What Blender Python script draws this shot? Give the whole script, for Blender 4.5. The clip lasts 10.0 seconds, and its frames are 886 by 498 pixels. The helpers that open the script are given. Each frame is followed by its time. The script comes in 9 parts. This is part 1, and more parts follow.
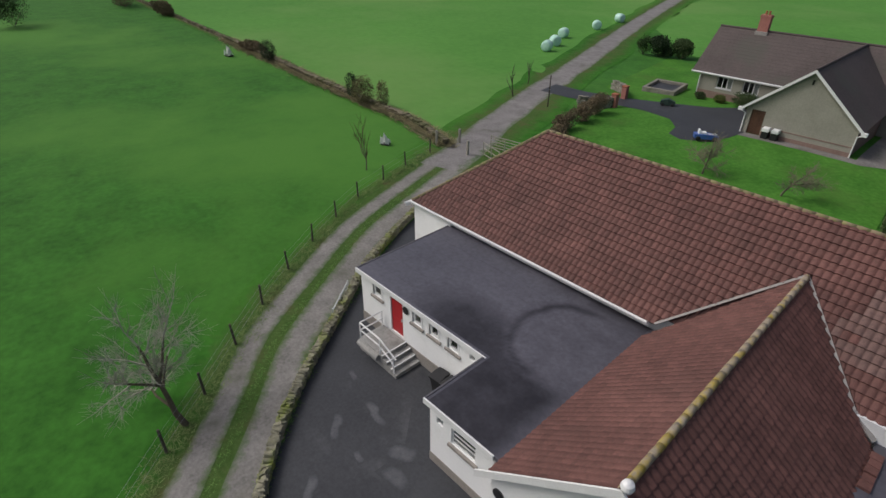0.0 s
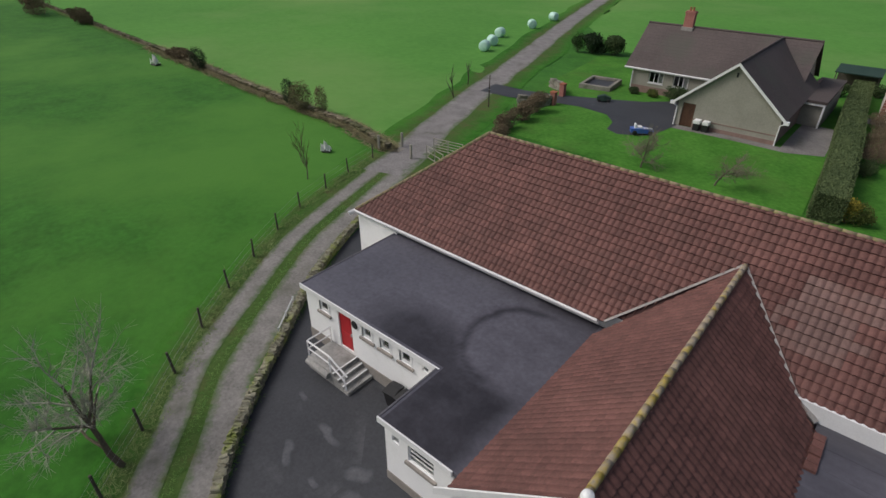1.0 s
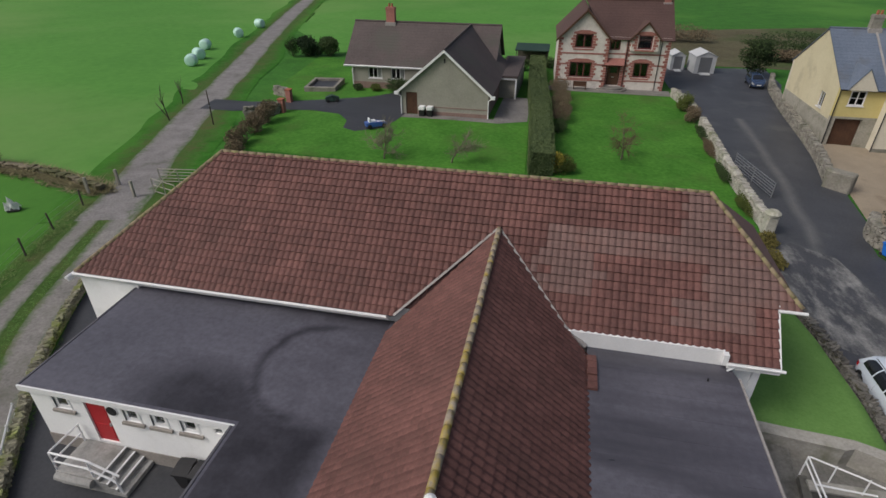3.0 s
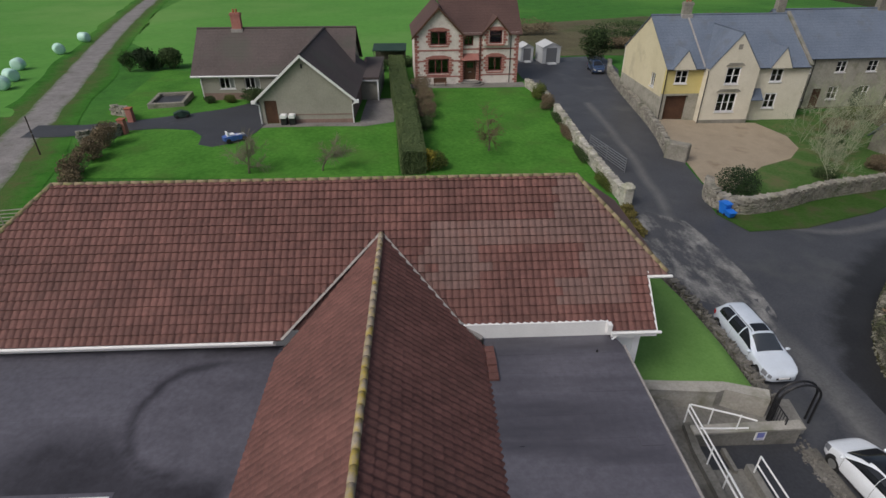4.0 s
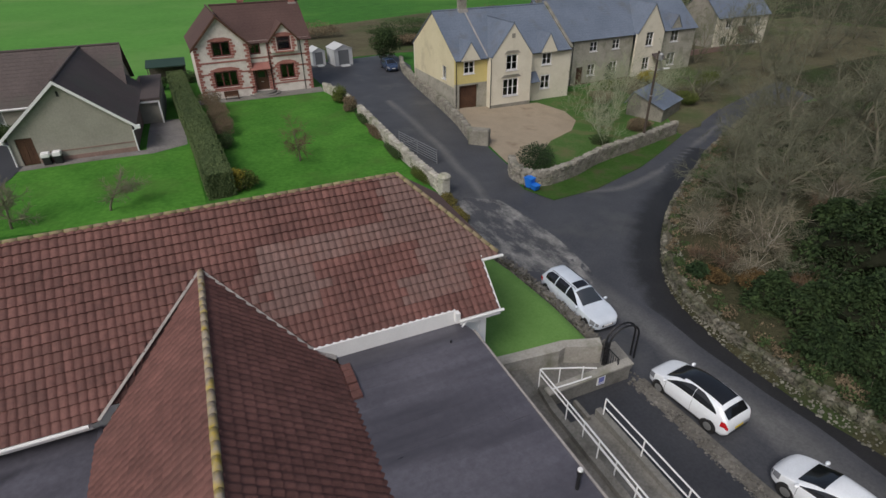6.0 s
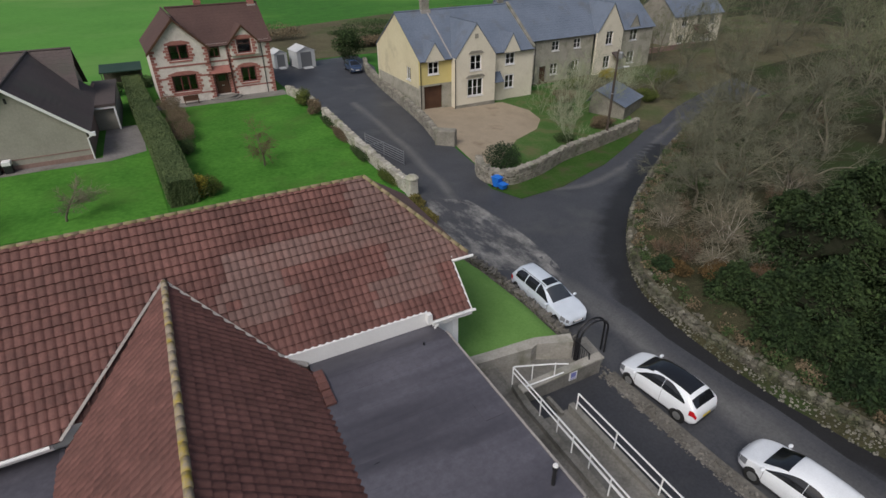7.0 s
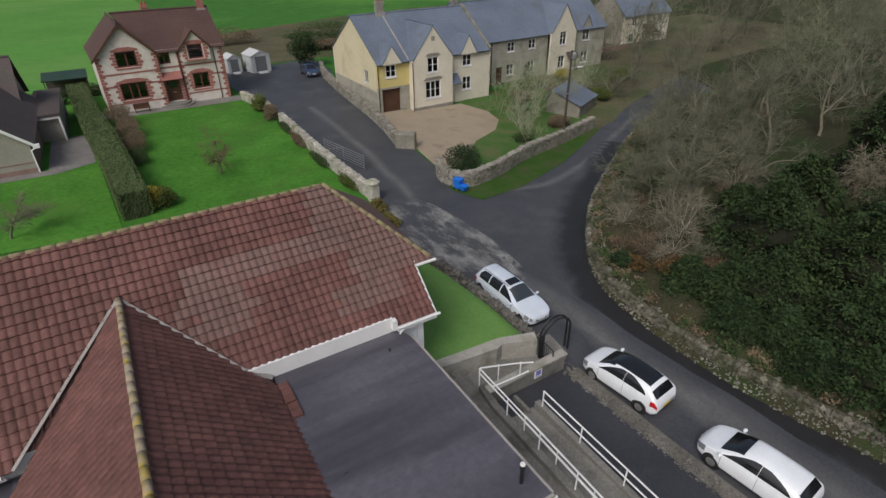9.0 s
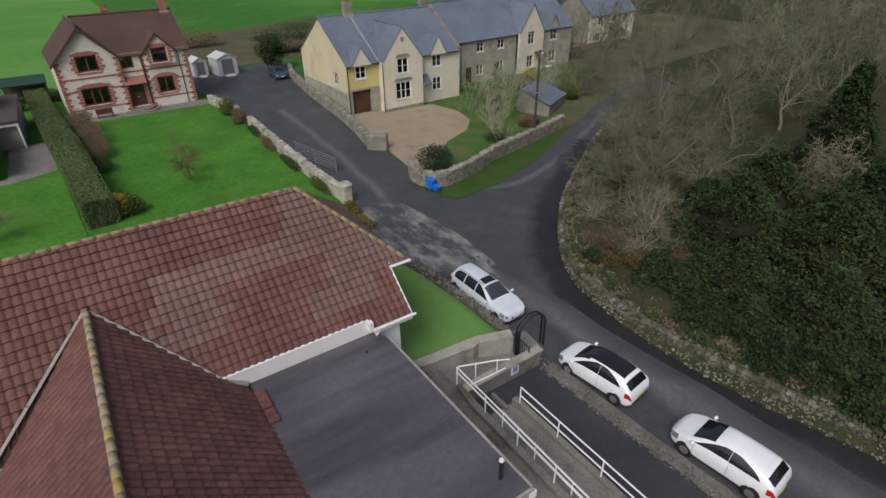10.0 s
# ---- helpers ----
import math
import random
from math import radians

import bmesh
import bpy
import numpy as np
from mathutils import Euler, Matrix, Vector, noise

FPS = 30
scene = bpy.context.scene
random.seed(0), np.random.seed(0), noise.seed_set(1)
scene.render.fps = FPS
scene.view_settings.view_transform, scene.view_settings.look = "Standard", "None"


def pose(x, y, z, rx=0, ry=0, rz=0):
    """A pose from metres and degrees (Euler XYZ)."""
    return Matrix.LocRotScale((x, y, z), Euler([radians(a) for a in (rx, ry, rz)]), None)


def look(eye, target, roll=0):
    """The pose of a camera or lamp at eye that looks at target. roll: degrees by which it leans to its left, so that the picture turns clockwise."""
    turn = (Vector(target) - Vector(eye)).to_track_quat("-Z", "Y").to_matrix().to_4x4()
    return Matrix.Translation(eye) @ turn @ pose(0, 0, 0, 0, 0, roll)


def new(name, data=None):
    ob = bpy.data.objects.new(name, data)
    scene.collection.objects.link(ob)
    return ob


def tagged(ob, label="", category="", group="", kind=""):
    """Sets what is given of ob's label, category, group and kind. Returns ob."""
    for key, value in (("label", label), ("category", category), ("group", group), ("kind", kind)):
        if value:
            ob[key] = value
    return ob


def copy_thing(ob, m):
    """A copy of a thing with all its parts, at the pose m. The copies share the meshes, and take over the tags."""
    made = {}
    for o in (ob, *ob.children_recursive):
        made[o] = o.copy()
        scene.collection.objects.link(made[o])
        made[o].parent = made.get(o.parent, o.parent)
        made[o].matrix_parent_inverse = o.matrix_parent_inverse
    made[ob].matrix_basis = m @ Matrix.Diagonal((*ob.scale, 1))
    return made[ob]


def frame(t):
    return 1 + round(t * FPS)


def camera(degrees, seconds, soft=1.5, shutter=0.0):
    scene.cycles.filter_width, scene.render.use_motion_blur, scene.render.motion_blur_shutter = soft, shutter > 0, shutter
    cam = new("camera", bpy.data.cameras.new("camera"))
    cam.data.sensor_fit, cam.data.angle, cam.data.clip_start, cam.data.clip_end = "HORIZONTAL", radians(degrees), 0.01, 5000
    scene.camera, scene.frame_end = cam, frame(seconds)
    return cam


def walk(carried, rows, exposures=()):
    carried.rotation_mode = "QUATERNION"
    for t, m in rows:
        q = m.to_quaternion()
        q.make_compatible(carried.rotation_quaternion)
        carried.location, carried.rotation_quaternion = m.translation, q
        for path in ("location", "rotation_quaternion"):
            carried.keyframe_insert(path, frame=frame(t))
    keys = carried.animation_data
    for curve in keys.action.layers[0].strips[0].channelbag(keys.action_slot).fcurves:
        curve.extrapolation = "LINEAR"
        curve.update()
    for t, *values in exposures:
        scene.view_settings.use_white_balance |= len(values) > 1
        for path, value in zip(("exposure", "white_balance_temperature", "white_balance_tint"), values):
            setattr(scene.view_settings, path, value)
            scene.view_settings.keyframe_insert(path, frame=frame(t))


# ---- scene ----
# camera: seconds, x, y, z, pitch, roll, yaw
cam = camera(78.75, 10.0, soft=1.5)
PATH = [
    (0.0, 1.755, -2.286, 17.989, -31.614, 0.645, 46.403),
    (0.5, 1.481, -1.869, 18.034, -31.557, 0.522, 45.754),
    (1.0, 1.462, -1.690, 17.993, -31.478, 0.411, 40.357),
    (1.5, 1.415, -1.569, 17.968, -31.351, 0.307, 30.484),
    (2.0, 1.190, -1.449, 17.910, -31.180, 0.259, 21.367),
    (2.2, 1.139, -1.389, 17.850, -31.048, 0.239, 19.011),
    (3.3, 0.880, -0.677, 17.511, -30.860, 0.070, 8.465),
    (3.5, 0.892, -0.572, 17.485, -30.829, -0.031, 5.356),
    (4.0, 0.840, -0.319, 17.417, -30.739, -0.236, -2.206),
    (4.5, 0.785, -0.080, 17.352, -30.667, -0.415, -8.579),
    (5.0, 0.770, 0.133, 17.318, -30.657, -0.607, -13.977),
    (5.5, 0.718, 0.260, 17.298, -30.698, -0.737, -18.963),
    (6.0, 0.706, 0.350, 17.330, -30.698, -0.758, -23.123),
    (6.2, 0.704, 0.368, 17.341, -30.698, -0.728, -24.388),
    (7.5, 0.765, 0.387, 17.400, -30.714, -0.695, -27.637),
    (8.0, 0.802, 0.333, 17.470, -30.729, -0.703, -28.899),
    (8.5, 0.830, 0.326, 17.542, -30.726, -0.639, -29.925),
    (9.0, 0.833, 0.306, 17.577, -30.702, -0.657, -31.087),
    (9.5, 0.825, 0.264, 17.590, -30.692, -0.665, -32.788),
    (10.0, 0.829, 0.216, 17.618, -30.695, -0.672, -34.139),
]
walk(cam, [(t, pose(x, y, z, 90 + p, 0, w) @ pose(0, 0, 0, 0, 0, r)) for t, x, y, z, p, r, w in PATH],
     exposures=[(0.0, -0.09), (2.0, -0.06), (5.0, -0.06), (7.5, 0.0), (10.0, 0.0)])

# ---------------- light: flat overcast daylight ----------------
SUN_ELEV, SUN_AZ = 48.0, 235.0
world = bpy.data.worlds.new("overcast_sky")
scene.world = world
world.use_nodes = True
wn = world.node_tree.nodes
sky = wn.new("ShaderNodeTexSky")
sky.sky_type = "NISHITA"
sky.sun_disc = False
sky.sun_elevation = radians(SUN_ELEV)
sky.sun_rotation = radians(SUN_AZ)
sky.air_density, sky.dust_density, sky.ozone_density = 1.0, 6.0, 1.0
wn["Background"].inputs["Strength"].default_value = 0.10
soft_grey = wn.new("ShaderNodeHueSaturation")
soft_grey.inputs["Saturation"].default_value = 0.88
world.node_tree.links.new(sky.outputs["Color"], soft_grey.inputs["Color"])
world.node_tree.links.new(soft_grey.outputs["Color"], wn["Background"].inputs["Color"])

sun_data = bpy.data.lights.new("sun", "SUN")
sun_data.energy = 1.3
sun_data.angle = radians(25)
sun_data.color = (0.95, 0.975, 1.0)
sun = new("sun", sun_data)
az = radians(SUN_AZ)
sun_from = Vector((math.sin(az) * math.cos(radians(SUN_ELEV)), math.cos(az) * math.cos(radians(SUN_ELEV)), math.sin(radians(SUN_ELEV))))
sun.matrix_world = look(sun_from * 100, (0, 0, 0))


# ---------------- materials ----------------
TONES = {}


def tone(nt, c1, c2, s1, s2, c3, s3, lo3, hi3, det3):
    """The mottled colour of another surface, for patches that run out into it."""
    n, l = nt.nodes, nt.links
    pos = n.new("ShaderNodeNewGeometry")

    def cloud(scale, detail, rough=0.62):
        k = n.new("ShaderNodeTexNoise")
        k.inputs["Scale"].default_value, k.inputs["Detail"].default_value, k.inputs["Roughness"].default_value = scale, detail, rough
        l.new(pos.outputs["Position"], k.inputs["Vector"])
        return k.outputs["Fac"]

    def ramp(sock, lo, hi):
        k = n.new("ShaderNodeMapRange")
        k.inputs["From Min"].default_value, k.inputs["From Max"].default_value = lo, hi
        l.new(sock, k.inputs["Value"])
        return k.outputs["Result"]

    def blend(fac, a, b):
        k = n.new("ShaderNodeMix")
        k.data_type = "RGBA"
        l.new(fac, k.inputs["Factor"])
        for name, v in (("A", a), ("B", b)):
            if isinstance(v, (tuple, list)):
                k.inputs[name].default_value = (*v, 1)
            else:
                l.new(v, k.inputs[name])
        return k.outputs["Result"]

    add = n.new("ShaderNodeMath")
    l.new(cloud(s1, 5), add.inputs[0])
    l.new(cloud(s2, 6), add.inputs[1])
    col = blend(ramp(add.outputs[0], 0.72, 1.28), c1, c2)
    if c3:
        col = blend(ramp(cloud(s3, det3, 0.6), lo3, hi3), col, c3)
    return col


def mat(name, c1, c2, rough=0.8, s1=0.4, s2=6.0, bump=0.25, metal=0.0, spec=0.35, rnd=0.0, island=0.0, c3=None, s3=0.15,
        lo3=0.55, hi3=0.65, dist=0.02, rough2=None, det3=7, sheen=0.0):
    """Two-scale mottled surface: c1 to c2 by a broad and a fine noise, patches of c3, fine relief."""
    m = bpy.data.materials.new(name)
    m.use_nodes = True
    TONES[m.name] = (c1, c2, s1, s2, c3, s3, lo3, hi3, det3)
    nt = m.node_tree
    n, l = nt.nodes, nt.links
    b = n["Principled BSDF"]
    b.inputs["Roughness"].default_value = rough
    b.inputs["Metallic"].default_value = metal
    b.inputs["Specular IOR Level"].default_value = spec
    b.inputs["Sheen Weight"].default_value = sheen
    b.inputs["Sheen Tint"].default_value = (0.75, 1.0, 0.6, 1)
    pos = n.new("ShaderNodeNewGeometry")
    na, nb = n.new("ShaderNodeTexNoise"), n.new("ShaderNodeTexNoise")
    for k, s, d in ((na, s1, 5), (nb, s2, 6)):
        k.inputs["Scale"].default_value = s
        k.inputs["Detail"].default_value = d
        k.inputs["Roughness"].default_value = 0.62
        l.new(pos.outputs["Position"], k.inputs["Vector"])
    add = n.new("ShaderNodeMath")
    add.operation = "ADD"
    l.new(na.outputs["Fac"], add.inputs[0])
    l.new(nb.outputs["Fac"], add.inputs[1])
    mr = n.new("ShaderNodeMapRange")
    mr.inputs["From Min"].default_value, mr.inputs["From Max"].default_value = 0.72, 1.28
    l.new(add.outputs[0], mr.inputs["Value"])
    mix = n.new("ShaderNodeMix")
    mix.data_type = "RGBA"
    mix.inputs["A"].default_value, mix.inputs["B"].default_value = (*c1, 1), (*c2, 1)
    l.new(mr.outputs["Result"], mix.inputs["Factor"])
    col = mix.outputs["Result"]
    if c3:
        nc = n.new("ShaderNodeTexNoise")
        nc.inputs["Scale"].default_value = s3
        nc.inputs["Detail"].default_value = det3
        nc.inputs["Roughness"].default_value = 0.6
        l.new(pos.outputs["Position"], nc.inputs["Vector"])
        m3 = n.new("ShaderNodeMapRange")
        m3.inputs["From Min"].default_value, m3.inputs["From Max"].default_value = lo3, hi3
        l.new(nc.outputs["Fac"], m3.inputs["Value"])
        mx = n.new("ShaderNodeMix")
        mx.data_type = "RGBA"
        mx.inputs["B"].default_value = (*c3, 1)
        l.new(m3.outputs["Result"], mx.inputs["Factor"])
        l.new(col, mx.inputs["A"])
        col = mx.outputs["Result"]
        if rough2 is not None:
            rr = n.new("ShaderNodeMapRange")
            rr.inputs["To Min"].default_value, rr.inputs["To Max"].default_value = rough, rough2
            l.new(m3.outputs["Result"], rr.inputs["Value"])
            l.new(rr.outputs["Result"], b.inputs["Roughness"])
    for amount, node, out in ((rnd, "ShaderNodeObjectInfo", "Random"), (island, "ShaderNodeNewGeometry", "Random Per Island")):
        if amount:
            oi = n.new(node)
            rm = n.new("ShaderNodeMapRange")
            rm.inputs["To Min"].default_value, rm.inputs["To Max"].default_value = 1 - amount, 1 + amount
            l.new(oi.outputs[out], rm.inputs["Value"])
            hs = n.new("ShaderNodeHueSaturation")
            l.new(rm.outputs["Result"], hs.inputs["Value"])
            l.new(col, hs.inputs["Color"])
            col = hs.outputs["Color"]
    l.new(col, b.inputs["Base Color"])
    if bump:
        bp = n.new("ShaderNodeBump")
        bp.inputs["Strength"].default_value = bump
        bp.inputs["Distance"].default_value = dist
        l.new(nb.outputs["Fac"], bp.inputs["Height"])
        l.new(bp.outputs["Normal"], b.inputs["Normal"])
    return m


def plain(name, c, rough=0.5, metal=0.0, spec=0.5, coat=0.0):
    m = mat(name, [v * 0.92 for v in c], [min(1, v * 1.06) for v in c], rough, 1.5, 20.0, 0.05, metal, spec)
    m.node_tree.nodes["Principled BSDF"].inputs["Coat Weight"].default_value = coat
    return m


def glass(name, tint=(0.9, 0.93, 0.92)):
    m = bpy.data.materials.new(name)
    m.use_nodes = True
    b = m.node_tree.nodes["Principled BSDF"]
    b.inputs["Base Color"].default_value = (*tint, 1)
    b.inputs["Transmission Weight"].default_value = 1.0
    b.inputs["Roughness"].default_value = 0.03
    b.inputs["IOR"].default_value = 1.45
    return m


M = {}
M["grass"] = mat("meadow_grass", (0.023, 0.096, 0.011), (0.048, 0.176, 0.022), 0.9, 0.35, 2.2, 0.5, sheen=0.05, c3=(0.068, 0.195, 0.028), s3=0.02, lo3=0.5, hi3=0.62, dist=0.08, spec=0.1)
M["field"] = mat("far_meadow_grass", (0.066, 0.200, 0.034), (0.102, 0.272, 0.050), 0.9, 0.03, 0.9, 0.5, sheen=0.03, c3=(0.14, 0.27, 0.07), s3=0.018, lo3=0.48, hi3=0.66, dist=0.08, spec=0.1)
M["lawn"] = mat("mown_lawn", (0.036, 0.128, 0.016), (0.084, 0.232, 0.034), 0.9, 0.25, 3.0, 0.5, c3=(0.066, 0.135, 0.028), s3=0.22, lo3=0.52, hi3=0.72, dist=0.05, spec=0.1)
M["lawn_fine"] = mat("short_mown_lawn", (0.105, 0.215, 0.054), (0.150, 0.280, 0.078), 0.9, 0.6, 9.0, 0.5, dist=0.03, spec=0.1)
M["rough_grass"] = mat("rough_verge_grass", (0.046, 0.105, 0.023), (0.088, 0.145, 0.046), 0.95, 0.5, 5.0, 0.7, c3=(0.12, 0.115, 0.058), s3=0.5, lo3=0.5, hi3=0.7, dist=0.08, spec=0.1)
M["verge"] = mat("rough_mown_verge", (0.028, 0.066, 0.012), (0.052, 0.110, 0.024), 0.95, 0.5, 5.0, 0.7, c3=(0.07, 0.07, 0.035), s3=0.5, lo3=0.5, hi3=0.68, dist=0.05, spec=0.1)
M["rough_soft"] = mat("rough_trackside_grass", (0.044, 0.094, 0.020), (0.084, 0.134, 0.038), 0.95, 0.5, 5.0, 0.7, c3=(0.09, 0.085, 0.038), s3=0.5, lo3=0.52, hi3=0.72, dist=0.08, spec=0.1)
M["rut"] = mat("stony_wheel_rut", (0.135, 0.128, 0.118), (0.27, 0.255, 0.24), 0.85, 0.8, 7.0, 0.7, c3=(0.11, 0.11, 0.085), s3=0.4, lo3=0.55, hi3=0.7, dist=0.03)
M["lane_soft"] = mat("stony_farm_lane", (0.14, 0.13, 0.126), (0.27, 0.255, 0.25), 0.85, 0.8, 7.0, 0.7, c3=(0.11, 0.105, 0.09), s3=0.4, lo3=0.55, hi3=0.7, dist=0.03)
M["pale_blade"] = mat("pale_rough_grass", (0.085, 0.15, 0.04), (0.19, 0.24, 0.095), 0.9, 0.6, 4.0, 0.0, island=0.3, spec=0.1)
M["straw"] = mat("dead_straw_grass", (0.17, 0.155, 0.08), (0.3, 0.27, 0.155), 0.9, 0.6, 4.0, 0.0, island=0.3, spec=0.1)
M["blade"] = mat("grass_blades", (0.075, 0.175, 0.035), (0.14, 0.235, 0.06), 0.8, 0.6, 4.0, 0.0, island=0.3, spec=0.15)
M["asphalt"] = mat("worn_wet_asphalt", (0.040, 0.042, 0.049), (0.074, 0.076, 0.085), 0.55, 0.35, 9.0, 0.35, c3=(0.080, 0.081, 0.081), s3=0.22, lo3=0.55, hi3=0.72, dist=0.01, spec=0.4, rough2=0.45)
M["yard"] = mat("dark_yard_tarmac", (0.028, 0.0295, 0.035), (0.049, 0.051, 0.058), 0.6, 0.3, 8.0, 0.3, c3=(0.06, 0.06, 0.062), s3=0.35, lo3=0.6, hi3=0.74, dist=0.01, spec=0.4, rough2=0.5)
# Road mud, its tone raised to paint the puddles' bright reflections.
M["leafmud"] = mat("pale_mud_and_sheen", (0.15, 0.148, 0.143), (0.30, 0.295, 0.285), 0.75, 1.2, 9.0, 0.6, dist=0.02)
def patchy(m, scale, lo, hi, edge=0.0, under="worn_wet_asphalt", stretch=(1, 1, 1)):
    """Breaks a surface into ragged patches that run out into the colour of the surface below."""
    nt = m.node_tree
    n, l = nt.nodes, nt.links
    pos, nz, mr, mx = n.new("ShaderNodeNewGeometry"), n.new("ShaderNodeTexNoise"), n.new("ShaderNodeMapRange"), n.new("ShaderNodeMix")
    mx.data_type = "RGBA"
    base = n["Principled BSDF"].inputs["Base Color"]
    nz.inputs["Scale"].default_value, nz.inputs["Detail"].default_value, nz.inputs["Roughness"].default_value = scale, 8, 0.65
    mr.inputs["From Min"].default_value, mr.inputs["From Max"].default_value = lo, hi
    mp = n.new("ShaderNodeMapping")
    mp.inputs["Scale"].default_value = stretch
    l.new(pos.outputs["Position"], mp.inputs["Vector"])
    l.new(mp.outputs["Vector"], nz.inputs["Vector"])
    fac = nz.outputs["Fac"]
    if edge:
        at, ma = n.new("ShaderNodeAttribute"), n.new("ShaderNodeMath")
        at.attribute_name = "across"
        ma.operation = "MULTIPLY_ADD"
        ma.inputs[1].default_value = edge * 2
        l.new(at.outputs["Fac"], ma.inputs[0])
        sb = n.new("ShaderNodeMath")
        sb.operation = "SUBTRACT"
        sb.inputs[1].default_value = edge
        l.new(fac, sb.inputs[0])
        l.new(sb.outputs[0], ma.inputs[2])
        fac = ma.outputs[0]
    l.new(fac, mr.inputs["Value"])
    l.new(mr.outputs["Result"], mx.inputs["Factor"])
    l.new(tone(nt, *TONES[under]), mx.inputs["A"])
    l.new(base.links[0].from_socket, mx.inputs["B"])
    l.new(mx.outputs["Result"], base)


def streaky(m, scale, dark, lo, hi, stretch=(0.22, 1.5, 1.0), gloss=None):
    """Long soft bands drawn out along one axis: darker and, where gloss is given, wetter."""
    nt = m.node_tree
    n, l = nt.nodes, nt.links
    pos, mp, nz, mr, mx = (n.new(k) for k in ("ShaderNodeNewGeometry", "ShaderNodeMapping", "ShaderNodeTexNoise", "ShaderNodeMapRange", "ShaderNodeMix"))
    mx.data_type = "RGBA"
    base = n["Principled BSDF"].inputs["Base Color"]
    mp.inputs["Scale"].default_value = stretch
    nz.inputs["Scale"].default_value, nz.inputs["Detail"].default_value, nz.inputs["Roughness"].default_value = scale, 5, 0.55
    mr.inputs["From Min"].default_value, mr.inputs["From Max"].default_value = lo, hi
    l.new(pos.outputs["Position"], mp.inputs["Vector"])
    l.new(mp.outputs["Vector"], nz.inputs["Vector"])
    l.new(nz.outputs["Fac"], mr.inputs["Value"])
    l.new(mr.outputs["Result"], mx.inputs["Factor"])
    l.new(base.links[0].from_socket, mx.inputs["A"])
    mx.inputs["B"].default_value = (*dark, 1)
    l.new(mx.outputs["Result"], base)
    if gloss:
        gr = n.new("ShaderNodeMapRange")
        gr.inputs["To Min"].default_value, gr.inputs["To Max"].default_value = gloss
        l.new(mr.outputs["Result"], gr.inputs["Value"])
        l.new(gr.outputs["Result"], n["Principled BSDF"].inputs["Roughness"])


patchy(M["rough_soft"], 1.4, 0.12, 0.50, 0.5, "meadow_grass")
patchy(M["rut"], 2.2, 0.0, 0.5, 0.45, "rough_trackside_grass")
patchy(M["lane_soft"], 1.6, -0.1, 0.3, 0.5, "rough_trackside_grass")
patchy(M["leafmud"], 1.1, 0.44, 0.64, 0.0, "worn_wet_asphalt", (1.0, 0.45, 1.0))
# Pale scuffs, with the yard's reflections painted into the same colour.
M["scuff"] = mat("pale_scuffs_and_sheen", (0.07, 0.072, 0.08), (0.12, 0.12, 0.125), 0.6, 1.2, 8.0, 0.3, dist=0.01, spec=0.4)
patchy(M["scuff"], 0.45, 0.52, 0.82, 0.0, "dark_yard_tarmac")
M["track"] = mat("stony_farm_track", (0.13, 0.12, 0.115), (0.25, 0.235, 0.225), 0.85, 0.8, 7.0, 0.7, c3=(0.10, 0.10, 0.075), s3=0.4, lo3=0.55, hi3=0.7, dist=0.03)
M["gravel"] = mat("buff_gravel", (0.24, 0.195, 0.140), (0.37, 0.305, 0.225), 0.9, 0.3, 14.0, 0.7, c3=(0.21, 0.165, 0.115), s3=0.3, lo3=0.55, hi3=0.7, dist=0.02)
M["landing"] = mat("pale_worn_concrete", (0.22, 0.215, 0.205), (0.36, 0.355, 0.34), 0.8, 0.7, 9.0, 0.4, c3=(0.14, 0.135, 0.125), s3=0.5, lo3=0.55, hi3=0.72)
M["concrete"] = mat("damp_concrete", (0.13, 0.125, 0.112), (0.25, 0.24, 0.218), 0.8, 0.7, 9.0, 0.4, c3=(0.075, 0.072, 0.062), s3=0.5, lo3=0.55, hi3=0.7)
M["coping"] = mat("pale_concrete_coping", (0.28, 0.265, 0.235), (0.42, 0.40, 0.36), 0.85, 0.9, 9.0, 0.4, c3=(0.20, 0.20, 0.15), s3=0.8, lo3=0.52, hi3=0.7)
M["soil"] = mat("leaf_litter", (0.029, 0.031, 0.017), (0.064, 0.060, 0.034), 0.95, 0.5, 6.0, 0.9, c3=(0.036, 0.052, 0.020), s3=0.2, lo3=0.48, hi3=0.58, dist=0.1, spec=0.1)
M["scrub"] = mat("brown_scrub", (0.074, 0.067, 0.042), (0.135, 0.124, 0.074), 0.95, 0.15, 2.5, 0.9, c3=(0.06, 0.09, 0.032), s3=0.06, lo3=0.5, hi3=0.62, dist=0.15, spec=0.1)
M["tile"] = mat("red_brown_roof_tile", (0.086, 0.039, 0.034), (0.174, 0.080, 0.068), 0.75, 0.35, 7.0, 0.4, rnd=0.16, c3=(0.110, 0.054, 0.046), s3=0.5, lo3=0.52, hi3=0.75)
M["tile_j"] = mat("red_brown_roof_tile_field", (0.086, 0.039, 0.034), (0.174, 0.080, 0.068), 0.75, 0.35, 7.0, 0.4, island=0.16, c3=(0.110, 0.054, 0.046), s3=0.5, lo3=0.52, hi3=0.75)
M["tile_w"] = mat("grey_weathered_roof_tile", (0.116, 0.070, 0.062), (0.190, 0.116, 0.103), 0.75, 0.4, 7.0, 0.4, island=0.10, c3=(0.15, 0.078, 0.066), s3=0.8, lo3=0.5, hi3=0.7)
M["batten"] = plain("dark_under_roof", (0.05, 0.022, 0.02), 0.9)
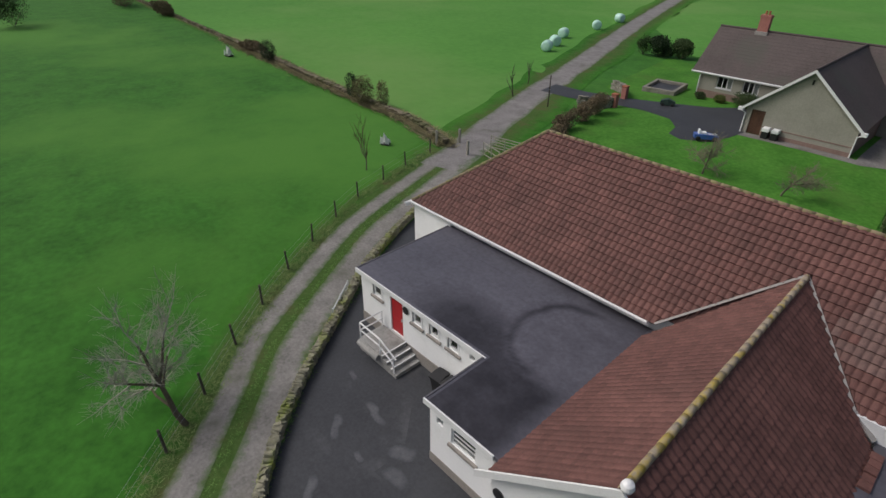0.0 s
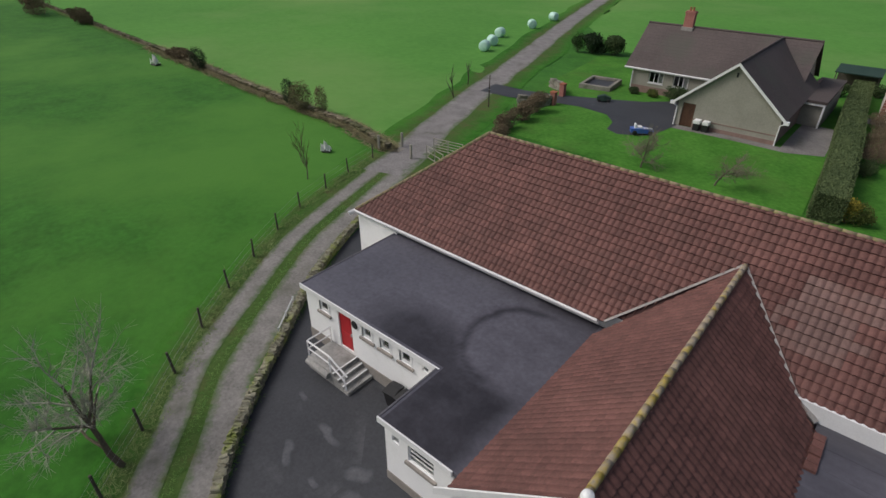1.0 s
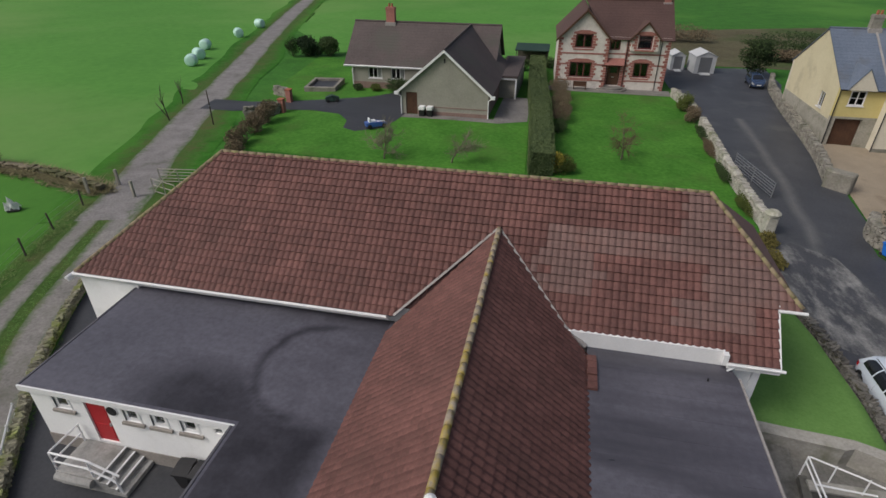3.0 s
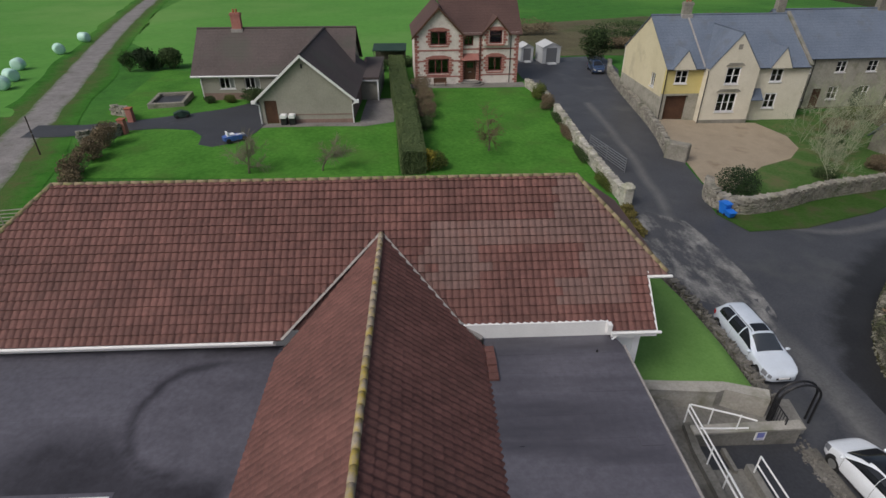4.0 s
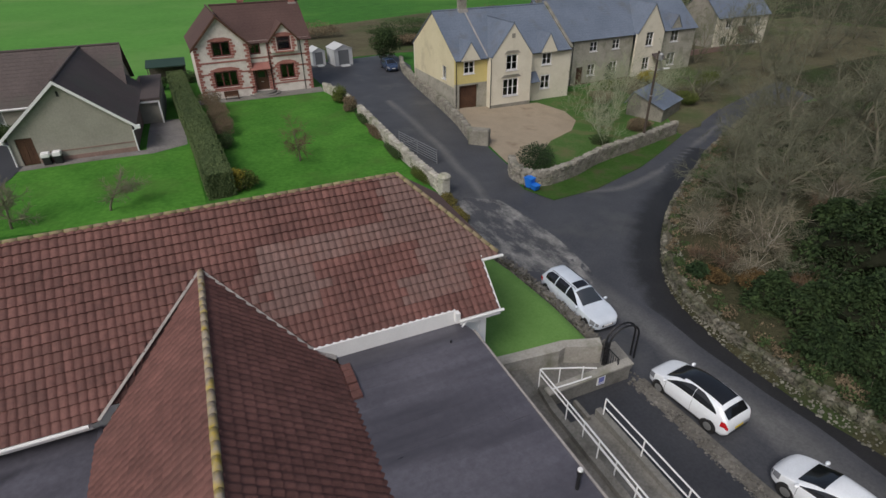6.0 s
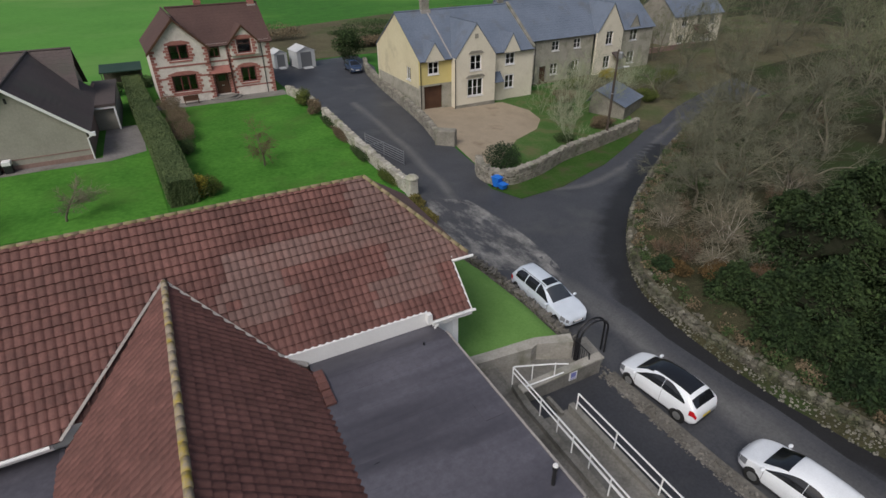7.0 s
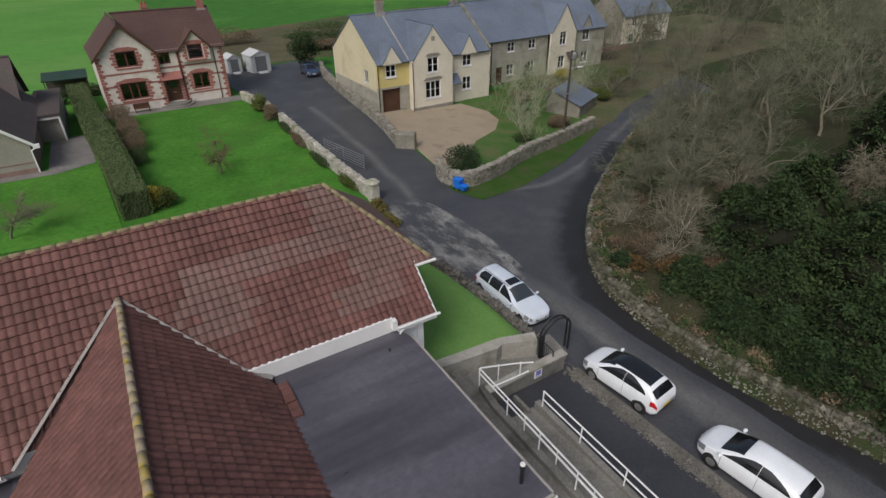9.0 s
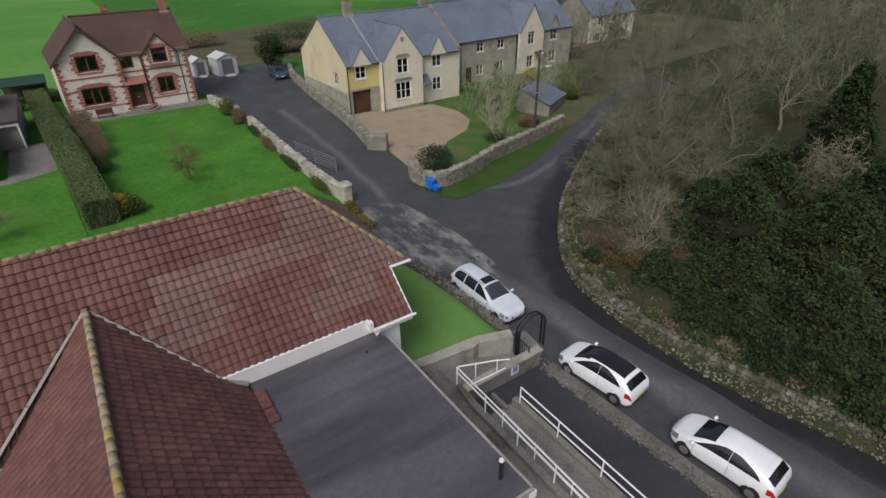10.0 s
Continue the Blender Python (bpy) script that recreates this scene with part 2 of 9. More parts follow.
M["ridge"] = mat("mossy_ridge_tile", (0.20, 0.155, 0.10), (0.28, 0.22, 0.145), 0.85, 1.2, 10.0, 0.5, c3=(0.22, 0.21, 0.09), s3=5.0, lo3=0.48, hi3=0.62, rnd=0.1)
M["ridge_l"] = mat("lichened_ridge_tile", (0.23, 0.19, 0.145), (0.36, 0.305, 0.235), 0.85, 1.6, 12.0, 0.6, c3=(0.36, 0.27, 0.055), s3=3.0, lo3=0.46, hi3=0.66, rnd=0.1)
M["lead"] = mat("grey_lead_flashing", (0.26, 0.24, 0.23), (0.38, 0.36, 0.34), 0.6, 0.8, 8.0, 0.2)
# Two tones of one felt: the roofs' differing gloss is put into the colour.
M["felt"] = mat("dark_roofing_felt", (0.078, 0.075, 0.092), (0.132, 0.127, 0.152), 0.40, 0.22, 5.0, 0.25, c3=(0.056, 0.054, 0.066), s3=0.15, lo3=0.60, hi3=0.85, det3=3.0, dist=0.01, spec=0.45, rough2=0.8)
M["felt_old"] = mat("dimmer_roofing_felt", (0.070, 0.068, 0.084), (0.124, 0.120, 0.146), 0.40, 0.22, 5.0, 0.25, c3=(0.046, 0.044, 0.054), s3=0.15, lo3=0.58, hi3=0.85, det3=3.0, dist=0.01, spec=0.45, rough2=0.7)
streaky(M["felt"], 0.55, (0.050, 0.048, 0.058), 0.40, 0.72, gloss=(0.40, 0.26))
M["render"] = mat("white_painted_render", (0.83, 0.83, 0.83), (0.89, 0.89, 0.89), 0.8, 0.5, 12.0, 0.2, c3=(0.72, 0.72, 0.70), s3=0.7, lo3=0.55, hi3=0.8)
M["redframe"] = plain("dark_red_window_paint", (0.13, 0.035, 0.035), 0.5)
M["brick_dull"] = mat("dull_pink_brick", (0.20, 0.135, 0.115), (0.29, 0.20, 0.17), 0.9, 0.8, 8.0, 0.4)
M["field_rubble"] = mat("mossy_dark_field_rubble", (0.135, 0.115, 0.075), (0.235, 0.2, 0.135), 0.95, 0.9, 6.0, 0.6, island=0.25, c3=(0.105, 0.105, 0.05), s3=0.5, lo3=0.42, hi3=0.58)
M["twig_moss"] = mat("pale_mossy_twigs", (0.20, 0.225, 0.14), (0.32, 0.345, 0.235), 0.95, 0.6, 6.0, 0.0)
M["plinth"] = mat("grey_plinth", (0.23, 0.21, 0.19), (0.34, 0.31, 0.28), 0.85, 0.7, 9.0, 0.3)
M["white"] = mat("white_gloss_paint", (0.72, 0.72, 0.72), (0.82, 0.82, 0.82), 0.4, 1.0, 15.0, 0.05)
M["red"] = plain("red_door_paint", (0.42, 0.012, 0.018), 0.4)
M["black"] = plain("black_paint", (0.015, 0.015, 0.017), 0.45)
M["dark"] = plain("dark_interior", (0.02, 0.02, 0.02), 0.9)
M["curtain"] = plain("pale_blind", (0.5, 0.5, 0.48), 0.9)
M["glass"] = glass("window_glass")
M["carglass"] = plain("tinted_car_glass", (0.012, 0.013, 0.015), 0.06, spec=0.8)
M["screen"] = plain("car_windscreen_glass", (0.035, 0.04, 0.045), 0.08, spec=1.0, coat=1.0)
M["carwhite"] = plain("white_car_paint", (0.80, 0.83, 0.87), 0.22, coat=0.8)
M["carsilver"] = plain("pale_silver_car_paint", (0.66, 0.72, 0.80), 0.25, metal=0.1, coat=0.8)
M["carblue"] = plain("dark_blue_car_paint", (0.03, 0.05, 0.10), 0.22, coat=0.8)
M["bluepaint"] = plain("bright_blue_paint", (0.05, 0.12, 0.42), 0.3, coat=0.5)
M["bin"] = plain("blue_plastic", (0.015, 0.16, 0.62), 0.4)
M["rubber"] = plain("black_rubber", (0.018, 0.018, 0.018), 0.85)
M["alloy"] = plain("alloy_wheel", (0.45, 0.46, 0.47), 0.35, metal=0.8)
M["redlamp"] = plain("red_lamp_lens", (0.45, 0.01, 0.015), 0.2)
M["lamp"] = plain("clear_lamp_lens", (0.20, 0.21, 0.23), 0.10)
M["slate"] = mat("blue_grey_slate", (0.098, 0.122, 0.165), (0.150, 0.180, 0.232), 0.6, 0.3, 6.0, 0.35, island=0.12, c3=(0.11, 0.12, 0.14), s3=0.4, lo3=0.55, hi3=0.7, spec=0.4)
M["browntile"] = mat("dark_brown_roof_tile", (0.062, 0.049, 0.047), (0.10, 0.079, 0.075), 0.75, 0.25, 5.0, 0.4, island=0.12, c3=(0.075, 0.07, 0.06), s3=0.3, lo3=0.5, hi3=0.7)
M["plumtile"] = mat("plum_brown_roof_tile", (0.064, 0.036, 0.032), (0.096, 0.056, 0.048), 0.75, 0.25, 5.0, 0.4, island=0.12)
M["blockwall"] = mat("grey_buff_blockwork", (0.26, 0.252, 0.215), (0.35, 0.335, 0.285), 0.9, 0.5, 9.0, 0.4, island=0.08)
M["brick"] = mat("red_brick", (0.29, 0.115, 0.095), (0.40, 0.18, 0.15), 0.85, 0.8, 8.0, 0.4, rnd=0.12)
M["palestone"] = mat("pale_flint_stone", (0.58, 0.53, 0.48), (0.74, 0.69, 0.64), 0.9, 0.6, 9.0, 0.5, c3=(0.54, 0.48, 0.44), s3=1.5, lo3=0.5, hi3=0.7)
M["cream"] = mat("cream_render", (0.60, 0.555, 0.45), (0.71, 0.665, 0.555), 0.85, 0.4, 9.0, 0.25, c3=(0.52, 0.475, 0.375), s3=0.5, lo3=0.55, hi3=0.75)
M["cream_y"] = mat("yellowish_cream_render", (0.56, 0.50, 0.33), (0.66, 0.60, 0.42), 0.85, 0.4, 9.0, 0.25, c3=(0.47, 0.42, 0.29), s3=0.5, lo3=0.55, hi3=0.75)
M["yellow"] = mat("pale_yellow_render", (0.54, 0.45, 0.17), (0.63, 0.54, 0.24), 0.85, 0.4, 9.0, 0.25)
M["stone"] = mat("grey_limestone", (0.17, 0.16, 0.135), (0.31, 0.29, 0.25), 0.9, 0.7, 7.0, 0.6, rnd=0.16, c3=(0.16, 0.165, 0.12), s3=0.8, lo3=0.52, hi3=0.68)
M["stone_j"] = mat("grey_limestone_rubble", (0.17, 0.16, 0.135), (0.31, 0.29, 0.25), 0.9, 0.7, 7.0, 0.6, island=0.22, c3=(0.16, 0.165, 0.12), s3=0.8, lo3=0.52, hi3=0.68)
M["stone_d"] = mat("damp_dark_rubble", (0.085, 0.08, 0.07), (0.17, 0.16, 0.145), 0.8, 0.9, 8.0, 0.6, island=0.3)
M["stone_pale"] = mat("pale_lichened_rubble", (0.29, 0.275, 0.235), (0.46, 0.44, 0.39), 0.9, 0.9, 7.0, 0.6, island=0.22, c3=(0.22, 0.23, 0.15), s3=0.7, lo3=0.5, hi3=0.65)
M["road_stone"] = mat("weathered_rubble_stone", (0.085, 0.080, 0.063), (0.20, 0.19, 0.155), 0.95, 1.4, 8.0, 0.7, rnd=0.4, c3=(0.06, 0.066, 0.036), s3=0.55, lo3=0.46, hi3=0.6)
M["road_rubble"] = mat("weathered_wall_rubble", (0.085, 0.080, 0.063), (0.20, 0.19, 0.155), 0.95, 1.4, 8.0, 0.7, island=0.45, c3=(0.06, 0.066, 0.036), s3=0.55, lo3=0.46, hi3=0.6)
M["scree"] = mat("pale_fallen_limestone", (0.125, 0.120, 0.100), (0.25, 0.24, 0.205), 0.95, 1.4, 8.0, 0.6, island=0.35, c3=(0.07, 0.075, 0.042), s3=0.5, lo3=0.5, hi3=0.66)
M["ashlar"] = mat("pale_grey_cottage_stone", (0.25, 0.24, 0.20), (0.40, 0.38, 0.325), 0.9, 0.7, 7.0, 0.6, c3=(0.20, 0.20, 0.15), s3=0.8, lo3=0.52, hi3=0.68)
M["lead_dark"] = mat("dark_felt_edge", (0.075, 0.073, 0.085), (0.12, 0.117, 0.132), 0.6, 0.8, 8.0, 0.2)
M["mortar"] = mat("dark_wall_core", (0.075, 0.070, 0.05), (0.13, 0.12, 0.085), 0.95, 0.9, 8.0, 0.4)
M["moss_stone"] = mat("mossy_field_rubble", (0.17, 0.16, 0.115), (0.31, 0.295, 0.215), 0.95, 0.9, 7.0, 0.6, island=0.2, c3=(0.17, 0.20, 0.05), s3=0.9, lo3=0.45, hi3=0.6)
M["oak"] = mat("dark_brown_timber", (0.06, 0.03, 0.018), (0.11, 0.055, 0.032), 0.7, 1.0, 9.0, 0.3)
M["post"] = mat("weathered_fence_timber", (0.06, 0.052, 0.043), (0.12, 0.105, 0.085), 0.9, 1.5, 14.0, 0.3)
M["gatewood"] = mat("silvered_gate_timber", (0.25, 0.235, 0.20), (0.38, 0.36, 0.31), 0.85, 1.5, 14.0, 0.3)
M["polewood"] = mat("creosoted_pole", (0.045, 0.035, 0.028), (0.08, 0.062, 0.05), 0.85, 1.5, 12.0, 0.3)
M["steel"] = plain("galvanised_steel", (0.35, 0.36, 0.37), 0.45, metal=0.7)
M["bark"] = mat("grey_brown_bark", (0.105, 0.096, 0.070), (0.19, 0.172, 0.130), 0.95, 1.5, 12.0, 0.5, c3=(0.11, 0.13, 0.06), s3=1.0, lo3=0.52, hi3=0.68)
M["bark_dark"] = mat("damp_brown_bark", (0.075, 0.06, 0.042), (0.15, 0.122, 0.085), 0.95, 1.5, 12.0, 0.5, c3=(0.075, 0.080, 0.035), s3=1.0, lo3=0.55, hi3=0.7)
M["bark_pale"] = mat("pale_grey_bark", (0.30, 0.28, 0.23), (0.46, 0.43, 0.36), 0.95, 1.5, 12.0, 0.4)
M["twig"] = mat("winter_twigs", (0.088, 0.090, 0.060), (0.172, 0.174, 0.122), 0.95, 0.6, 6.0, 0.0)
M["twig_green"] = mat("mossy_winter_twigs", (0.112, 0.122, 0.070), (0.205, 0.217, 0.136), 0.95, 0.6, 6.0, 0.0)
M["twig_pale"] = mat("pale_dry_twigs", (0.14, 0.125, 0.09), (0.24, 0.215, 0.155), 0.95, 0.6, 6.0, 0.0)
# Near-black heart of the evergreens: the crown's inner shade painted as colour.
M["yew_dead"] = mat("shaded_inner_foliage", (0.010, 0.012, 0.007), (0.022, 0.024, 0.014), 0.95, 0.8, 6.0, 0.8, spec=0.1)
# Darker asphalt that runs out raggedly into the road's colour.
M["wet"] = mat("darker_asphalt", (0.013, 0.013, 0.014), (0.026, 0.026, 0.027), 0.55, 0.5, 9.0, 0.35, dist=0.01, spec=0.4)
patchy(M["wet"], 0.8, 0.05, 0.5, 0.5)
M["grit"] = mat("pale_road_grit", (0.10, 0.099, 0.098), (0.17, 0.168, 0.165), 0.55, 1.2, 9.0, 0.35, dist=0.01, spec=0.4)
patchy(M["grit"], 0.7, 0.25, 1.15, 0.45, "worn_wet_asphalt", (1.0, 0.25, 1.0))
M["twig_fine"] = mat("pale_fine_twigs", (0.28, 0.27, 0.22), (0.44, 0.42, 0.35), 0.95, 0.6, 6.0, 0.0)
M["feltwet"] = mat("damp_felt_stain", (0.020, 0.019, 0.024), (0.036, 0.034, 0.042), 0.42, 0.5, 6.0, 0.2, dist=0.01)
patchy(M["feltwet"], 1.2, 0.0, 0.92, 0.5, "dimmer_roofing_felt")
# Pale colour painted on the yard for its wet reflections.
M["streak"] = mat("pale_reflection_streak", (0.10, 0.103, 0.115), (0.17, 0.173, 0.185), 0.6, 1.2, 8.0, 0.3, dist=0.01, spec=0.4)
patchy(M["streak"], 1.6, 0.35, 1.7, 0.5, "dark_yard_tarmac")
M["bracken"] = mat("dead_bracken", (0.06, 0.045, 0.022), (0.125, 0.080, 0.035), 0.9, 0.8, 5.0, 0.0, island=0.3, spec=0.1)
M["twig_red"] = mat("russet_twigs", (0.10, 0.066, 0.045), (0.16, 0.108, 0.07), 0.95, 0.6, 6.0, 0.0)
M["yew"] = mat("dark_evergreen_leaves", (0.012, 0.026, 0.009), (0.046, 0.074, 0.024), 0.9, 0.22, 2.0, 0.0, island=0.35, spec=0.25)
M["hedge"] = mat("clipped_hedge_leaves", (0.035, 0.062, 0.022), (0.062, 0.092, 0.034), 0.85, 0.4, 3.0, 0.0, island=0.18, spec=0.2)
M["hedge_c"] = mat("close_clipped_hedge_leaves", (0.066, 0.096, 0.040), (0.108, 0.142, 0.060), 0.9, 0.4, 3.0, 0.0, island=0.14, spec=0.15)
M["shrub"] = mat("green_shrub_leaves", (0.05, 0.075, 0.018), (0.11, 0.13, 0.03), 0.8, 0.5, 3.0, 0.0, island=0.3, spec=0.2)
M["shrub_y"] = mat("golden_shrub_leaves", (0.17, 0.15, 0.025), (0.30, 0.25, 0.04), 0.8, 0.5, 3.0, 0.0, island=0.3, spec=0.2)
M["shrub_b"] = mat("brown_winter_leaves", (0.112, 0.086, 0.056), (0.185, 0.146, 0.094), 0.9, 0.5, 3.0, 0.0, island=0.3, spec=0.1)
M["shrub_o"] = mat("olive_brown_foliage", (0.115, 0.105, 0.055), (0.19, 0.17, 0.09), 0.9, 0.5, 3.0, 0.0, island=0.3, spec=0.1)
M["box"] = mat("box_bush_leaves", (0.012, 0.028, 0.010), (0.03, 0.055, 0.018), 0.7, 0.5, 4.0, 0.0, island=0.3, spec=0.25)
M["bale"] = mat("pale_green_bale_wrap", (0.42, 0.68, 0.58), (0.56, 0.79, 0.70), 0.35, 0.8, 5.0, 0.3)
M["plastic"] = mat("white_plastic_sheet", (0.84, 0.85, 0.84), (0.9, 0.91, 0.9), 0.5, 2.0, 9.0, 0.3)
M["shedwhite"] = mat("whitewashed_shed_board", (0.46, 0.47, 0.48), (0.58, 0.59, 0.60), 0.8, 0.8, 9.0, 0.2)
M["shedgrey"] = plain("grey_shed_door", (0.15, 0.155, 0.165), 0.7)
M["greentarp"] = mat("dark_green_shed_roof", (0.015, 0.04, 0.03), (0.03, 0.06, 0.045), 0.7, 0.5, 6.0, 0.2)
M["flower"] = plain("yellow_petals", (0.62, 0.46, 0.02), 0.7)
M["ochre"] = mat("ochre_weeds", (0.095, 0.085, 0.03), (0.16, 0.135, 0.045), 0.9, 0.8, 5.0, 0.0, island=0.3, spec=0.1)
M["terracotta"] = plain("terracotta", (0.34, 0.11, 0.06), 0.8)
M["signblue"] = plain("sign_blue", (0.16, 0.18, 0.46), 0.4)


# ---------------- builders ----------------
def part(name, bm, material, parent=None, label="", smooth=False, m=None):
    me = bpy.data.meshes.new(name)
    bm.normal_update()
    bm.to_mesh(me)
    bm.free()
    if smooth:
        me.polygons.foreach_set("use_smooth", [True] * len(me.polygons))
    for k in material if isinstance(material, (list, tuple)) else (material,):
        me.materials.append(M[k])
    ob = new(name, me)
    if parent is not None:
        ob.parent = parent
    if m is not None:
        ob.matrix_basis = m
    if label:
        ob["label"] = label
    return ob


def thing(name, label, category, group="", m=None):
    ob = new(name)
    ob.empty_display_size = 0.2
    if m is not None:
        ob.matrix_basis = m
    return tagged(ob, label, category, group)


def B(*boxes, bm=None, bevel=0.0):
    """A bmesh of boxes (x0, x1, y0, y1, z0, z1)."""
    bm = bm or bmesh.new()
    for x0, x1, y0, y1, z0, z1 in boxes:
        v = [bm.verts.new(p) for p in ((x0, y0, z0), (x1, y0, z0), (x1, y1, z0), (x0, y1, z0), (x0, y0, z1), (x1, y0, z1), (x1, y1, z1), (x0, y1, z1))]
        for f in ((3, 2, 1, 0), (4, 5, 6, 7), (0, 1, 5, 4), (1, 2, 6, 5), (2, 3, 7, 6), (3, 0, 4, 7)):
            bm.faces.new([v[i] for i in f])
    if bevel:
        bmesh.ops.bevel(bm, geom=bm.edges[:], offset=bevel, segments=1, affect="EDGES")
    return bm


def prism(pts, z0, z1, bm=None, axis="z"):
    """A flat outline, anticlockwise, drawn out between z0 and z1 along an axis."""
    bm = bm or bmesh.new()
    put = {"z": lambda a, b, c: (a, b, c), "y": lambda a, b, c: (a, c, b), "x": lambda a, b, c: (c, a, b)}[axis]
    lo = [bm.verts.new(put(a, b, z0)) for a, b in pts]
    hi = [bm.verts.new(put(a, b, z1)) for a, b in pts]
    n = len(pts)
    bm.faces.new(lo[::-1])
    bm.faces.new(hi)
    for i in range(n):
        bm.faces.new((lo[i], lo[(i + 1) % n], hi[(i + 1) % n], hi[i]))
    bmesh.ops.recalc_face_normals(bm, faces=bm.faces[:])
    return bm


def slab(quad, thick, bm=None):
    """A flat polygon in space thickened downwards along its normal."""
    bm = bm or bmesh.new()
    q = [Vector(p) for p in quad]
    nrm = (q[1] - q[0]).cross(q[2] - q[0]).normalized()
    if nrm.z < 0:
        nrm = -nrm
    hi = [bm.verts.new(p) for p in q]
    lo = [bm.verts.new(p - nrm * thick) for p in q]
    n = len(q)
    bm.faces.new(hi)
    bm.faces.new(lo[::-1])
    for i in range(n):
        bm.faces.new((lo[i], lo[(i + 1) % n], hi[(i + 1) % n], hi[i]))
    bmesh.ops.recalc_face_normals(bm, faces=bm.faces[:])
    return bm


def tube(pts, r, n=6, bm=None, r1=None, closed=True):
    """A round bar along points, tapering from r to r1."""
    bm = bm or bmesh.new()
    pts = [Vector(p) for p in pts]
    r1 = r if r1 is None else r1
    rings = []
    for i, p in enumerate(pts):
        d = (pts[min(i + 1, len(pts) - 1)] - pts[max(i - 1, 0)]).normalized()
        a = d.orthogonal().normalized()
        b = d.cross(a)
        if rings:
            ref = rings[-1][0].co - pts[i - 1]
            a = (ref - d * ref.dot(d)).normalized()
            b = d.cross(a)
        rr = r + (r1 - r) * i / max(1, len(pts) - 1)
        rings.append([bm.verts.new(p + (a * math.cos(2 * math.pi * k / n) + b * math.sin(2 * math.pi * k / n)) * rr) for k in range(n)])
    for u, w in zip(rings, rings[1:]):
        for k in range(n):
            bm.faces.new((u[k], u[(k + 1) % n], w[(k + 1) % n], w[k]))
    if closed:
        bm.faces.new(rings[0][::-1])
        bm.faces.new(rings[-1])
    return bm


def lathe(profile, n=16, bm=None, c=(0, 0, 0)):
    """Turns a profile of (radius, height) about the upright axis through c."""
    bm = bm or bmesh.new()
    rings = [[bm.verts.new((c[0] + r * math.cos(2 * math.pi * k / n), c[1] + r * math.sin(2 * math.pi * k / n), c[2] + h)) for k in range(n)] for r, h in profile]
    for u, w in zip(rings, rings[1:]):
        for k in range(n):
            bm.faces.new((u[k], u[(k + 1) % n], w[(k + 1) % n], w[k]))
    bm.faces.new(rings[0][::-1])
    bm.faces.new(rings[-1])
    return bm


def ground_z(x, y):
    """The lie of the land: nearly level, a rise under the bungalow, a dip down the lane's east arm."""
    e = math.exp
    return (0.25 + 0.95 * e(-((x + 9) / 20) ** 2 - ((y - 52) / 15) ** 2) - 0.9 * e(-((x - 42) / 16) ** 2 - ((y - 37) / 14) ** 2)
            - 0.25 * e(-((x - 17) / 6) ** 2 - ((y - 10) / 16) ** 2) + 0.25 * e(-((x + 30) / 16) ** 2 - ((y - 22) / 30) ** 2))


def drape(name, outline, lift, material, step=2.0, label="", category="", kind="structure", rough=0.0):
    """A patch of ground cut to an outline and laid over the land."""
    bm = bmesh.new()
    bm.faces.new([bm.verts.new((x, y, 0)) for x, y in outline])
    for ax in (0, 1):
        vals = [p[ax] for p in outline]
        k = math.ceil(min(vals) / step)
        while k * step < max(vals):
            co = [0, 0, 0]
            co[ax] = k * step
            no = [0, 0, 0]
            no[ax] = 1
            bmesh.ops.bisect_plane(bm, geom=bm.verts[:] + bm.edges[:] + bm.faces[:], plane_co=co, plane_no=no)
            k += 1
    for v in bm.verts:
        v.co.z = ground_z(v.co.x, v.co.y) + lift + rough * noise.noise(v.co * 0.7)
    bm.normal_update()
    for f in bm.faces:
        if f.normal.z < 0:
            f.normal_flip()
    ob = part(name, bm, material, smooth=True)
    return tagged(ob, label, category, kind=kind)


def spline(pts, step=1.0):
    """Points smoothly between the given ones (Catmull-Rom)."""
    p = [Vector((*q, 0)) if len(q) == 2 else Vector(q) for q in pts]
    p = [p[0] * 2 - p[1]] + p + [p[-1] * 2 - p[-2]]
    out = []
    for i in range(1, len(p) - 2):
        n = max(1, round((p[i + 1] - p[i]).length / step))
        for k in range(n):
            t = k / n
            a, b, c, d = p[i - 1], p[i], p[i + 1], p[i + 2]
            out.append(0.5 * (2 * b + (c - a) * t + (2 * a - 5 * b + 4 * c - d) * t * t + (3 * b - a - 3 * c + d) * t ** 3))
    out.append(p[-2])
    return out


def ribbon(name, line, w0, w1, lift, material, label="", category="", step=1.0, wobble=0.0, kind="structure", crown=0.0):
    """A strip along a line between two offsets (left negative), laid over the land."""
    pts = spline(line, step)
    bm = bmesh.new()
    across = bm.verts.layers.float.new("across")
    rows = []
    for i, p in enumerate(pts):
        d = (pts[min(i + 1, len(pts) - 1)] - pts[max(i - 1, 0)]).normalized()
        nrm = Vector((d.y, -d.x, 0))
        a = w0 + wobble * noise.noise(Vector((i * 0.31, 3.1, w0)))
        b = w1 + wobble * noise.noise(Vector((i * 0.27, 7.7, w1)))
        row = []
        for k in range(7):
            s = k / 6
            q = p + nrm * (a + (b - a) * s)
            row.append(bm.verts.new((q.x, q.y, ground_z(q.x, q.y) + lift + crown * (1 - (2 * s - 1) ** 2))))
            row[-1][across] = 1 - abs(2 * s - 1)
        rows.append(row)
    for u, w in zip(rows, rows[1:]):
        for k in range(6):
            bm.faces.new((u[k], u[k + 1], w[k + 1], w[k]))
    bm.normal_update()
    for f in bm.faces:
        if f.normal.z < 0:
            f.normal_flip()
    return tagged(part(name, bm, material, smooth=True), label, category, kind=kind)


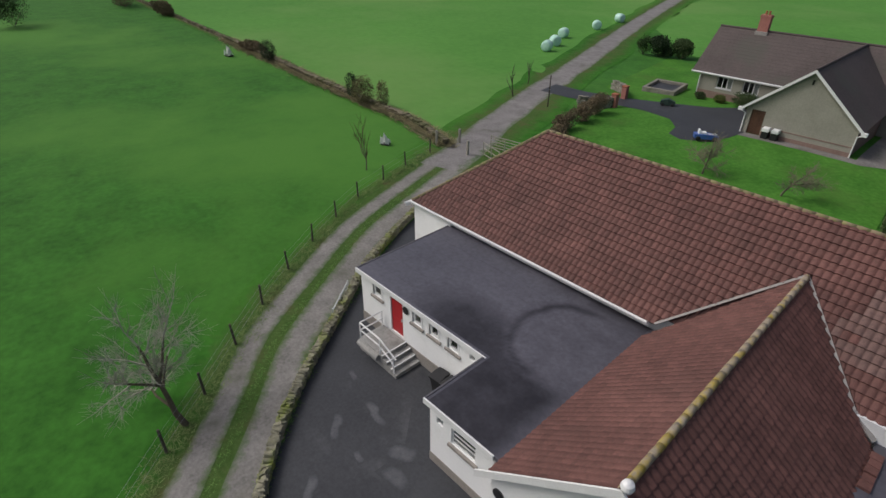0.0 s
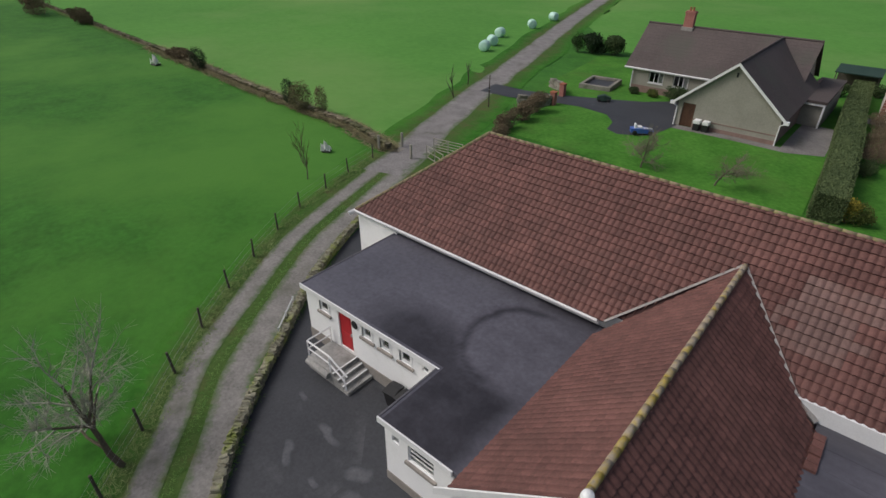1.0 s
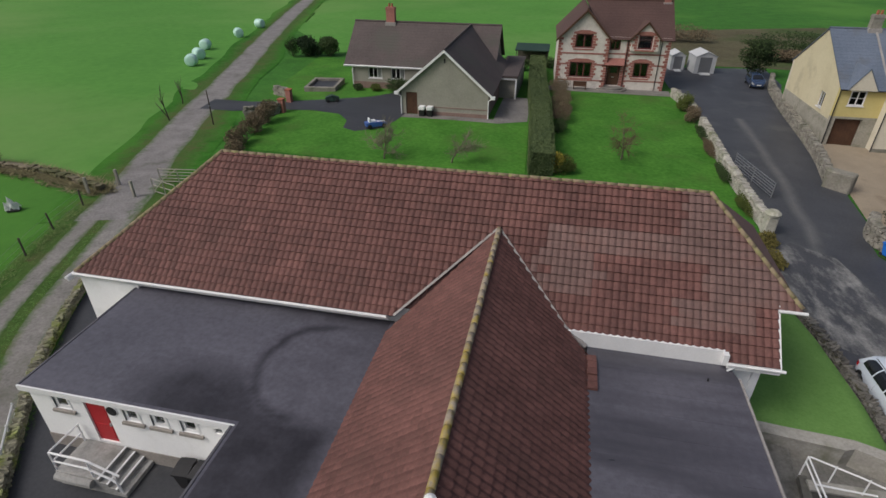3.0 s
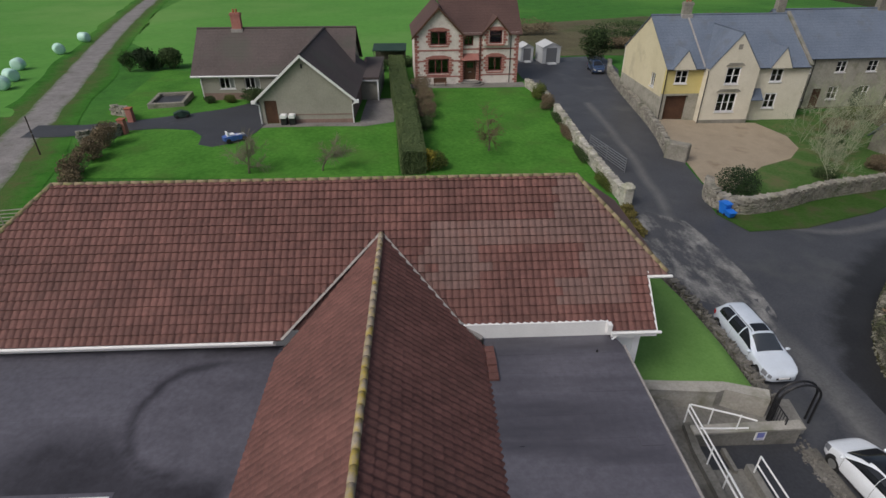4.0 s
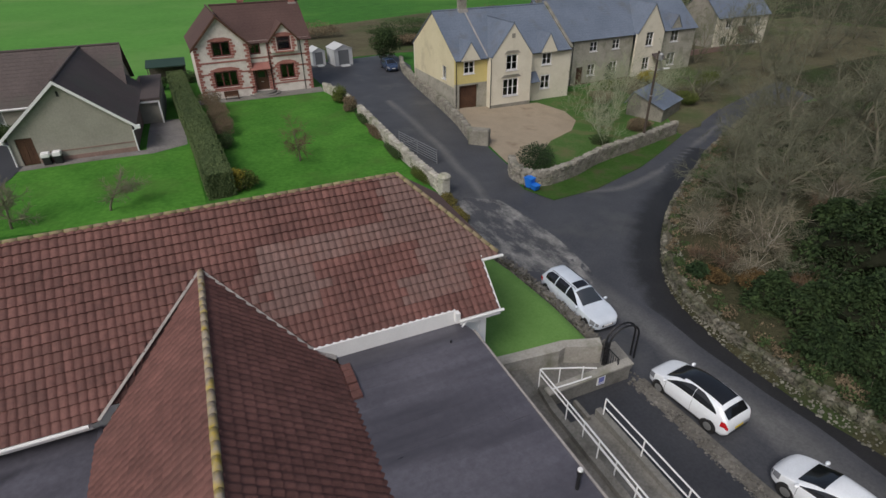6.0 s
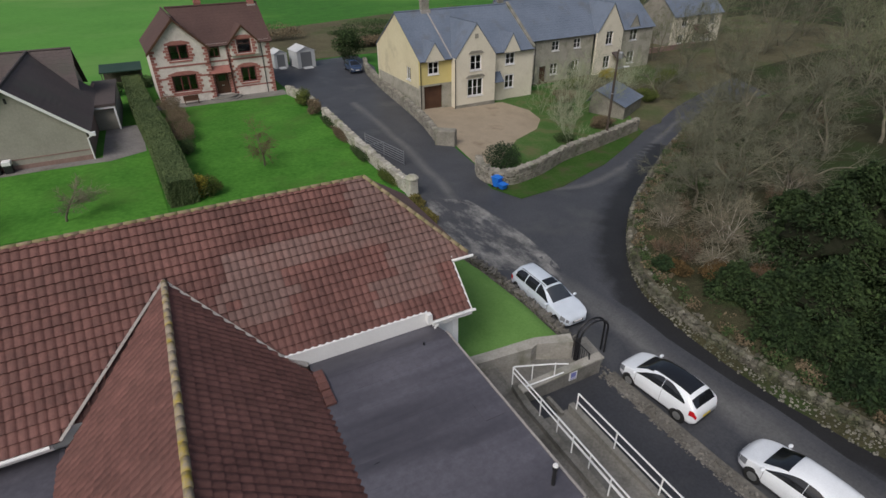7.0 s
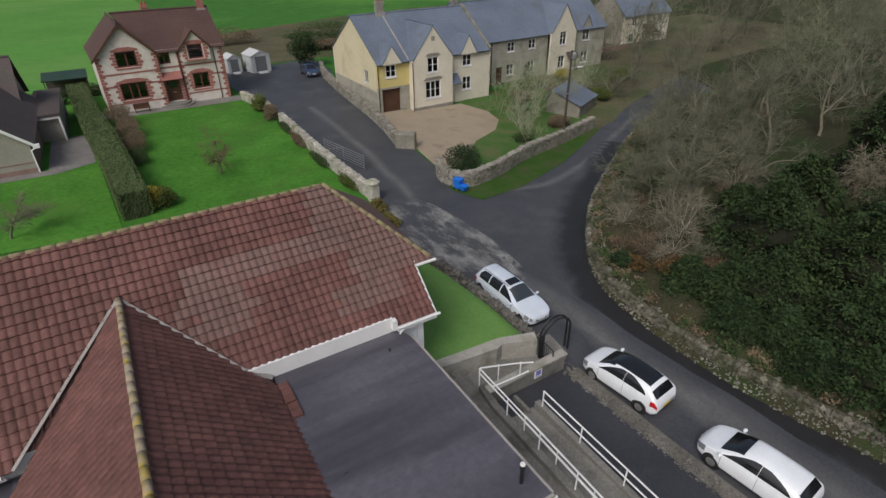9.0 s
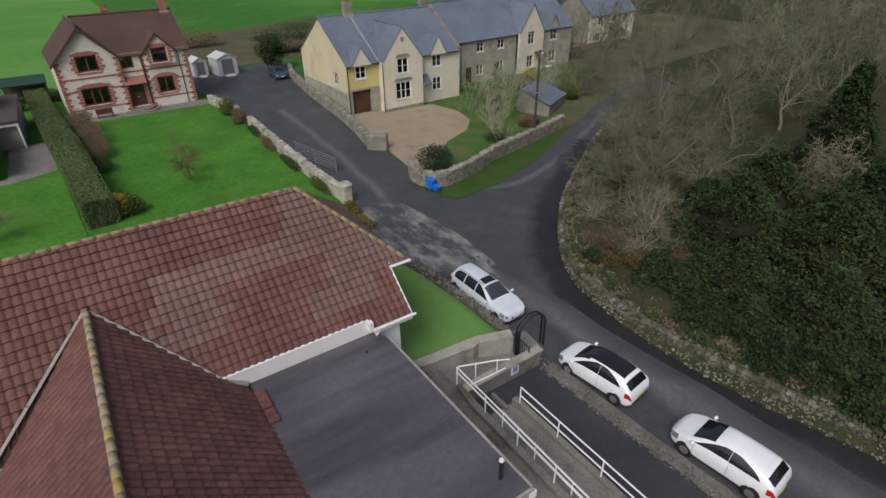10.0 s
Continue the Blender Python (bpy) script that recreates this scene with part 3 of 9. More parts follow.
def stone_bm(rng, w, d, h, k=0.2):
    """One rough stone about (w, d, h), its corners knocked in."""
    bm = B((-w / 2, w / 2, -d / 2, d / 2, 0, h))
    bmesh.ops.bevel(bm, geom=bm.verts[:], offset=0.28 * min(w, d, h), affect="VERTICES")
    for v in bm.verts:
        v.co += Vector((rng.uniform(-k, k) * w, rng.uniform(-k, k) * d, rng.uniform(-k, k) * h))
    return bm


def stone_wall(name, line, height, thick, label, material="stone_j", size=(0.34, 0.2), own=0, own_mat="stone", seed=1, cope=True, base=0.0, ragged=0.15, tumble=0.0):
    """A rubble wall along a line: a dark core, courses of single stones on both faces and a rough coping."""
    rng = random.Random(seed)
    pts = spline(line, 0.5)
    root = tagged(thing(name, label, "wall"), kind="structure")
    core = bmesh.new()
    rows = []
    dist = [0.0]
    for a, b in zip(pts, pts[1:]):
        dist.append(dist[-1] + (b - a).length)
    frames = []
    for i, p in enumerate(pts):
        d = (pts[min(i + 1, len(pts) - 1)] - pts[max(i - 1, 0)]).normalized()
        frames.append((p, d, Vector((d.y, -d.x, 0))))

    def at(s):
        for i in range(len(dist) - 1):
            if dist[i + 1] >= s:
                t = (s - dist[i]) / max(1e-6, dist[i + 1] - dist[i])
                return pts[i].lerp(pts[i + 1], t), frames[i][1].lerp(frames[i + 1][1], t).normalized()
        return pts[-1], frames[-1][1]

    for p, d, nrm in frames:
        z = ground_z(p.x, p.y) + base
        t = thick * 0.40
        rows.append([core.verts.new((*(p + nrm * o).xy, z + zz)) for o, zz in ((-t, -0.3), (-t, height * 0.96), (t, height * 0.96), (t, -0.3))])
    for u, w in zip(rows, rows[1:]):
        for k in range(4):
            core.faces.new((u[k], u[(k + 1) % 4], w[(k + 1) % 4], w[k]))
    core.faces.new(rows[0])
    core.faces.new(rows[-1][::-1])
    bmesh.ops.recalc_face_normals(core, faces=core.faces[:])
    part("core", core, "mortar", root)
    shapes = []
    for k in range(8):
        bm = stone_bm(rng, 1, 1, 1)
        me = bpy.data.meshes.new("stone")
        bm.to_mesh(me)
        me.materials.append(M[own_mat])
        shapes.append((me, [v.co.copy() for v in bm.verts], [[v.index for v in f.verts] for f in bm.faces]))
        bm.free()
    verts, faces = [], []
    count = 0
    total = dist[-1]
    L, H = size

    def lay(s, side, z, w, d, h, up=0.0):
        nonlocal count
        p, dr = at(s)
        nrm = Vector((dr.y, -dr.x, 0))
        q = p + nrm * side
        m = Matrix.LocRotScale((q.x, q.y, ground_z(p.x, p.y) + base + z), Euler((rng.uniform(-1, 1) * (0.06 + tumble), rng.uniform(-1, 1) * (0.06 + tumble), math.atan2(dr.y, dr.x) + rng.uniform(-1, 1) * (0.08 + tumble))), (w, d, h))
        me, vs, fs = rng.choice(shapes)
        if count < own:
            ob = new("stone", me)
            ob.parent = root
            ob.matrix_basis = m
        else:
            o = len(verts)
            verts.extend(tuple(m @ v) for v in vs)
            faces.extend([[i + o for i in f] for f in fs])
        count += 1

    z = 0.0
    while z < height - H * 0.5:
        h = H * rng.uniform(0.8, 1.25)
        for side in (-thick * 0.36, thick * 0.36):
            s = rng.uniform(0, L * 0.5)
            while s < total:
                w = L * rng.uniform(0.6, 1.5)
                lay(s + w / 2, side, z, w * 0.95, thick * 0.36, h * 0.94 * (1 + (ragged if z + h > height - H else 0) * rng.uniform(-1, 1)))
                s += w
        z += h
    if cope:
        s = 0.0
        while s < total:
            w = L * rng.uniform(0.5, 1.1)
            lay(s + w / 2, rng.uniform(-0.03, 0.03), height * 0.94, w * 0.95, thick * 1.05, H * rng.uniform(0.6, 1.1))
            s += w
    if verts:
        me = bpy.data.meshes.new("rubble")
        me.from_pydata(verts, [], faces)
        me.materials.append(M[material])
        ob = new("rubble", me)
        ob.parent = root
        ob["kind"] = "stuff"
    return root


def leaf_mesh(rng, spots, n, size, flat=0.0):
    """Small creased leaves scattered through the blobs (x, y, z, rx, ry, rz), thickest near their surface."""
    verts, faces = [], []
    vol = [b[3] * b[4] + b[4] * b[5] + b[3] * b[5] for b in spots]
    tot = sum(vol)
    for b, v in zip(spots, vol):
        for _ in range(max(4, int(n * v / tot))):
            d = Vector((rng.gauss(0, 1), rng.gauss(0, 1), rng.gauss(0, 1))).normalized()
            r = rng.uniform(0.72, 1.06) if rng.random() < 0.8 else rng.uniform(0.3, 0.8)
            lump = 1 + 0.18 * noise.noise(Vector((d.x * 2.2 + b[0], d.y * 2.2 + b[1], d.z * 2.2 + b[2])))
            c = Vector((b[0] + d.x * b[3] * r * lump, b[1] + d.y * b[4] * r * lump, b[2] + d.z * b[5] * r * lump))
            a = Vector((rng.gauss(0, 1), rng.gauss(0, 1), rng.gauss(0, 1) * (1 - flat))).normalized()
            s = a.orthogonal().normalized()
            k = size * rng.uniform(0.6, 1.4)
            o = len(verts)
            tip = c + a * k
            bulge = a.cross(s) * k * 0.18
            verts += [tuple(c), tuple(c + a * k * 0.5 + s * k * 0.42 + bulge), tuple(tip), tuple(c + a * k * 0.5 - s * k * 0.42 + bulge)]
            faces += [(o, o + 1, o + 2), (o, o + 2, o + 3)]
    return verts, faces


def leaves(name, rng, spots, n, size, material, parent, label="", flat=0.0):
    v, f = leaf_mesh(rng, spots, n, size, flat)
    me = bpy.data.meshes.new(name)
    me.from_pydata(v, [], f)
    me.materials.append(M[material])
    ob = new(name, me)
    ob.parent = parent
    if label:
        ob["label"] = label
    return ob


def limbs(rng, start, way, length, r, depth, out, spread=0.75, up=0.12, minr=0.006, bend=0.25, kids=(2, 4)):
    """Grows a limb and its side branches; out collects (points, r0, r1, depth)."""
    n = max(2, int(3 if depth > 1 else 2))
    pts = [start]
    d = way.normalized()
    for i in range(n):
        d = (d + Vector((rng.gauss(0, bend), rng.gauss(0, bend), rng.gauss(0, bend) + up)) * 0.5).normalized()
        pts.append(pts[-1] + d * length / n)
    r1 = max(minr * 0.5, r * 0.55)
    out.append((pts, r, r1, depth))
    if depth <= 0:
        return
    for k in range(rng.randint(*kids)):
        i = rng.randint(1, n)
        t = rng.random()
        p = pts[i - 1].lerp(pts[i], t)
        side = d.orthogonal().normalized()
        side.rotate(Matrix.Rotation(rng.uniform(0, 2 * math.pi), 3, d))
        limbs(rng, p, d + side * rng.uniform(0.5, 1.2) * spread, length * rng.uniform(0.5, 0.78), max(minr, r * rng.uniform(0.42, 0.62)), depth - 1, out, spread, up, minr, bend, kids)
    limbs(rng, pts[-1], d, length * rng.uniform(0.6, 0.8), max(minr, r1), depth - 1, out, spread, up, minr, bend, kids)


def bare_tree(name, label, m, height, seed, lean=(0, 0), r=None, depth=5, bark="bark", twig="twig", stems=1, spread=0.75, up=0.12, group="", kids=(2, 4), minr=0.008, cat="tree"):
    rng = random.Random(seed)
    root = thing(name, label, cat, group, m)
    r = r or height * 0.022
    segs = []
    for s in range(stems):
        a = 2 * math.pi * s / max(1, stems) + rng.uniform(0, 1)
        w = Vector((lean[0] + (0.35 * math.cos(a) if stems > 1 else 0), lean[1] + (0.35 * math.sin(a) if stems > 1 else 0), 1))
        limbs(rng, Vector((0.1 * math.cos(a) * (stems > 1), 0.1 * math.sin(a) * (stems > 1), -0.1)), w, height * 0.36, r, depth, segs, spread, up, minr, kids=kids)
    trunk, fine = bmesh.new(), ([], [])
    for pts, r0, r1, d in segs:
        if d >= depth - 1:
            tube(pts, r0, 7, trunk, r1, closed=False)
        else:
            n = 4 if d >= depth - 2 else 3
            if d == 0:
                pts = [pts[0], pts[-1]]
            vs, fs = fine
            base = len(vs)
            for i, p in enumerate(pts):
                dr = (pts[min(i + 1, len(pts) - 1)] - pts[max(i - 1, 0)]).normalized()
                a = dr.orthogonal().normalized()
                b = dr.cross(a)
                rr = r0 + (r1 - r0) * i / (len(pts) - 1)
                vs += [tuple(p + (a * math.cos(2 * math.pi * k / n) + b * math.sin(2 * math.pi * k / n)) * rr) for k in range(n)]
            for i in range(len(pts) - 1):
                for k in range(n):
                    o = base + i * n
                    fs.append((o + k, o + (k + 1) % n, o + n + (k + 1) % n, o + n + k))
    part("trunk", trunk, bark, root, smooth=True)
    me = bpy.data.meshes.new("crown")
    me.from_pydata(fine[0], [], fine[1])
    me.materials.append(M[twig])
    cr = new("crown", me)
    cr.parent = root
    return root


def bush(name, label, x, y, w, d, h, material, seed, n=1400, size=0.16, cat="bush", lumps=7, z=None, group="", dome=0.36):
    rng = random.Random(seed)
    z = ground_z(x, y) if z is None else z
    root = thing(name, label, cat, group, pose(x, y, z))
    spots = [(0, 0, h * 0.5, w * dome, d * dome, h * 0.48)]
    for k in range(lumps):
        a = rng.uniform(0, 2 * math.pi)
        q = rng.uniform(0.15, 0.34)
        s = rng.uniform(0.14, 0.26)
        spots.append((math.cos(a) * w * q, math.sin(a) * d * q, h * rng.uniform(0.25, 0.78), w * s, d * s, h * s * 0.9))
    segs = []
    for k in range(5):
        a = rng.uniform(0, 2 * math.pi)
        limbs(rng, Vector((0, 0, -0.05)), Vector((math.cos(a) * w, math.sin(a) * d, h * 1.5)), h * 0.4, 0.03, 1, segs, 0.8)
    bm = bmesh.new()
    for pts, r0, r1, dd in segs:
        tube(pts, r0, 4, bm, r1, closed=False)
    part("stem", bm, "bark", root)
    leaves("foliage", rng, spots, n, size, material, root)
    return root


# ---------------- the lie of the land ----------------
def land():
    xs = sorted({round(v, 2) for v in (*np.linspace(-1800, -240, 8), *np.linspace(-200, 200, 101), *np.linspace(240, 1800, 8))})
    ys = sorted({round(v, 2) for v in (*np.linspace(-1800, -120, 8), *np.linspace(-80, 240, 81), *np.linspace(280, 1800, 8))})
    bm = bmesh.new()
    grid = [[bm.verts.new((x, y, ground_z(x, y) - 0.02)) for x in xs] for y in ys]
    for r0, r1 in zip(grid, grid[1:]):
        for i in range(len(xs) - 1):
            bm.faces.new((r0[i], r0[i + 1], r1[i + 1], r1[i]))
    tagged(part("ground", bm, "grass", smooth=True), "deep green meadow grass reaching to the horizon", "ground", kind="structure")


land()
TRACK = [(-1, -12), (-7, -5.8), (-12.87, 0.23), (-15.78, 3.13), (-18.4, 5.65), (-21.07, 9.75), (-22.7, 12.35), (-24.47, 15.58), (-26.4, 20.6), (-28.2, 25.8), (-29.7, 30.3)]
LANE = [(-28.2, 25.8), (-29.7, 30.3), (-33.1, 39.3), (-38.3, 54), (-45.1, 74.4), (-54.6, 102.6), (-66.5, 141), (-80, 190), (-95, 250)]
drape("far_field", [(-33, 32), (-46, 33), (-73, 35.5), (-125, 40), (-200, 46), (-200, 240), (-96, 240), (-82, 190), (-69, 141), (-56.8, 102), (-47, 73.5), (-40.5, 54), (-35.5, 40)],
      0.01, "field", 8.0, "lighter yellowish green pasture beyond the field wall", "field")
ribbon("track_verge", TRACK, -3.4, 2.6, 0.015, "rough_soft", "rough grass along the farm track", "verge", wobble=0.5)
ribbon("track_rut", TRACK, -1.6, -0.32, 0.030, "rut", "pale stony wheel rut of the farm track", "track", wobble=0.1)
ribbon("track_rut", TRACK, 0.36, 2.0, 0.030, "rut", "pale stony wheel rut of the farm track", "track", wobble=0.1)
ribbon("lane_verge", LANE, -4.4, 4.6, 0.02, "rough_soft", "rough grass along the farm lane", "verge", wobble=0.8, step=2)
ribbon("farm_lane", LANE, -1.9, 1.75, 0.035, "lane_soft", "grey stony farm lane between fields", "lane", wobble=0.35, step=1.5)
ribbon("wall_verge", [(-31.6, 29.8), (-39.3, 31.8), (-45.6, 32.3), (-59.2, 33.5), (-73.4, 34.9), (-92, 36.5), (-125, 39.2), (-160, 42)], -1.3, 1.3, 0.025, "rough_soft", "rough olive grass along the field wall", "verge", wobble=0.6, step=2)
# bungalow plot
drape("bungalow_lawn", [(-26.5, 40), (-1, 38), (-3, 76), (-30, 78), (-36, 80), (-33, 58), (-30, 55.5), (-27, 48)], 0.03, "lawn", 2.0, "bright green mown lawn round the bungalow", "lawn")
drape("driveway", [(-37.2, 50.5), (-33, 50.2), (-28.5, 51.2), (-24.5, 51.4), (-21, 50.4), (-19.4, 48.4), (-19, 46.3), (-17.6, 45.6), (-15.4, 46.6), (-14.6, 48.8), (-14.2, 51.2), (-14.6, 61.5), (-17.6, 60.2), (-20, 57.6), (-23.5, 56.2), (-28.4, 54.6), (-33, 53.9), (-37.8, 54.4)],
      0.05, "yard", 2.0, "dark tarmac driveway with curved edges", "driveway")
drape("bungalow_path", [(-14.6, 50.2), (-4.6, 50.2), (-1.9, 51.6), (-2.2, 61), (-5.2, 61), (-5.2, 51.3), (-14.6, 51.4)], 0.045, "track", 2.0, "dark brown paving round the bungalow gable", "paving")
# brick and flint house plot
drape("house_lawn", [(0.9, 38), (14.2, 34), (14.6, 44), (14.7, 58), (13.9, 67.4), (2.5, 66.6), (-1.5, 67), (-1.3, 60)], 0.03, "lawn", 2.0, "bright green striped mown lawn", "lawn")
drape("terrace_paving", [(-1.0, 66.4), (13.8, 67.2), (13.9, 69.8), (-1.0, 68.9)], 0.06, "concrete", 2.0, "narrow stone paved terrace", "paving")
# lanes on the east side
ROADS = [(15.4, 33.5), (15.5, 46), (15.6, 58), (15.4, 66), (14.2, 72), (14.0, 84), (29, 86), (28.5, 76.5), (24.6, 64), (23.6, 52), (23.2, 43), (22.6, 37), (21.6, 34.8), (21.3, 32.6), (22.3, 30.1), (26.5, 30.6), (33, 33.2),
         (42.2, 38.2), (52, 42.5), (66, 47), (90, 51), (90, 44), (66, 40.5), (52, 38.2), (42, 33.6), (36.1, 29.8), (30.5, 26.0), (26.6, 23.2), (23.2, 19.8), (21.6, 17.0), (21.2, 14.4), (21.2, 11.8), (21.5, 9.0), (22.0, 6.6), (23, 2), (25, -8), (16, -8), (15.2, 2), (14.9, 7), (14.8, 13.3), (14.8, 15.6), (15.2, 20.6), (14.6, 24.0), (13.9, 27), (14.6, 31)]
drape("road", ROADS, 0.03, "asphalt", 1.5, "dark worn asphalt village road and lane", "road")
drape("road_mud", [(14.2, 31.5), (16.4, 33.0), (18.6, 31.6), (19.2, 28.2), (19.3, 25.0), (19.0, 21.2), (17.8, 19.2), (17.4, 21.5), (15.6, 22.6), (14.8, 24.8), (14.1, 28)], 0.042, "leafmud", 0.6, "pale mud and leaf litter on the road, puddle reflections painted in", "road patch", rough=0.0)
drape("gravel_court", [(23.9, 51.0), (23.6, 44), (22.8, 38), (24.2, 36.2), (26.4, 38.6), (29.6, 41.6), (33.4, 43.6), (35.6, 46), (36.2, 49), (35, 52.6), (28, 53.6), (24.4, 54.4)], 0.05, "gravel", 1.5, "buff gravel forecourt with a rounded edge", "forecourt")
drape("court_lawn", [(24.4, 35.8), (23.6, 33.4), (30.4, 35.9), (36.3, 37.7), (42.8, 39.4), (47, 46), (47, 57), (34, 53), (33, 46), (28, 42), (25, 38)], 0.035, "rough_grass", 1.5, "mossy front garden grass under small trees", "lawn")
drape("road_verge", [(21.25, 32.5), (22.25, 30.0), (26.5, 30.5), (33, 33.1), (42.2, 38.1), (43.2, 38.7), (42.8, 39.2), (36.3, 37.4), (30.4, 35.4), (24, 33.0), (22.0, 33.6)], 0.06, "verge", 1.5, "green grass verge outside the curved stone wall", "verge")
drape("back_scrub", [(14, 86), (29, 86.5), (48, 84), (110, 84), (110, 135), (50, 128), (14, 116)], 0.03, "scrub", 3.0, "brown winter scrub and ploughed edge behind the lane", "scrub")
drape("back_field", [(-35, 84), (12, 86), (14, 92), (14, 240), (-76, 240), (-62, 141), (-50, 102)], 0.02, "field", 8.0, "bright green pasture behind the houses", "field")
drape("wood_edge", [(42.4, 37.9), (52, 42.0), (66, 46.4), (90, 50.4), (120, 54), (120, 84), (48, 84), (40, 68), (40, 57), (47, 57), (47, 46)], 0.025, "scrub", 3.0, "brown rough ground round the terrace", "scrub")
drape("wood_ground", [(26, -60), (320, -60), (320, 260), (112, 260), (112, 132), (112, 50), (66, 40), (52, 37), (42, 32.5), (36, 28.5), (30, 24.5), (24, 15)], 0.012, "soil", 6.0, "brown rough ground under the wood", "scrub")
ribbon("dark_strip", [(42.4, 33.9), (36.4, 30.1), (30.6, 26.3), (26.8, 23.4), (23.4, 19.8), (21.8, 17.0), (21.3, 14.4), (21.2, 11.8), (21.35, 9.0), (21.8, 6.4), (22.8, 2), (24.8, -8)], -1.6, 2.7, 0.038, "wet", "dark strip of road along the wall", "road patch", wobble=0.3)
# Soil laid over the road's far end, placed to fit the camera's view.
drape("road_end_cover", [(64, 40), (70, 41), (90, 43), (120, 46), (120, 54), (90, 51.5), (68, 48.6)], 0.045, "soil", 3.0, "soil patch closing the road's far end, set to the camera's view", "scrub")
# yard of the hall
drape("yard", [(-18.4, 10.1), (-20.3, 12.9), (-22.4, 17.0), (-24.0, 21.0), (-19.8, 21.0), (-19.8, 16.6), (-16.8, 16.2), (-16.4, 9.9), (-8.1, 9.9), (-8.1, 8.2), (9, 8.2), (9, -12), (2, -12), (-5.2, -5.4), (-10.6, 0.9), (-12.9, 3.0), (-14.2, 4.4), (-15.5, 6.0), (-16.9, 8.0)], 0.03, "yard", 1.5, "dark tarmac yard with pale scuffs", "yard")

drape("yard_scuffs_sheen", [(-16.5, 8.6), (-11, 8.2), (-8.6, 5.5), (-4, 4), (-2, -8), (-5.0, -4.5), (-10.2, 1.3), (-13.8, 4.2)], 0.034, "scuff", 1.0, "pale scuffs and painted reflections on the tarmac yard", "yard patch")


# ---------------- the hall ----------------
YE, YR, ZE, ZR = 15.68, 20.77, 4.03, 8.40
XW, ZW = -0.92, 6.80
hall = thing("village_hall", "white rendered hall with red brown tiled roofs and flat felt annexes", "hall")
TW, TG = 0.27, 0.362


def tile_template(own):
    """One bold-roll tile, a unit wide and long: pan, roll and a thick lower edge."""
    prof = [(0.0, 0.0), (0.12, 0.0), (0.26, 0.014), (0.44, 0.027), (0.64, 0.030), (0.84, 0.019), (1.0, 0.0)]
    return prof


PROF = tile_template(0)


def tile_slope(root, origin, u, v, pieces, name="roof_tiles", own=None, worn=None, lip=0.068, roll=1.0):
    """Lays courses of tiles over a slope. pieces: (left(v), right(v), v0, v1); own(u, v): tiles that are single objects."""
    u, v = Vector(u), Vector(v)
    n = u.cross(v)
    o = Vector(origin)
    lots = {False: ([], []), True: ([], [])}
    shared = {}
    for left, right, va, vb in pieces:
        k = 0
        while va + k * TG < vb - 0.02:
            v0, v1 = va + k * TG, min(va + (k + 1) * TG, vb)
            l0, l1, r0, r1 = left(v0), left(v1), right(v0), right(v1)
            c = math.floor(min(l0, l1) / TW)
            while c * TW < max(r0, r1):
                a, b = c * TW, (c + 1) * TW
                a0, b0, a1, b1 = max(a, l0), min(b, r0), max(a, l1), min(b, r1)
                c += 1
                if b0 - a0 < 0.02 and b1 - a1 < 0.02:
                    continue
                b0, b1 = max(b0, a0), max(b1, a1)
                lift = lip + 0.008 * noise.noise(Vector((a * 3.1, v0 * 3.7, 1)))
                whole = b0 - a0 > TW - 1e-4 and b1 - a1 > TW - 1e-4 and v1 - v0 > TG - 1e-4
                if own and whole and own(a, v0):
                    if "me" not in shared:
                        vs, fs = [], []
                        for s, h in [(s, h * roll) for s, h in PROF]:
                            vs += [(s * TW, 0, 0.0), (s * TW, 0, lip + h), (s * TW, TG * 1.08, h * 0.9 + 0.002)]
                        for q in range(len(PROF) - 1):
                            p = q * 3
                            fs += [(p, p + 3, p + 4, p + 1), (p + 1, p + 4, p + 5, p + 2)]
                        me = bpy.data.meshes.new("roof_tile")
                        me.from_pydata(vs, [], fs)
                        me.materials.append(M["tile"])
                        shared["me"] = me
                        shared["rot"] = Matrix((u, v, n)).transposed().to_4x4()
                    ob = new("roof_tile", shared["me"])
                    ob.parent = root
                    ob.matrix_basis = Matrix.Translation(o + u * a + v * v0) @ shared["rot"]
                    continue
                vs, fs = lots[bool(worn and worn(a, v0))]
                base = len(vs)
                for s, h in [(s, h * roll) for s, h in PROF]:
                    x = a + s * TW
                    x0, x1 = min(max(x, a0), b0), min(max(x, a1), b1)
                    vs += [tuple(o + u * x0 + v * v0), tuple(o + u * x0 + v * v0 + n * (lift + h)), tuple(o + u * x1 + v * (v1 + 0.03) + n * (h * 0.9 + 0.002))]
                for q in range(len(PROF) - 1):
                    p = base + q * 3
                    fs += [(p, p + 3, p + 4, p + 1), (p + 1, p + 4, p + 5, p + 2)]
            k += 1
    for w, (vs, fs) in lots.items():
        if vs:
            me = bpy.data.meshes.new(name)
            me.from_pydata(vs, [], fs)
            me.materials.append(M["tile_w" if w else "tile_j"])
            ob = new(name, me)
            ob.parent = root
            ob["kind"] = "stuff"
            ob["label"] = "grey weathered roof tiles" if w else "red brown roof tiles"


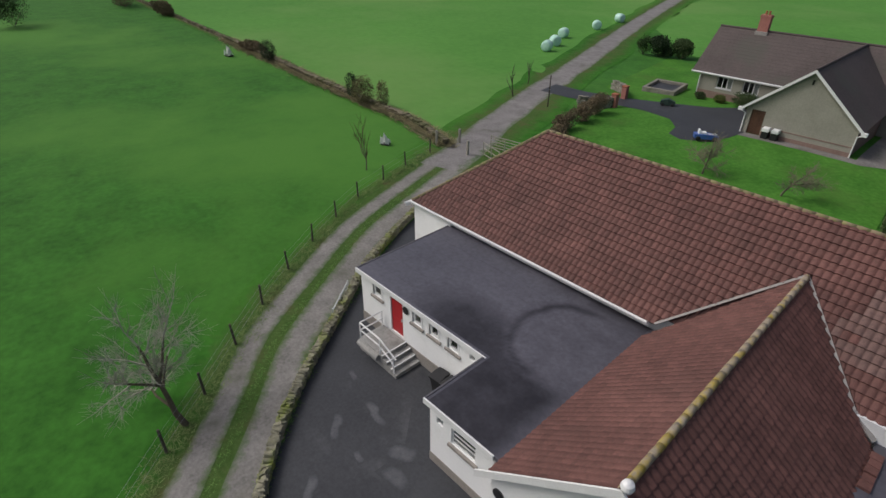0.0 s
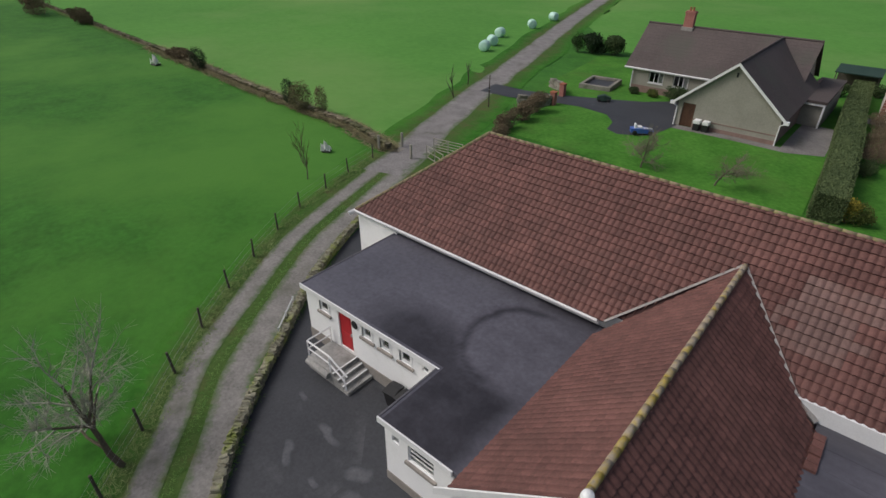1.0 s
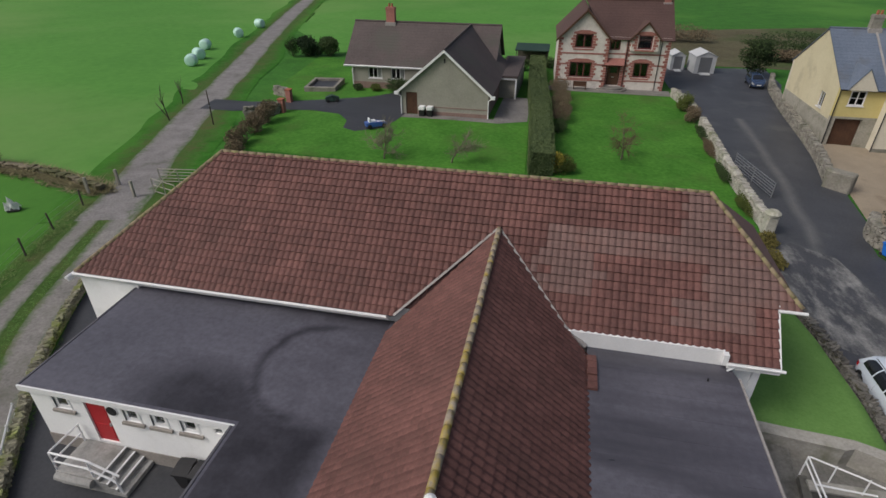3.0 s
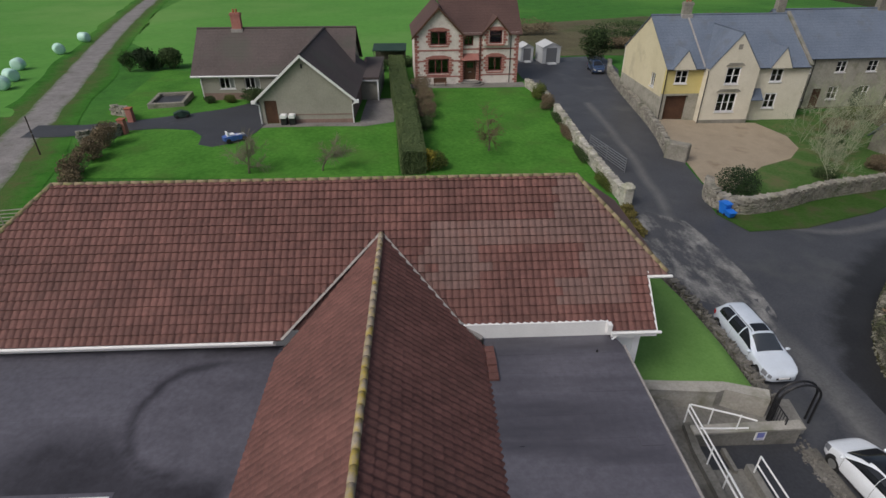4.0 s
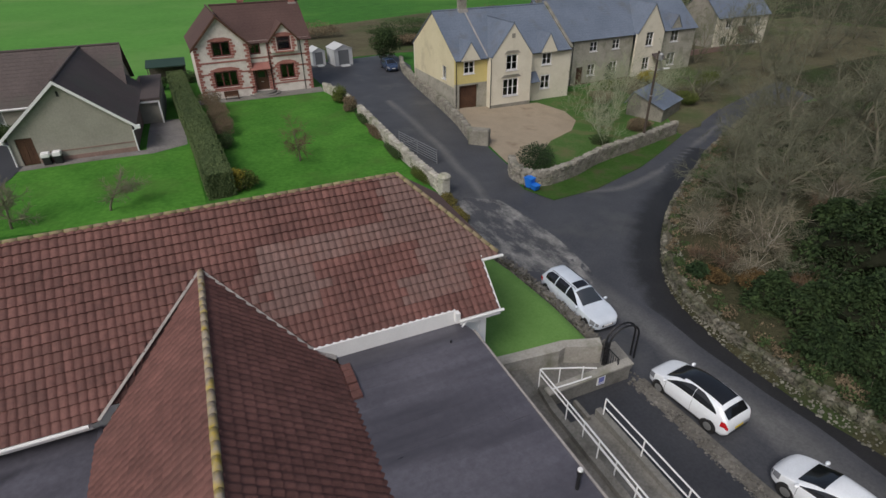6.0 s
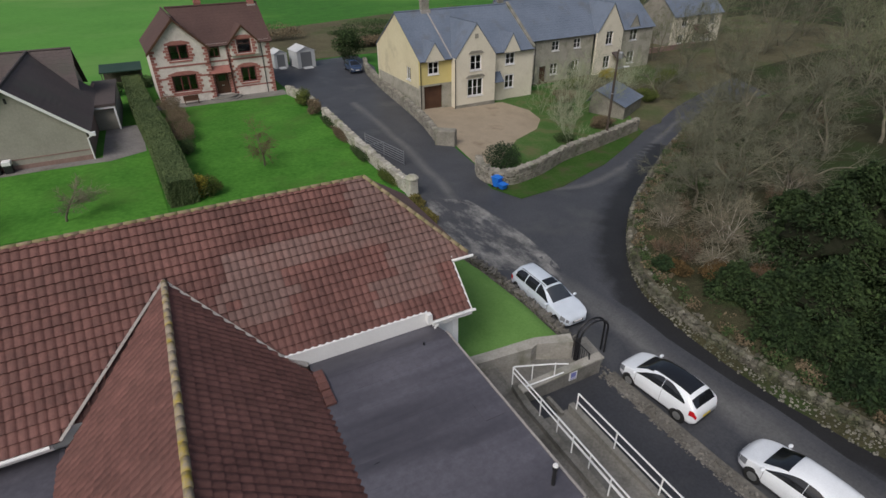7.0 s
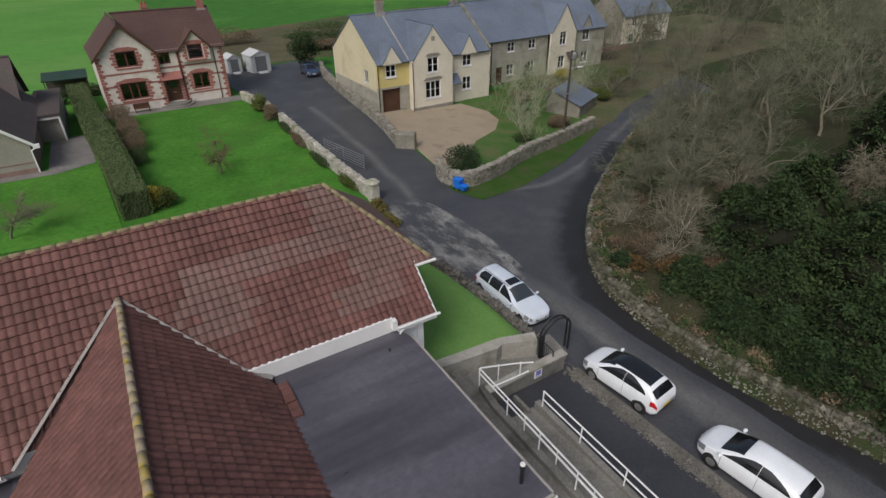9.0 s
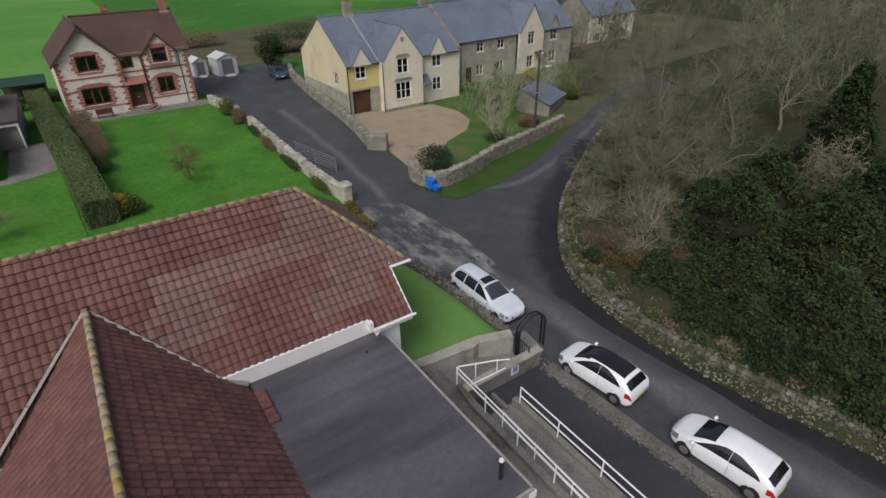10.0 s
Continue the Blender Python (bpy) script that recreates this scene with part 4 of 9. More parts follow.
def caps(root, a, b, material, name="ridge_tile", r=0.13, step=0.45, lift=0.02):
    """Half-round cap tiles in a row from a to b, each a piece of its own."""
    a, b = Vector(a), Vector(b)
    d = (b - a).normalized()
    n = max(1, round((b - a).length / step))
    L = (b - a).length / n
    side = d.cross(Vector((0, 0, 1))).normalized()
    up = side.cross(d)
    vs, fs = [], []
    for t, k in ((0.0, 1.0), (1.02, 0.93)):
        for i in range(7):
            g = math.pi * (i / 6) * 1.16 - 0.25
            vs.append((math.cos(g) * r * k, t * L, math.sin(g) * r * k))
        for i in range(7):
            g = math.pi * (i / 6) * 1.16 - 0.25
            vs.append((math.cos(g) * (r - 0.022) * k, t * L, math.sin(g) * (r - 0.022) * k))
    for i in range(6):
        fs += [(i + 1, i, i + 14, i + 15), (i, i + 1, i + 8, i + 7), (i + 14, i + 21, i + 22, i + 15)]
    me = bpy.data.meshes.new(name)
    me.from_pydata(vs, [], fs)
    me.materials.append(M[material])
    me.polygons.foreach_set("use_smooth", [True] * len(me.polygons))
    rot = Matrix((side, d, up)).transposed().to_4x4()
    for i in range(n):
        ob = new(name, me)
        ob.parent = root
        ob.matrix_basis = Matrix.Translation(a + d * L * i + up * lift) @ rot @ pose(0, 0, 0, random.uniform(-1.2, 1.2), random.uniform(-3, 3), random.uniform(-1.2, 1.2))


def courses(bl, br, tl, tr, n, lift=0.013, bm=None, thick=0.06):
    """A roof slope in n overlapping courses between its lower edge and its upper edge."""
    bm = bm or bmesh.new()
    bl, br, tl, tr = map(Vector, (bl, br, tl, tr))
    nrm = (br - bl).cross((tl - bl) if (tl - bl).length > 1e-6 else (tr - br)).normalized()
    if nrm.z < 0:
        nrm = -nrm
    prev = None
    for i in range(n):
        a, b = i / n, (i + 1) / n
        p = [bl.lerp(tl, a), br.lerp(tr, a), br.lerp(tr, b), bl.lerp(tl, b)]
        lo = None if prev else [bm.verts.new(p[0]), bm.verts.new(p[1])]
        if prev:
            lo = prev
        hi = [bm.verts.new(p[0] + nrm * lift), bm.verts.new(p[1] + nrm * lift), bm.verts.new(p[2]), bm.verts.new(p[3])]
        bm.faces.new((lo[0], lo[1], hi[1], hi[0]))
        bm.faces.new(hi)
        prev = [hi[3], hi[2]]
    q = [bl, br, tr, tl]
    base = [bm.verts.new(x - nrm * thick) for x in q]
    top = [bm.verts.new(x) for x in q]
    bm.faces.new(base[::-1])
    for i in range(4):
        bm.faces.new((base[i], base[(i + 1) % 4], top[(i + 1) % 4], top[i]))
    return bm


SL = math.hypot(YR - YE, ZR - ZE)
cy, cz = (YR - YE) / SL, (ZR - ZE) / SL
VA = (ZW - ZE) / cz
hipL = lambda v: -19.75 + 5.38 * v / SL
VSTEP = 6 * TG
edgeR = lambda v: 9.68 if v < VSTEP else 10.52 - (10.52 - 7.30) * (v - VSTEP) / (SL - VSTEP)
valLx = lambda v: -4.66 + (XW + 4.66) * v / VA if v < VA else -0.81
valRx = lambda v: 2.62 + (XW - 2.62) * v / VA if v < VA else -0.81


def worn_hall(u, v):
    """The greyed area of older tiles at the east end, with redder islands and ragged edges."""
    j = 0.9 * noise.noise(Vector((math.floor(u / TW) * 0.37, math.floor(v / TG) * 0.9, 2.0)))
    h = noise.noise(Vector((u * 3.3, v * 4.1, 9.0)))
    if h > 0.6:
        return False
    if u + 0.4 * j > 6.1 and v > SL - 6.2 * TG:
        return True
    if u + j > 1.0 and 9.8 * TG < v < 13.0 * TG:
        return True
    if 0.6 < u + j < 2.9 and 4.6 * TG < v <= 9.8 * TG:
        return True
    if 5.9 < u + j and 2.6 * TG < v < 5.2 * TG:
        return u + j < 8.8
    return u + j > 7.0 and v > 5.0 * TG


tile_slope(hall, (0, YE, ZE), (1, 0, 0), (0, cy, cz),
           [(hipL, valLx, 0, SL), (valRx, lambda v: min(7.94, edgeR(v)), TG, SL), (lambda v: 7.94, lambda v: 9.68, 0.0, VSTEP), (lambda v: min(7.94, edgeR(v)), edgeR, VSTEP, SL)],
           "roof_tiles", None, worn_hall, 0.064, 1.25)
# under-roof, back slope and hip ends
VC = 0.42
DY, DZ = YE + VC * cy, ZE + VC * cz - 0.02
deck = slab([(hipL(VC) + 0.03, DY, DZ), (9.66, DY, DZ), (9.66, YE + 1.72, ZE + 1.72 * cz / cy - 0.02), (7.3, YR, ZR - 0.02), (-14.37, YR, ZR - 0.02)], 0.12)
slab([(-19.7, YE + 0.02, ZE - 0.02), (-4.8, YE + 0.02, ZE - 0.02), (-4.4, DY, DZ), (hipL(VC) + 0.03, DY, DZ)], 0.12, deck)
slab([(7.94, YE + 0.02, ZE - 0.02), (9.66, YE + 0.02, ZE - 0.02), (9.66, DY, DZ), (7.94, DY, DZ)], 0.12, deck)
part("roof_deck", deck, "batten", hall)
YB = 2 * YR - YE
part("roof_back", courses((9.66, YB, ZE), (-19.75, YB, ZE), (7.3, YR, ZR), (-14.37, YR, ZR), 19), "tile_j", hall)
part("hip_end", courses((-19.75, YB, ZE), (-19.75, YE, ZE), (-14.37, YR, ZR), (-14.37, YR, ZR), 19), "tile_j", hall)
part("half_hip", courses((10.52, 17.40, 5.50), (10.52, 24.14, 5.50), (7.3, YR, ZR), (7.3, YR, ZR), 11), "tile_w", hall, "grey brown half hip at the road end")
caps(hall, (-14.4, YR, ZR - 0.02), (7.3, YR, ZR - 0.02), "ridge", r=0.085)
caps(hall, (-19.72, YE + 0.03, ZE + 0.03), (-14.4, YR, ZR), "ridge", "hip_tile", r=0.105)
caps(hall, (10.5, 17.43, 5.53), (7.3, YR, ZR), "ridge", "hip_tile", r=0.10)

# wing slopes
WE = -4.85
SWL = math.hypot(XW - WE, ZW - 3.55)
WR = 3.15
SWR = math.hypot(WR - XW, ZW - 3.55)
YG = 6.05
ySl = lambda v, S: 15.2 + (18.82 - 15.2) * v / S
tile_slope(hall, (WE, 0, 3.55), (0, -1, 0), ((XW - WE) / SWL, 0, (ZW - 3.55) / SWL), [(lambda v: -ySl(v, SWL), lambda v: -YG, 0, SWL)], "wing_tiles", lambda a, v: a > -10.6 and v > 1.1, None, 0.035, 0.8)
tile_slope(hall, (WR, 0, 3.55), (0, 1, 0), ((XW - WR) / SWR, 0, (ZW - 3.55) / SWR), [(lambda v: YG, lambda v: ySl(v, SWR), 0, SWR)], "wing_tiles", lambda a, v: a < 11.2 and v > 1.6, None, 0.032, 1.7)
part("wing_deck", slab([(WE, YG, 3.53), (XW, YG, ZW - 0.02), (XW, 18.9, ZW - 0.02), (WE, 15.2, 3.53)], 0.1, slab([(WR, YG, 3.53), (WR, 15.2, 3.53), (XW, 18.9, ZW - 0.02), (XW, YG, ZW - 0.02)], 0.1)), "batten", hall)
caps(hall, (XW, YG - 0.05, ZW), (XW, 18.8, ZW + 0.0), "ridge_l", r=0.115)
# valley gutters
for a, b in (((-4.66, YE - 0.05, ZE + 0.08), (XW, 18.86, ZW + 0.08)), ((2.14, 15.95, 4.42), (XW, 18.86, ZW + 0.08))):
    a, b = Vector(a), Vector(b)
    d = (b - a).normalized()
    s = d.cross(Vector((0, -0.65, 0.75))).normalized()
    part("valley_gutter", slab([a - s * 0.045, b - s * 0.045, b + s * 0.045, a + s * 0.045], 0.04), "lead", hall, "grey lead valley gutter")
part("valley_foot", slab([(2.06, 15.84, 4.44), (2.20, 16.0, 4.42), (3.0, 15.83, 3.84), (2.92, 15.6, 3.86)], 0.06), "lead", hall, "grey lead box gutter end")

# gutters, fascias and walls of the main range
part("gutter", tube([(-19.85, YE - 0.07, ZE - 0.03), (-4.95, YE - 0.07, ZE - 0.03)], 0.065, 8, B((-19.75, -4.9, YE + 0.0, YE + 0.05, ZE - 0.24, ZE - 0.01))), "white", hall, "white gutter and fascia")
part("gutter", tube([(-19.84, YE - 0.45, ZE - 0.03), (-19.84, YB, ZE - 0.03)], 0.065, 8, B((-19.82, -19.75, YE - 0.42, YB, ZE - 0.2, ZE))), "white", hall)
part("fascia", prism([(2.95, 3.62), (7.84, 3.62), (7.84, 4.36), (2.2, 4.36)], 15.86, 15.98, B((7.76, 7.94, 15.62, 15.86, 3.9, 4.36), (7.94, 9.72, 15.60, 15.67, 3.8, 4.04)), axis="y"), "white", hall, "tall white fascia over the flat roof")
part("gutter", tube([(7.9, 15.56, 4.02), (9.85, 15.56, 4.02)], 0.06, 8), "white", hall)
part("gutter", tube([(9.66, 17.24, 5.46), (10.66, 17.24, 5.46)], 0.065, 8), "white", hall)
part("barge_board", slab([(9.66, 15.55, 3.98), (9.74, 15.55, 3.98), (9.74, 17.42, 5.59), (9.66, 17.42, 5.59)], 0.2), "white", hall)
part("wall", B((-19.3, 9.04, 16.08, 16.3, 0.0, 4.2), (-19.3, -19.05, 16.3, 25.2, 0.0, 4.2), (-19.05, 9.04, 24.95, 25.17, 0.0, 4.2)), "render", hall, "white rendered wall")
part("return_wall", B((-19.66, -16.66, 15.78, 16.08, 0.0, 3.86)), "render", hall, "white rendered wall under the eaves")
part("gable_wall", prism([(16.05, 0.0), (25.2, 0.0), (25.2, 4.2), (24.2, 5.4), (17.4, 5.4), (16.05, 4.25)], 9.05, 9.32, axis="x"), "render", hall, "white rendered end wall")

# flat roofs
part("flat_roof", prism([(-16.78, 9.64), (-8.36, 9.64), (-8.36, 6.56), (-5.0, 6.56), (-4.72, 6.56), (-4.72, 15.95), (-16.78, 15.95)], 3.36, 3.54), "felt_old", hall, "dark felt flat roof with water stains")
part("flat_roof", prism([(3.0, 7.0), (8.42, 7.0), (8.36, 10.5), (8.30, 15.2), (8.05, 16.0), (3.0, 16.0)], 3.50, 3.70), "felt", hall, "dark felt flat roof with water stains")
for x0, x1, y0, y1, z in ((-16.7, -4.8, 9.72, 15.9, 3.54), (3.1, 8.28, 7.1, 15.9, 3.70)):
    y = y0 + 0.9
    while y < y1:
        part("felt_lap", B((x0, x1, y, y + 0.055, z - 0.01, z + 0.004)), "felt_old" if x0 < 0 else "felt", hall)
        y += 0.98
part("felt_patch", B((7.35, 8.1, 10.6, 11.4, 3.69, 3.718)), "felt", hall, "square repair patch of felt")
part("roof_edge", B((-16.84, -8.30, 9.59, 9.65, 3.32, 3.56), (-8.42, -5.1, 6.51, 6.57, 3.32, 3.56)), "white", hall, "white roof edge trim")
part("roof_edge", B((-16.85, -16.77, 9.66, 15.95, 3.32, 3.565), (-8.43, -8.35, 6.58, 9.58, 3.32, 3.565)), "lead_dark", hall, "dark felt roof edge")
part("roof_edge", prism([(8.42, 6.94), (8.49, 6.94), (8.43, 10.5), (8.37, 15.2), (8.30, 15.2), (8.36, 10.5)], 3.40, 3.74, B((2.95, 8.49, 6.92, 7.0, 3.40, 3.74))), "lead", hall, "pale metal roof edge trim")


# ---------------- houses ----------------
def wall_bm(L, H, T=0.3, ops=(), gable=None, z0=0.0):
    """A wall from x = 0 to L, outer face at y = 0, pierced by openings (x0, x1, z0, z1); gable: (apex x, apex z)."""
    top = gable[1] if gable else H
    xs = sorted({0.0, L, *(o[0] for o in ops), *(o[1] for o in ops)})
    zs = sorted({z0, top, *(o[2] for o in ops), *(o[3] for o in ops)})
    bm = bmesh.new()
    for a, b in zip(xs, xs[1:]):
        run = None
        for c, d in zip(zs, zs[1:]):
            hole = any(o[0] < (a + b) / 2 < o[1] and o[2] < (c + d) / 2 < o[3] for o in ops)
            if hole:
                if run is not None:
                    B((a, b, 0, T, run, c), bm=bm)
                run = None
            elif run is None:
                run = c
        if run is not None:
            B((a, b, 0, T, run, top), bm=bm)
    bmesh.ops.remove_doubles(bm, verts=bm.verts[:], dist=0.0005)
    if gable:
        ax, az = gable
        for x in (0.0, L):
            d = Vector((ax - x, 0, az - H))
            no = Vector((-d.z, 0, d.x)) if ax > x else Vector((d.z, 0, -d.x))
            bmesh.ops.bisect_plane(bm, geom=bm.verts[:] + bm.edges[:] + bm.faces[:], plane_co=(x, 0, H), plane_no=no, clear_outer=True)
    return bm


def window(parent, m, x0, x1, z0, z1, cols=2, rows=2, frame="white", sill=True, fr=0.095, back=0.10, blind=False):
    """A casement set into an opening: frame and bars in one mesh, each pane and the sill under it."""
    bm = bmesh.new()
    loops = [[bm.verts.new((x, y, z)) for x, z in ((x0 + i, z0 + i), (x1 - i, z0 + i), (x1 - i, z1 - i), (x0 + i, z1 - i))] for y, i in ((back, 0), (back, fr), (back + 0.07, fr), (back + 0.07, 0))]
    for u, v in zip(loops, loops[1:] + loops[:1]):
        for k in range(4):
            bm.faces.new((u[k], u[(k + 1) % 4], v[(k + 1) % 4], v[k]))
    bmesh.ops.recalc_face_normals(bm, faces=bm.faces[:])
    w, h = (x1 - x0 - 2 * fr) / cols, (z1 - z0 - 2 * fr) / rows
    win = part("window", bm, frame, parent, m=m)
    for i in range(1, cols):
        part("mullion", B((x0 + fr + w * i - fr * 0.45, x0 + fr + w * i + fr * 0.45, back + 0.005, back + 0.065, z0 + fr, z1 - fr)), frame, win)
    for j in range(1, rows):
        part("glazing_bar", B((x0 + fr, x1 - fr, back + 0.01, back + 0.06, z0 + fr + h * j - 0.02, z0 + fr + h * j + 0.02)), frame, win)
    for i in range(cols):
        part("pane", B((x0 + fr + w * i, x0 + fr + w * (i + 1), back + 0.03, back + 0.042, z0 + fr, z1 - fr)), "glass", win)
    if sill:
        part("sill", B((x0 - 0.06, x1 + 0.06, -0.07, back + 0.02, z0 - 0.08, z0)), frame if frame == "white" else "stone", win)
    return win


def floor_and_dark(root, x0, x1, y0, y1, z0, z1):
    part("inner_floor", B((x0, x1, y0, y1, z0, z0 + 0.1), (x0, x1, y0, y1, z1, z1 + 0.05)), "dark", root)


def gable_roof(root, x0, x1, y0, y1, ze, zr, axis, material, n=14, over=0.25, name="roof_slope"):
    """Two coursed slopes over a rectangle; the ridge runs along the axis."""
    if axis == "x":
        yr = (y0 + y1) / 2
        k = (zr - ze) / (yr - y0)
        a, b, e = y0 - over, y1 + over, ze - k * over
        part(name, courses((x0, a, e), (x1, a, e), (x0, yr, zr), (x1, yr, zr), n), material, root)
        part(name, courses((x1, b, e), (x0, b, e), (x1, yr, zr), (x0, yr, zr), n), material, root)
    else:
        xr = (x0 + x1) / 2
        k = (zr - ze) / (xr - x0)
        a, b, e = x0 - over, x1 + over, ze - k * over
        part(name, courses((a, y1, e), (a, y0, e), (xr, y1, zr), (xr, y0, zr), n), material, root)
        part(name, courses((b, y0, e), (b, y1, e), (xr, y0, zr), (xr, y1, zr), n), material, root)


def ridge_strip(root, a, b, material, r=0.11):
    part("ridge_capping", tube([a, b], r, 8), material, root)


def barge(root, xl, xr, ze, xa, za, y, material="white", w=0.22, t=0.05):
    """The two sloping boards of a gable at y."""
    for xe in (xl, xr):
        d = Vector((xa - xe, 0, za - ze))
        nn = Vector((-d.z, 0, d.x)).normalized()
        if nn.z < 0:
            nn = -nn
        bm = bmesh.new()
        p = [Vector((xe, y, ze)), Vector((xa, y, za)), Vector((xa, y, za)) - Vector((0, 0, w * 1.25)), Vector((xe, y, ze)) - Vector((0, 0, w * 1.25))]
        lo = [bm.verts.new(q) for q in p]
        hi = [bm.verts.new(q + Vector((0, t, 0))) for q in p]
        bm.faces.new(lo)
        bm.faces.new(hi[::-1])
        for i in range(4):
            bm.faces.new((lo[i], lo[(i + 1) % 4], hi[(i + 1) % 4], hi[i]))
        bmesh.ops.recalc_face_normals(bm, faces=bm.faces[:])
        part("barge_board", bm, material, root)


def chimney(root, x, y, z0, z1, w=0.75, d=0.55, material="brick", pots=2):
    c = part("chimney", B((x - w / 2, x + w / 2, y - d / 2, y + d / 2, z0, z1 - 0.28), (x - w / 2 - 0.06, x + w / 2 + 0.06, y - d / 2 - 0.06, y + d / 2 + 0.06, z1 - 0.28, z1 - 0.1), (x - w / 2, x + w / 2, y - d / 2, y + d / 2, z1 - 0.1, z1)), material, root)
    part("flashing", B((x - w / 2 - 0.12, x + w / 2 + 0.12, y - d / 2 - 0.14, y + d / 2 + 0.1, z0 + 0.25, z0 + 0.62)), "lead", c, "pale lead flashing")
    for i in range(pots):
        part("chimney_pot", lathe([(0.11, 0), (0.13, 0.05), (0.10, 0.3), (0.12, 0.34), (0.12, 0.38)], 10, c=(x + (i - (pots - 1) / 2) * 0.34, y, z1)), "terracotta", c)


def downpipe(root, x, y, z0, z1, material="black", r=0.045):
    part("downpipe", tube([(x, y, z0), (x, y, z1 - 0.3), (x, y + 0.12, z1)], r, 6), material, root)


# bungalow: grey buff walls, dark brown tiles, white barge boards
def bungalow():
    z0 = 1.05
    r = thing("bungalow", "grey buff bungalow with dark brown tiled roofs and white barge boards", "house")
    # front gable
    ops = [(0.45, 1.62, z0 + 0.05, 3.42)]
    gw = part("gable_wall", wall_bm(8.78, 3.62, 0.3, ops, (4.39, 7.42), z0 - 0.6), "blockwall", r, m=pose(-14.56, 51.4, 0))
    for k, z in enumerate((2.05,)):
        h = 4.39 - (z - 3.62) / (7.28 - 3.62) * 4.39 if z > 3.62 else 4.39
        part("brick_band", B((-14.56 + 4.39 - h + 0.02 if k else -12.9, -14.56 + 4.39 + h - 0.02, 51.38, 51.5, z - 0.05, z + 0.05)), "brick_dull", r, "thin dull red brick band")
    part("base_course", B((-12.9, -5.78, 51.36, 51.5, z0 - 0.4, z0 + 0.55)), "brick_dull", r, "dull reddish brick base course")
    door = part("garage_door", B((-14.11, -12.94, 51.5, 51.56, z0 + 0.02, 3.42), bevel=0.01), "oak", r, "dark red brown timber door")
    for i in range(4):
        part("door_board", B((-14.08 + i * 0.285, -13.83 + i * 0.285, 51.485, 51.5, z0 + 0.1, 3.34)), "oak", door)
    part("vent", B((-10.23, -10.07, 51.36, 51.4, 6.35, 6.75)), "black", r)
    part("side_wall", wall_bm(10.7, 3.62, 0.3, (), None, z0 - 0.6), "blockwall", r, m=pose(-14.56, 62.4, 0, 0, 0, -90))
    part("side_wall", wall_bm(17.7, 3.62, 0.3, (), None, z0 - 0.6), "brick_dull", r, m=pose(-5.78, 51.7, 0, 0, 0, 90))
    gable_roof(r, -14.56, -5.78, 51.05, 66.6, 3.75, 7.6, "y", "browntile", 14, 0.35)
    ridge_strip(r, (-10.17, 51.05, 7.62), (-10.17, 66.6, 7.65), "browntile", 0.12)
    barge(r, -15.0, -5.34, 3.50, -10.17, 7.63, 51.02)
    for x in (-15.0, -5.34):
        part("eave_box", B((x - 0.22, x + 0.22, 51.0, 51.4, 3.2, 3.46)), "white", r)
        s = 1 if x < -10 else -1
        part("downpipe", tube([(x + 0.1 * s, 51.15, 3.2), (x + 0.42 * s, 51.3, 3.0), (x + 0.42 * s, 51.3, z0 + 0.02)], 0.06, 6), "white", r)
    # main range
    ops = [(2.0, 3.7, 1.95, 3.2), (4.8, 6.5, 1.95, 3.2)]
    part("front_wall", wall_bm(9.3, 3.7, 0.3, ops, None, z0 - 0.6), "blockwall", r, m=pose(-23.7, 62.0, 0))
    part("base_course", B((-23.72, -14.5, 61.97, 62.1, z0 - 0.4, z0 + 0.45)), "brick_dull", r)
    for o in ops:
        window(r, pose(-23.7, 62.0, 0), *o, cols=3, rows=1, fr=0.09)
        part("curtain", B((-23.7 + o[0] + 1.0, -23.7 + o[1] - 0.05, 62.24, 62.28, o[2], o[3])), "curtain", r)
    part("end_wall", wall_bm(9.2, 3.45, 0.3, (), (4.6, 7.3), z0 - 0.6), "blockwall", r, m=pose(-23.7, 71.2, 0, 0, 0, -90))
    part("end_wall", wall_bm(9.2, 3.45, 0.3, (), (4.6, 7.3), z0 - 0.6), "blockwall", r, m=pose(-6.9, 62.0, 0, 0, 0, 90))
    part("back_wall", B((-23.7, -6.9, 70.9, 71.2, z0 - 0.6, 3.45)), "blockwall", r)
    gable_roof(r, -24.6, -6.5, 62.0, 71.2, 3.72, 7.65, "x", "browntile", 15, 0.35)
    ridge_strip(r, (-24.6, 66.6, 7.67), (-6.5, 66.6, 7.67), "browntile", 0.12)
    part("fascia", tube([(-24.6, 61.58, 3.40), (-14.9, 61.58, 3.40)], 0.06, 6, B((-24.6, -14.9, 61.62, 61.66, 3.26, 3.48))), "white", r)
    downpipe(r, -23.6, 61.75, z0, 3.1, "white", 0.06)
    chimney(r, -20.0, 66.6, 7.0, 9.3, 1.05, 0.7)
    # side porch with a flat roof
    part("porch_roof", B((-6.1, -3.75, 59.9, 70.9, 3.25, 3.5)), "browntile", r, "flat dark porch roof")
    part("porch_frame", B((-6.0, -3.85, 59.95, 60.1, 3.05, 3.25), (-6.0, -5.85, 59.95, 60.1, z0 - 0.4, 3.05), (-4.0, -3.85, 59.95, 60.1, z0 - 0.4, 3.05)), "white", r, "white porch frame")
    part("porch_wall", B((-5.85, -4.0, 60.4, 60.5, z0 - 0.4, 3.05), (-3.95, -3.85, 60.1, 70.8, z0 - 0.4, 3.2)), "blockwall", r)
    floor_and_dark(r, -23.4, -7.2, 62.3, 70.9, z0, 3.3)


bungalow()


